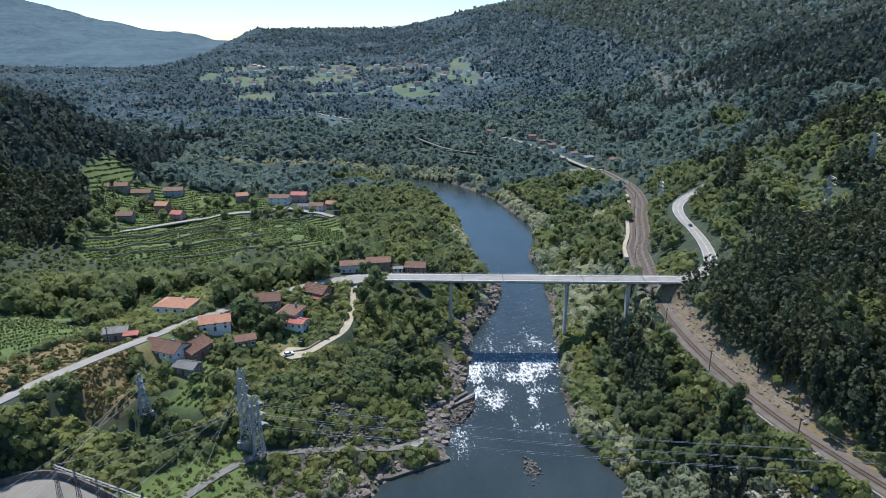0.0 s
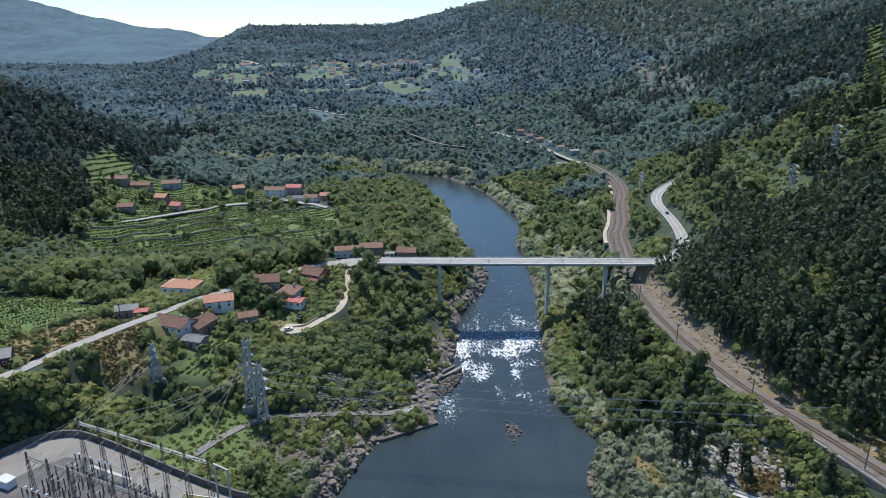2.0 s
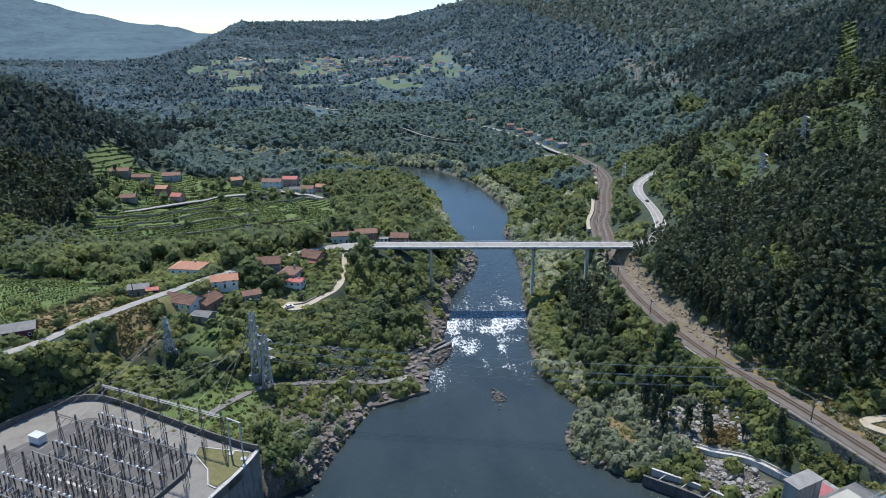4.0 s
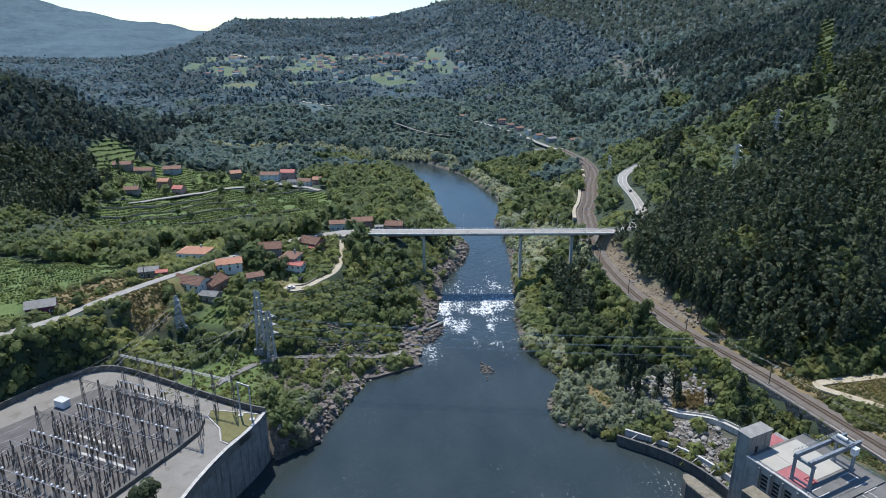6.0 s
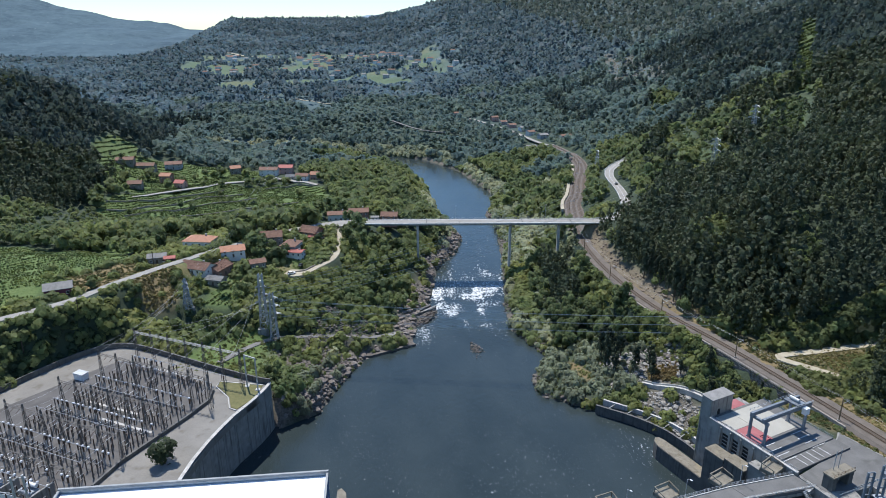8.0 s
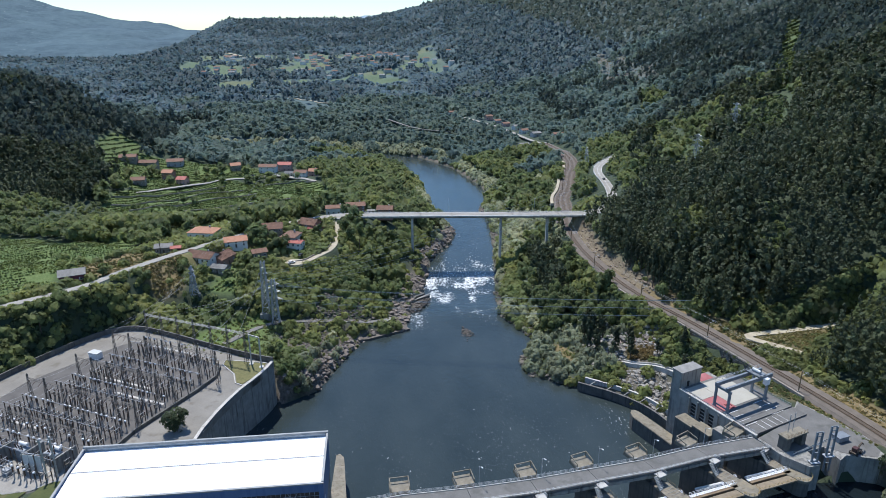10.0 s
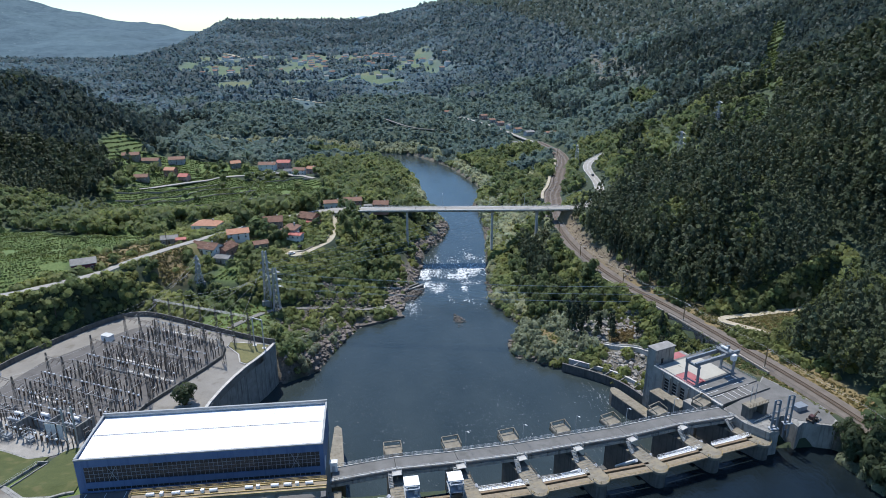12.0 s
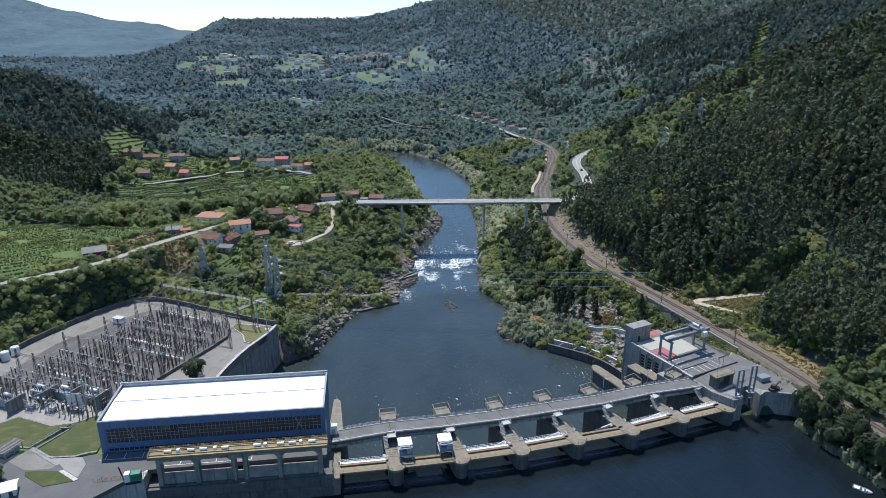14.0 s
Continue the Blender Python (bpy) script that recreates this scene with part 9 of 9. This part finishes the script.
def tree_model(kind, v):
    """One tree: a tapered trunk with limbs, and a crown of leaf clumps; radius and height 1 metre each way are scaled on planting."""
    _, mat, shape, rad, tall, _ = NAMES[kind]
    cen, leaf, shade = crown_cards({1: 300, 2: 700, 3: 520, 4: 1050}[kind], shape, 500 + 10 * kind + v, {1: 0.125, 2: 0.108, 3: 0.12, 4: 0.088}[kind])
    q = cen[:, None, :] * np.array((rad, rad, tall)) + leaf * rad
    tree = {1: "willow_bush", 2: "broadleaf_tree", 3: "pine_tree", 4: "alder_tree"}[kind]
    ob = empty(tree)
    bm = bmesh.new()
    rr = random.Random(40 * kind + v)
    top = tall * (0.72 if kind != 1 else 0.5)
    add_bar(bm, (0, 0, -0.6), (0.1, 0.05, top * 0.55), 0.42 * tall / 9, 6, 0.3 * tall / 9)
    add_bar(bm, (0.1, 0.05, top * 0.55), (0, 0.1, top), 0.3 * tall / 9, 6, 0.1)
    for k in range(6):
        a, h = rr.uniform(0, 6.28), top * rr.uniform(0.4, 0.85)
        add_bar(bm, (0.05, 0.05, h), (math.cos(a) * rad * 0.6, math.sin(a) * rad * 0.6, h + tall * 0.16), 0.14, 4, 0.05)
    part("trunk", bm, BARK, ob)
    cr = new("crown", mesh_of_quads("crown", (q, shade), mat))
    cr.parent = ob
    lab = {1: "pale grey-green willow bush on the stony bank", 2: "full-crowned green broadleaf tree on the bank", 3: "tall dark green pine tree on the bank", 4: "dark green alder tree on the reservoir bank"}[kind]
    return tagged(ob, lab, "tree", "trees on the banks")


models = {}
for kind, row, turn in single:
    v = len(models) and int(turn) % 4
    m = Matrix.Translation(row[:3].tolist()) @ pose(0, 0, 0, 0, 0, turn)
    key = (kind, v)
    s = row[3] / NAMES[kind][3]
    h = row[4] / NAMES[kind][4]
    if key not in models:
        ob = models[key] = tree_model(kind, v)
        ob.matrix_basis = m
    else:
        ob = copy_thing(models[key], m)
    ob.scale = (s, s, h)
# ---- vines, far hills ----
def vine_rows():
    rows = []
    r = np.random.RandomState(3)
    for poly, ang, gap, low in ((VINES, 20, 5.0, 0.95), (VINES_NEAR, 40, 4.2, 1.0), (VINES_MID, 30, 4.4, 1.0), (GREEN, 25, 5.5, 1.0), (FIELD_WEST, 32, 3.4, 0.72), (TERRACE, 60, 7.0, 1.1), (GARDEN, 62, 2.6, 0.8), (POWER_CUT, -30, 11.0, 2.0), (POWER_CUT_LOW, -30, 8.0, 1.7)):
        c, s = math.cos(radians(ang)), math.sin(radians(ang))
        px = np.array(poly)
        u, v = px[:, 0] * c + px[:, 1] * s, -px[:, 0] * s + px[:, 1] * c
        for vv in np.arange(v.min(), v.max(), gap):
            uu = np.arange(u.min(), u.max(), 1.0)
            bend = (5 if ang > 0 else 1.2) * np.sin(uu / 38 + vv / 60)
            x, y = uu * c - (vv + bend) * s, uu * s + (vv + bend) * c
            ok = (poly_dist(x, y, poly) < -1) & (vnoise(x / 11, y / 11, 61) > (0.22 if ang > 0 else 0.08)) & (np.abs(x + 47 - 0.1 * (y + 270)) < 0.74 * (y + 350) + 30)
            x, y = x[ok], y[ok]
            if len(x):
                rows.append(np.stack([x + r.uniform(-0.3, 0.3, len(x)), y + r.uniform(-0.3, 0.3, len(x)), height(x, y), r.uniform(0.7, 1.1, len(x)) * low, r.uniform(1.1, 1.8, len(x)) * low], 1))
    q = planted(np.concatenate(rows), 5, "dome", 0.5, 5, 300)
    ob = new("vine_rows", mesh_of_quads("vine_rows", q, LEAF_VINE))
    tagged(ob, "rows of bright green vines on the terraces", "vineyard", kind="stuff")


vine_rows()


for pts in ([(-268, 248), (-246, 262), (-221, 281), (-204, 298), (-186, 308)], [(-262, 234), (-238, 243), (-214, 262), (-190, 284), (-166, 292)], [(-150, 318), (-128, 324), (-106, 318)], [(-244, 222), (-214, 232), (-186, 252), (-150, 268)], [(-200, 218), (-164, 232), (-112, 246)]):
    line = fine_line([(x, y, float(height(x, y))) for x, y in pts], 6.0)
    line[:, 2] = height(line[:, 0], line[:, 1])
    structure(swept("terrace_wall", line, [(-0.5, -1.0), (-0.4, 1.3), (0.4, 1.4), (0.5, -1.0)], STONE_WALL), "dark stone terrace wall between the vines", "wall")


def tufts(poly_list, n, mat, name, label, size, seed):
    r = np.random.RandomState(seed)
    out = []
    for poly in poly_list:
        p = np.array(poly)
        x, y = r.uniform(p[:, 0].min(), p[:, 0].max(), n), r.uniform(p[:, 1].min(), p[:, 1].max(), n)
        ok = (poly_dist(x, y, poly) < 0) & (seg_dist(x, y, ROAD_LEFT)[0] > 3.2) & (seg_dist(x, y, LANE)[0] > 2.4) & (seg_dist(x, y, RAIL)[0] > 5.0)
        for hx, hy, hr in HOUSES[:20]:
            ok &= np.hypot(x - hx, y - hy) > hr * 0.9
        x, y = x[ok], y[ok]
        k = r.uniform(0.5, 1.4, len(x)) * size
        out.append(np.stack([x, y, height(x, y) - 0.05, k, k * 0.7], 1))
    ob = new(name, mesh_of_quads(name, planted(np.concatenate(out), 8, "dome", 0.5, 5, seed), mat))
    tagged(ob, label, "grass", kind="stuff")


tufts([FIELD_DRY, DRY_LOW, HILL_GRASS, FELLED_SLOPE], 900, GRASS_BLADE, "dry_grass", "dry yellowish grass tufts on open ground", 0.8, 21)
tufts([[(-135, -42), (-98, -52), (-92, -20), (-100, 2), (-122, -8)], [(20, -46), (60, -58), (66, -20), (34, 10)], [(-100, -50), (-48, -20), (-36, 16), (-90, 20)]], 700, LEAF_BUSH, "low_scrub", "low green scrub on the open bank", 0.9, 22)


tufts([[(70, 75), (74, 55), (75, 22), (79, -14), (86, -38), (92, -60), (84, -60), (76, -36), (70, -10), (68, 22)]], 2600, LEAF_BUSH, "embankment_scrub", "low green scrub on the railway embankment", 1.3, 27)
tufts([RAIL_VERGE, QUAY_EDGE, TRACK_SIDE], 1500, GRASS_BLADE, "verge_grass", "dry straw-coloured grass along the railway", 0.6, 31)
tufts([QUAY_EDGE, ROCK_WALL], 800, LEAF_BUSH, "verge_scrub", "low green scrub beside the quay and the track", 0.8, 32)
tufts([VILLAGE], 2200, LEAF_BUSH, "garden_scrub", "low garden plants and grass between the houses", 0.75, 28)
tufts([PYLON_CLEARING, BUSHY_SLOPE, POWER_CUT_LOW], 1300, LEAF_ALDER, "hillside_scrub", "rough green scrub in the hillside clearings", 1.7, 26)
tufts([[(70, -45), (81, -51), (76, -60), (68, -54)]], 420, leaf_mat("brown_brush", (0.1, 0.09, 0.035), (0.2, 0.165, 0.075)), "brown_brush", "brownish dry brush among granite outcrops", 1.0, 25)


def far_hills():
    """Hazy hills on the skyline, kilometres away, the haze laid into their colours."""
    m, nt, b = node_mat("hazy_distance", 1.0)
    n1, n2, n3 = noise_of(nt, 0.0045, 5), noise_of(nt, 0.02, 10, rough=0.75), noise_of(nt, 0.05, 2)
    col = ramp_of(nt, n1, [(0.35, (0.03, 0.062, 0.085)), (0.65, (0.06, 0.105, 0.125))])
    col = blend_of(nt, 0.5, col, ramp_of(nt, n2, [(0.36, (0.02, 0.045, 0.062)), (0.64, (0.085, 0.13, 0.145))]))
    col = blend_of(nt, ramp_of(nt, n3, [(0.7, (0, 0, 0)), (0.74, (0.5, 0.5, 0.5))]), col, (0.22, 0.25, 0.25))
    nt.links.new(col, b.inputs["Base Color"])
    # weak emission in the same colour adds a glow to the painted haze
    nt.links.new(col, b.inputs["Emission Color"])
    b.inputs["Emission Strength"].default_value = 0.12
    # farthest mountain: base colour lifted towards the sky to stand for haze
    pale = surface("haze_paled_far_mountain", (0.26, 0.34, 0.4), (0.32, 0.4, 0.46), 0.002, 1.0, fine=0.01, bump=0)
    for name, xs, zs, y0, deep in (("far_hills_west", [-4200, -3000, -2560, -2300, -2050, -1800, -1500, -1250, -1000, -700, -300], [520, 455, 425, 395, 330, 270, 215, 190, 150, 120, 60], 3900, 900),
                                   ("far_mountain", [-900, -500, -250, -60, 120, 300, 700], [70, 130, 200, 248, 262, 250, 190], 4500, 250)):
        x = np.linspace(xs[0], xs[-1], 160)
        top = np.interp(x, xs, zs) + (vnoise(x / 180, x * 0 + 3.3, 71) - 0.5) * 26 + (vnoise(x / 55, x * 0 + 1.3, 72) - 0.5) * 10
        rows = 22
        verts, faces = [], []
        for r in range(rows):
            t = r / (rows - 1)
            yy = y0 - deep * (1 - t) * 1.6
            z = 30 + (top - 30) * t ** 0.8 + (vnoise(x / 140, x * 0 + yy / 140, 73) - 0.5) * 46 * (1 - t) * t * 2
            verts += [(float(a), float(yy + 120 * math.sin(a / 500)), float(c)) for a, c in zip(x, z)]
        for r in range(rows - 1):
            for c in range(159):
                faces.append((r * 160 + c, r * 160 + c + 1, (r + 1) * 160 + c + 1, (r + 1) * 160 + c))
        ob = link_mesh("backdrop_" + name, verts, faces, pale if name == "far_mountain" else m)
        ob.data.polygons.foreach_set("use_smooth", [True] * len(faces))
        structure(ob, "hazy blue distant hills on the skyline", "backdrop")


far_hills()
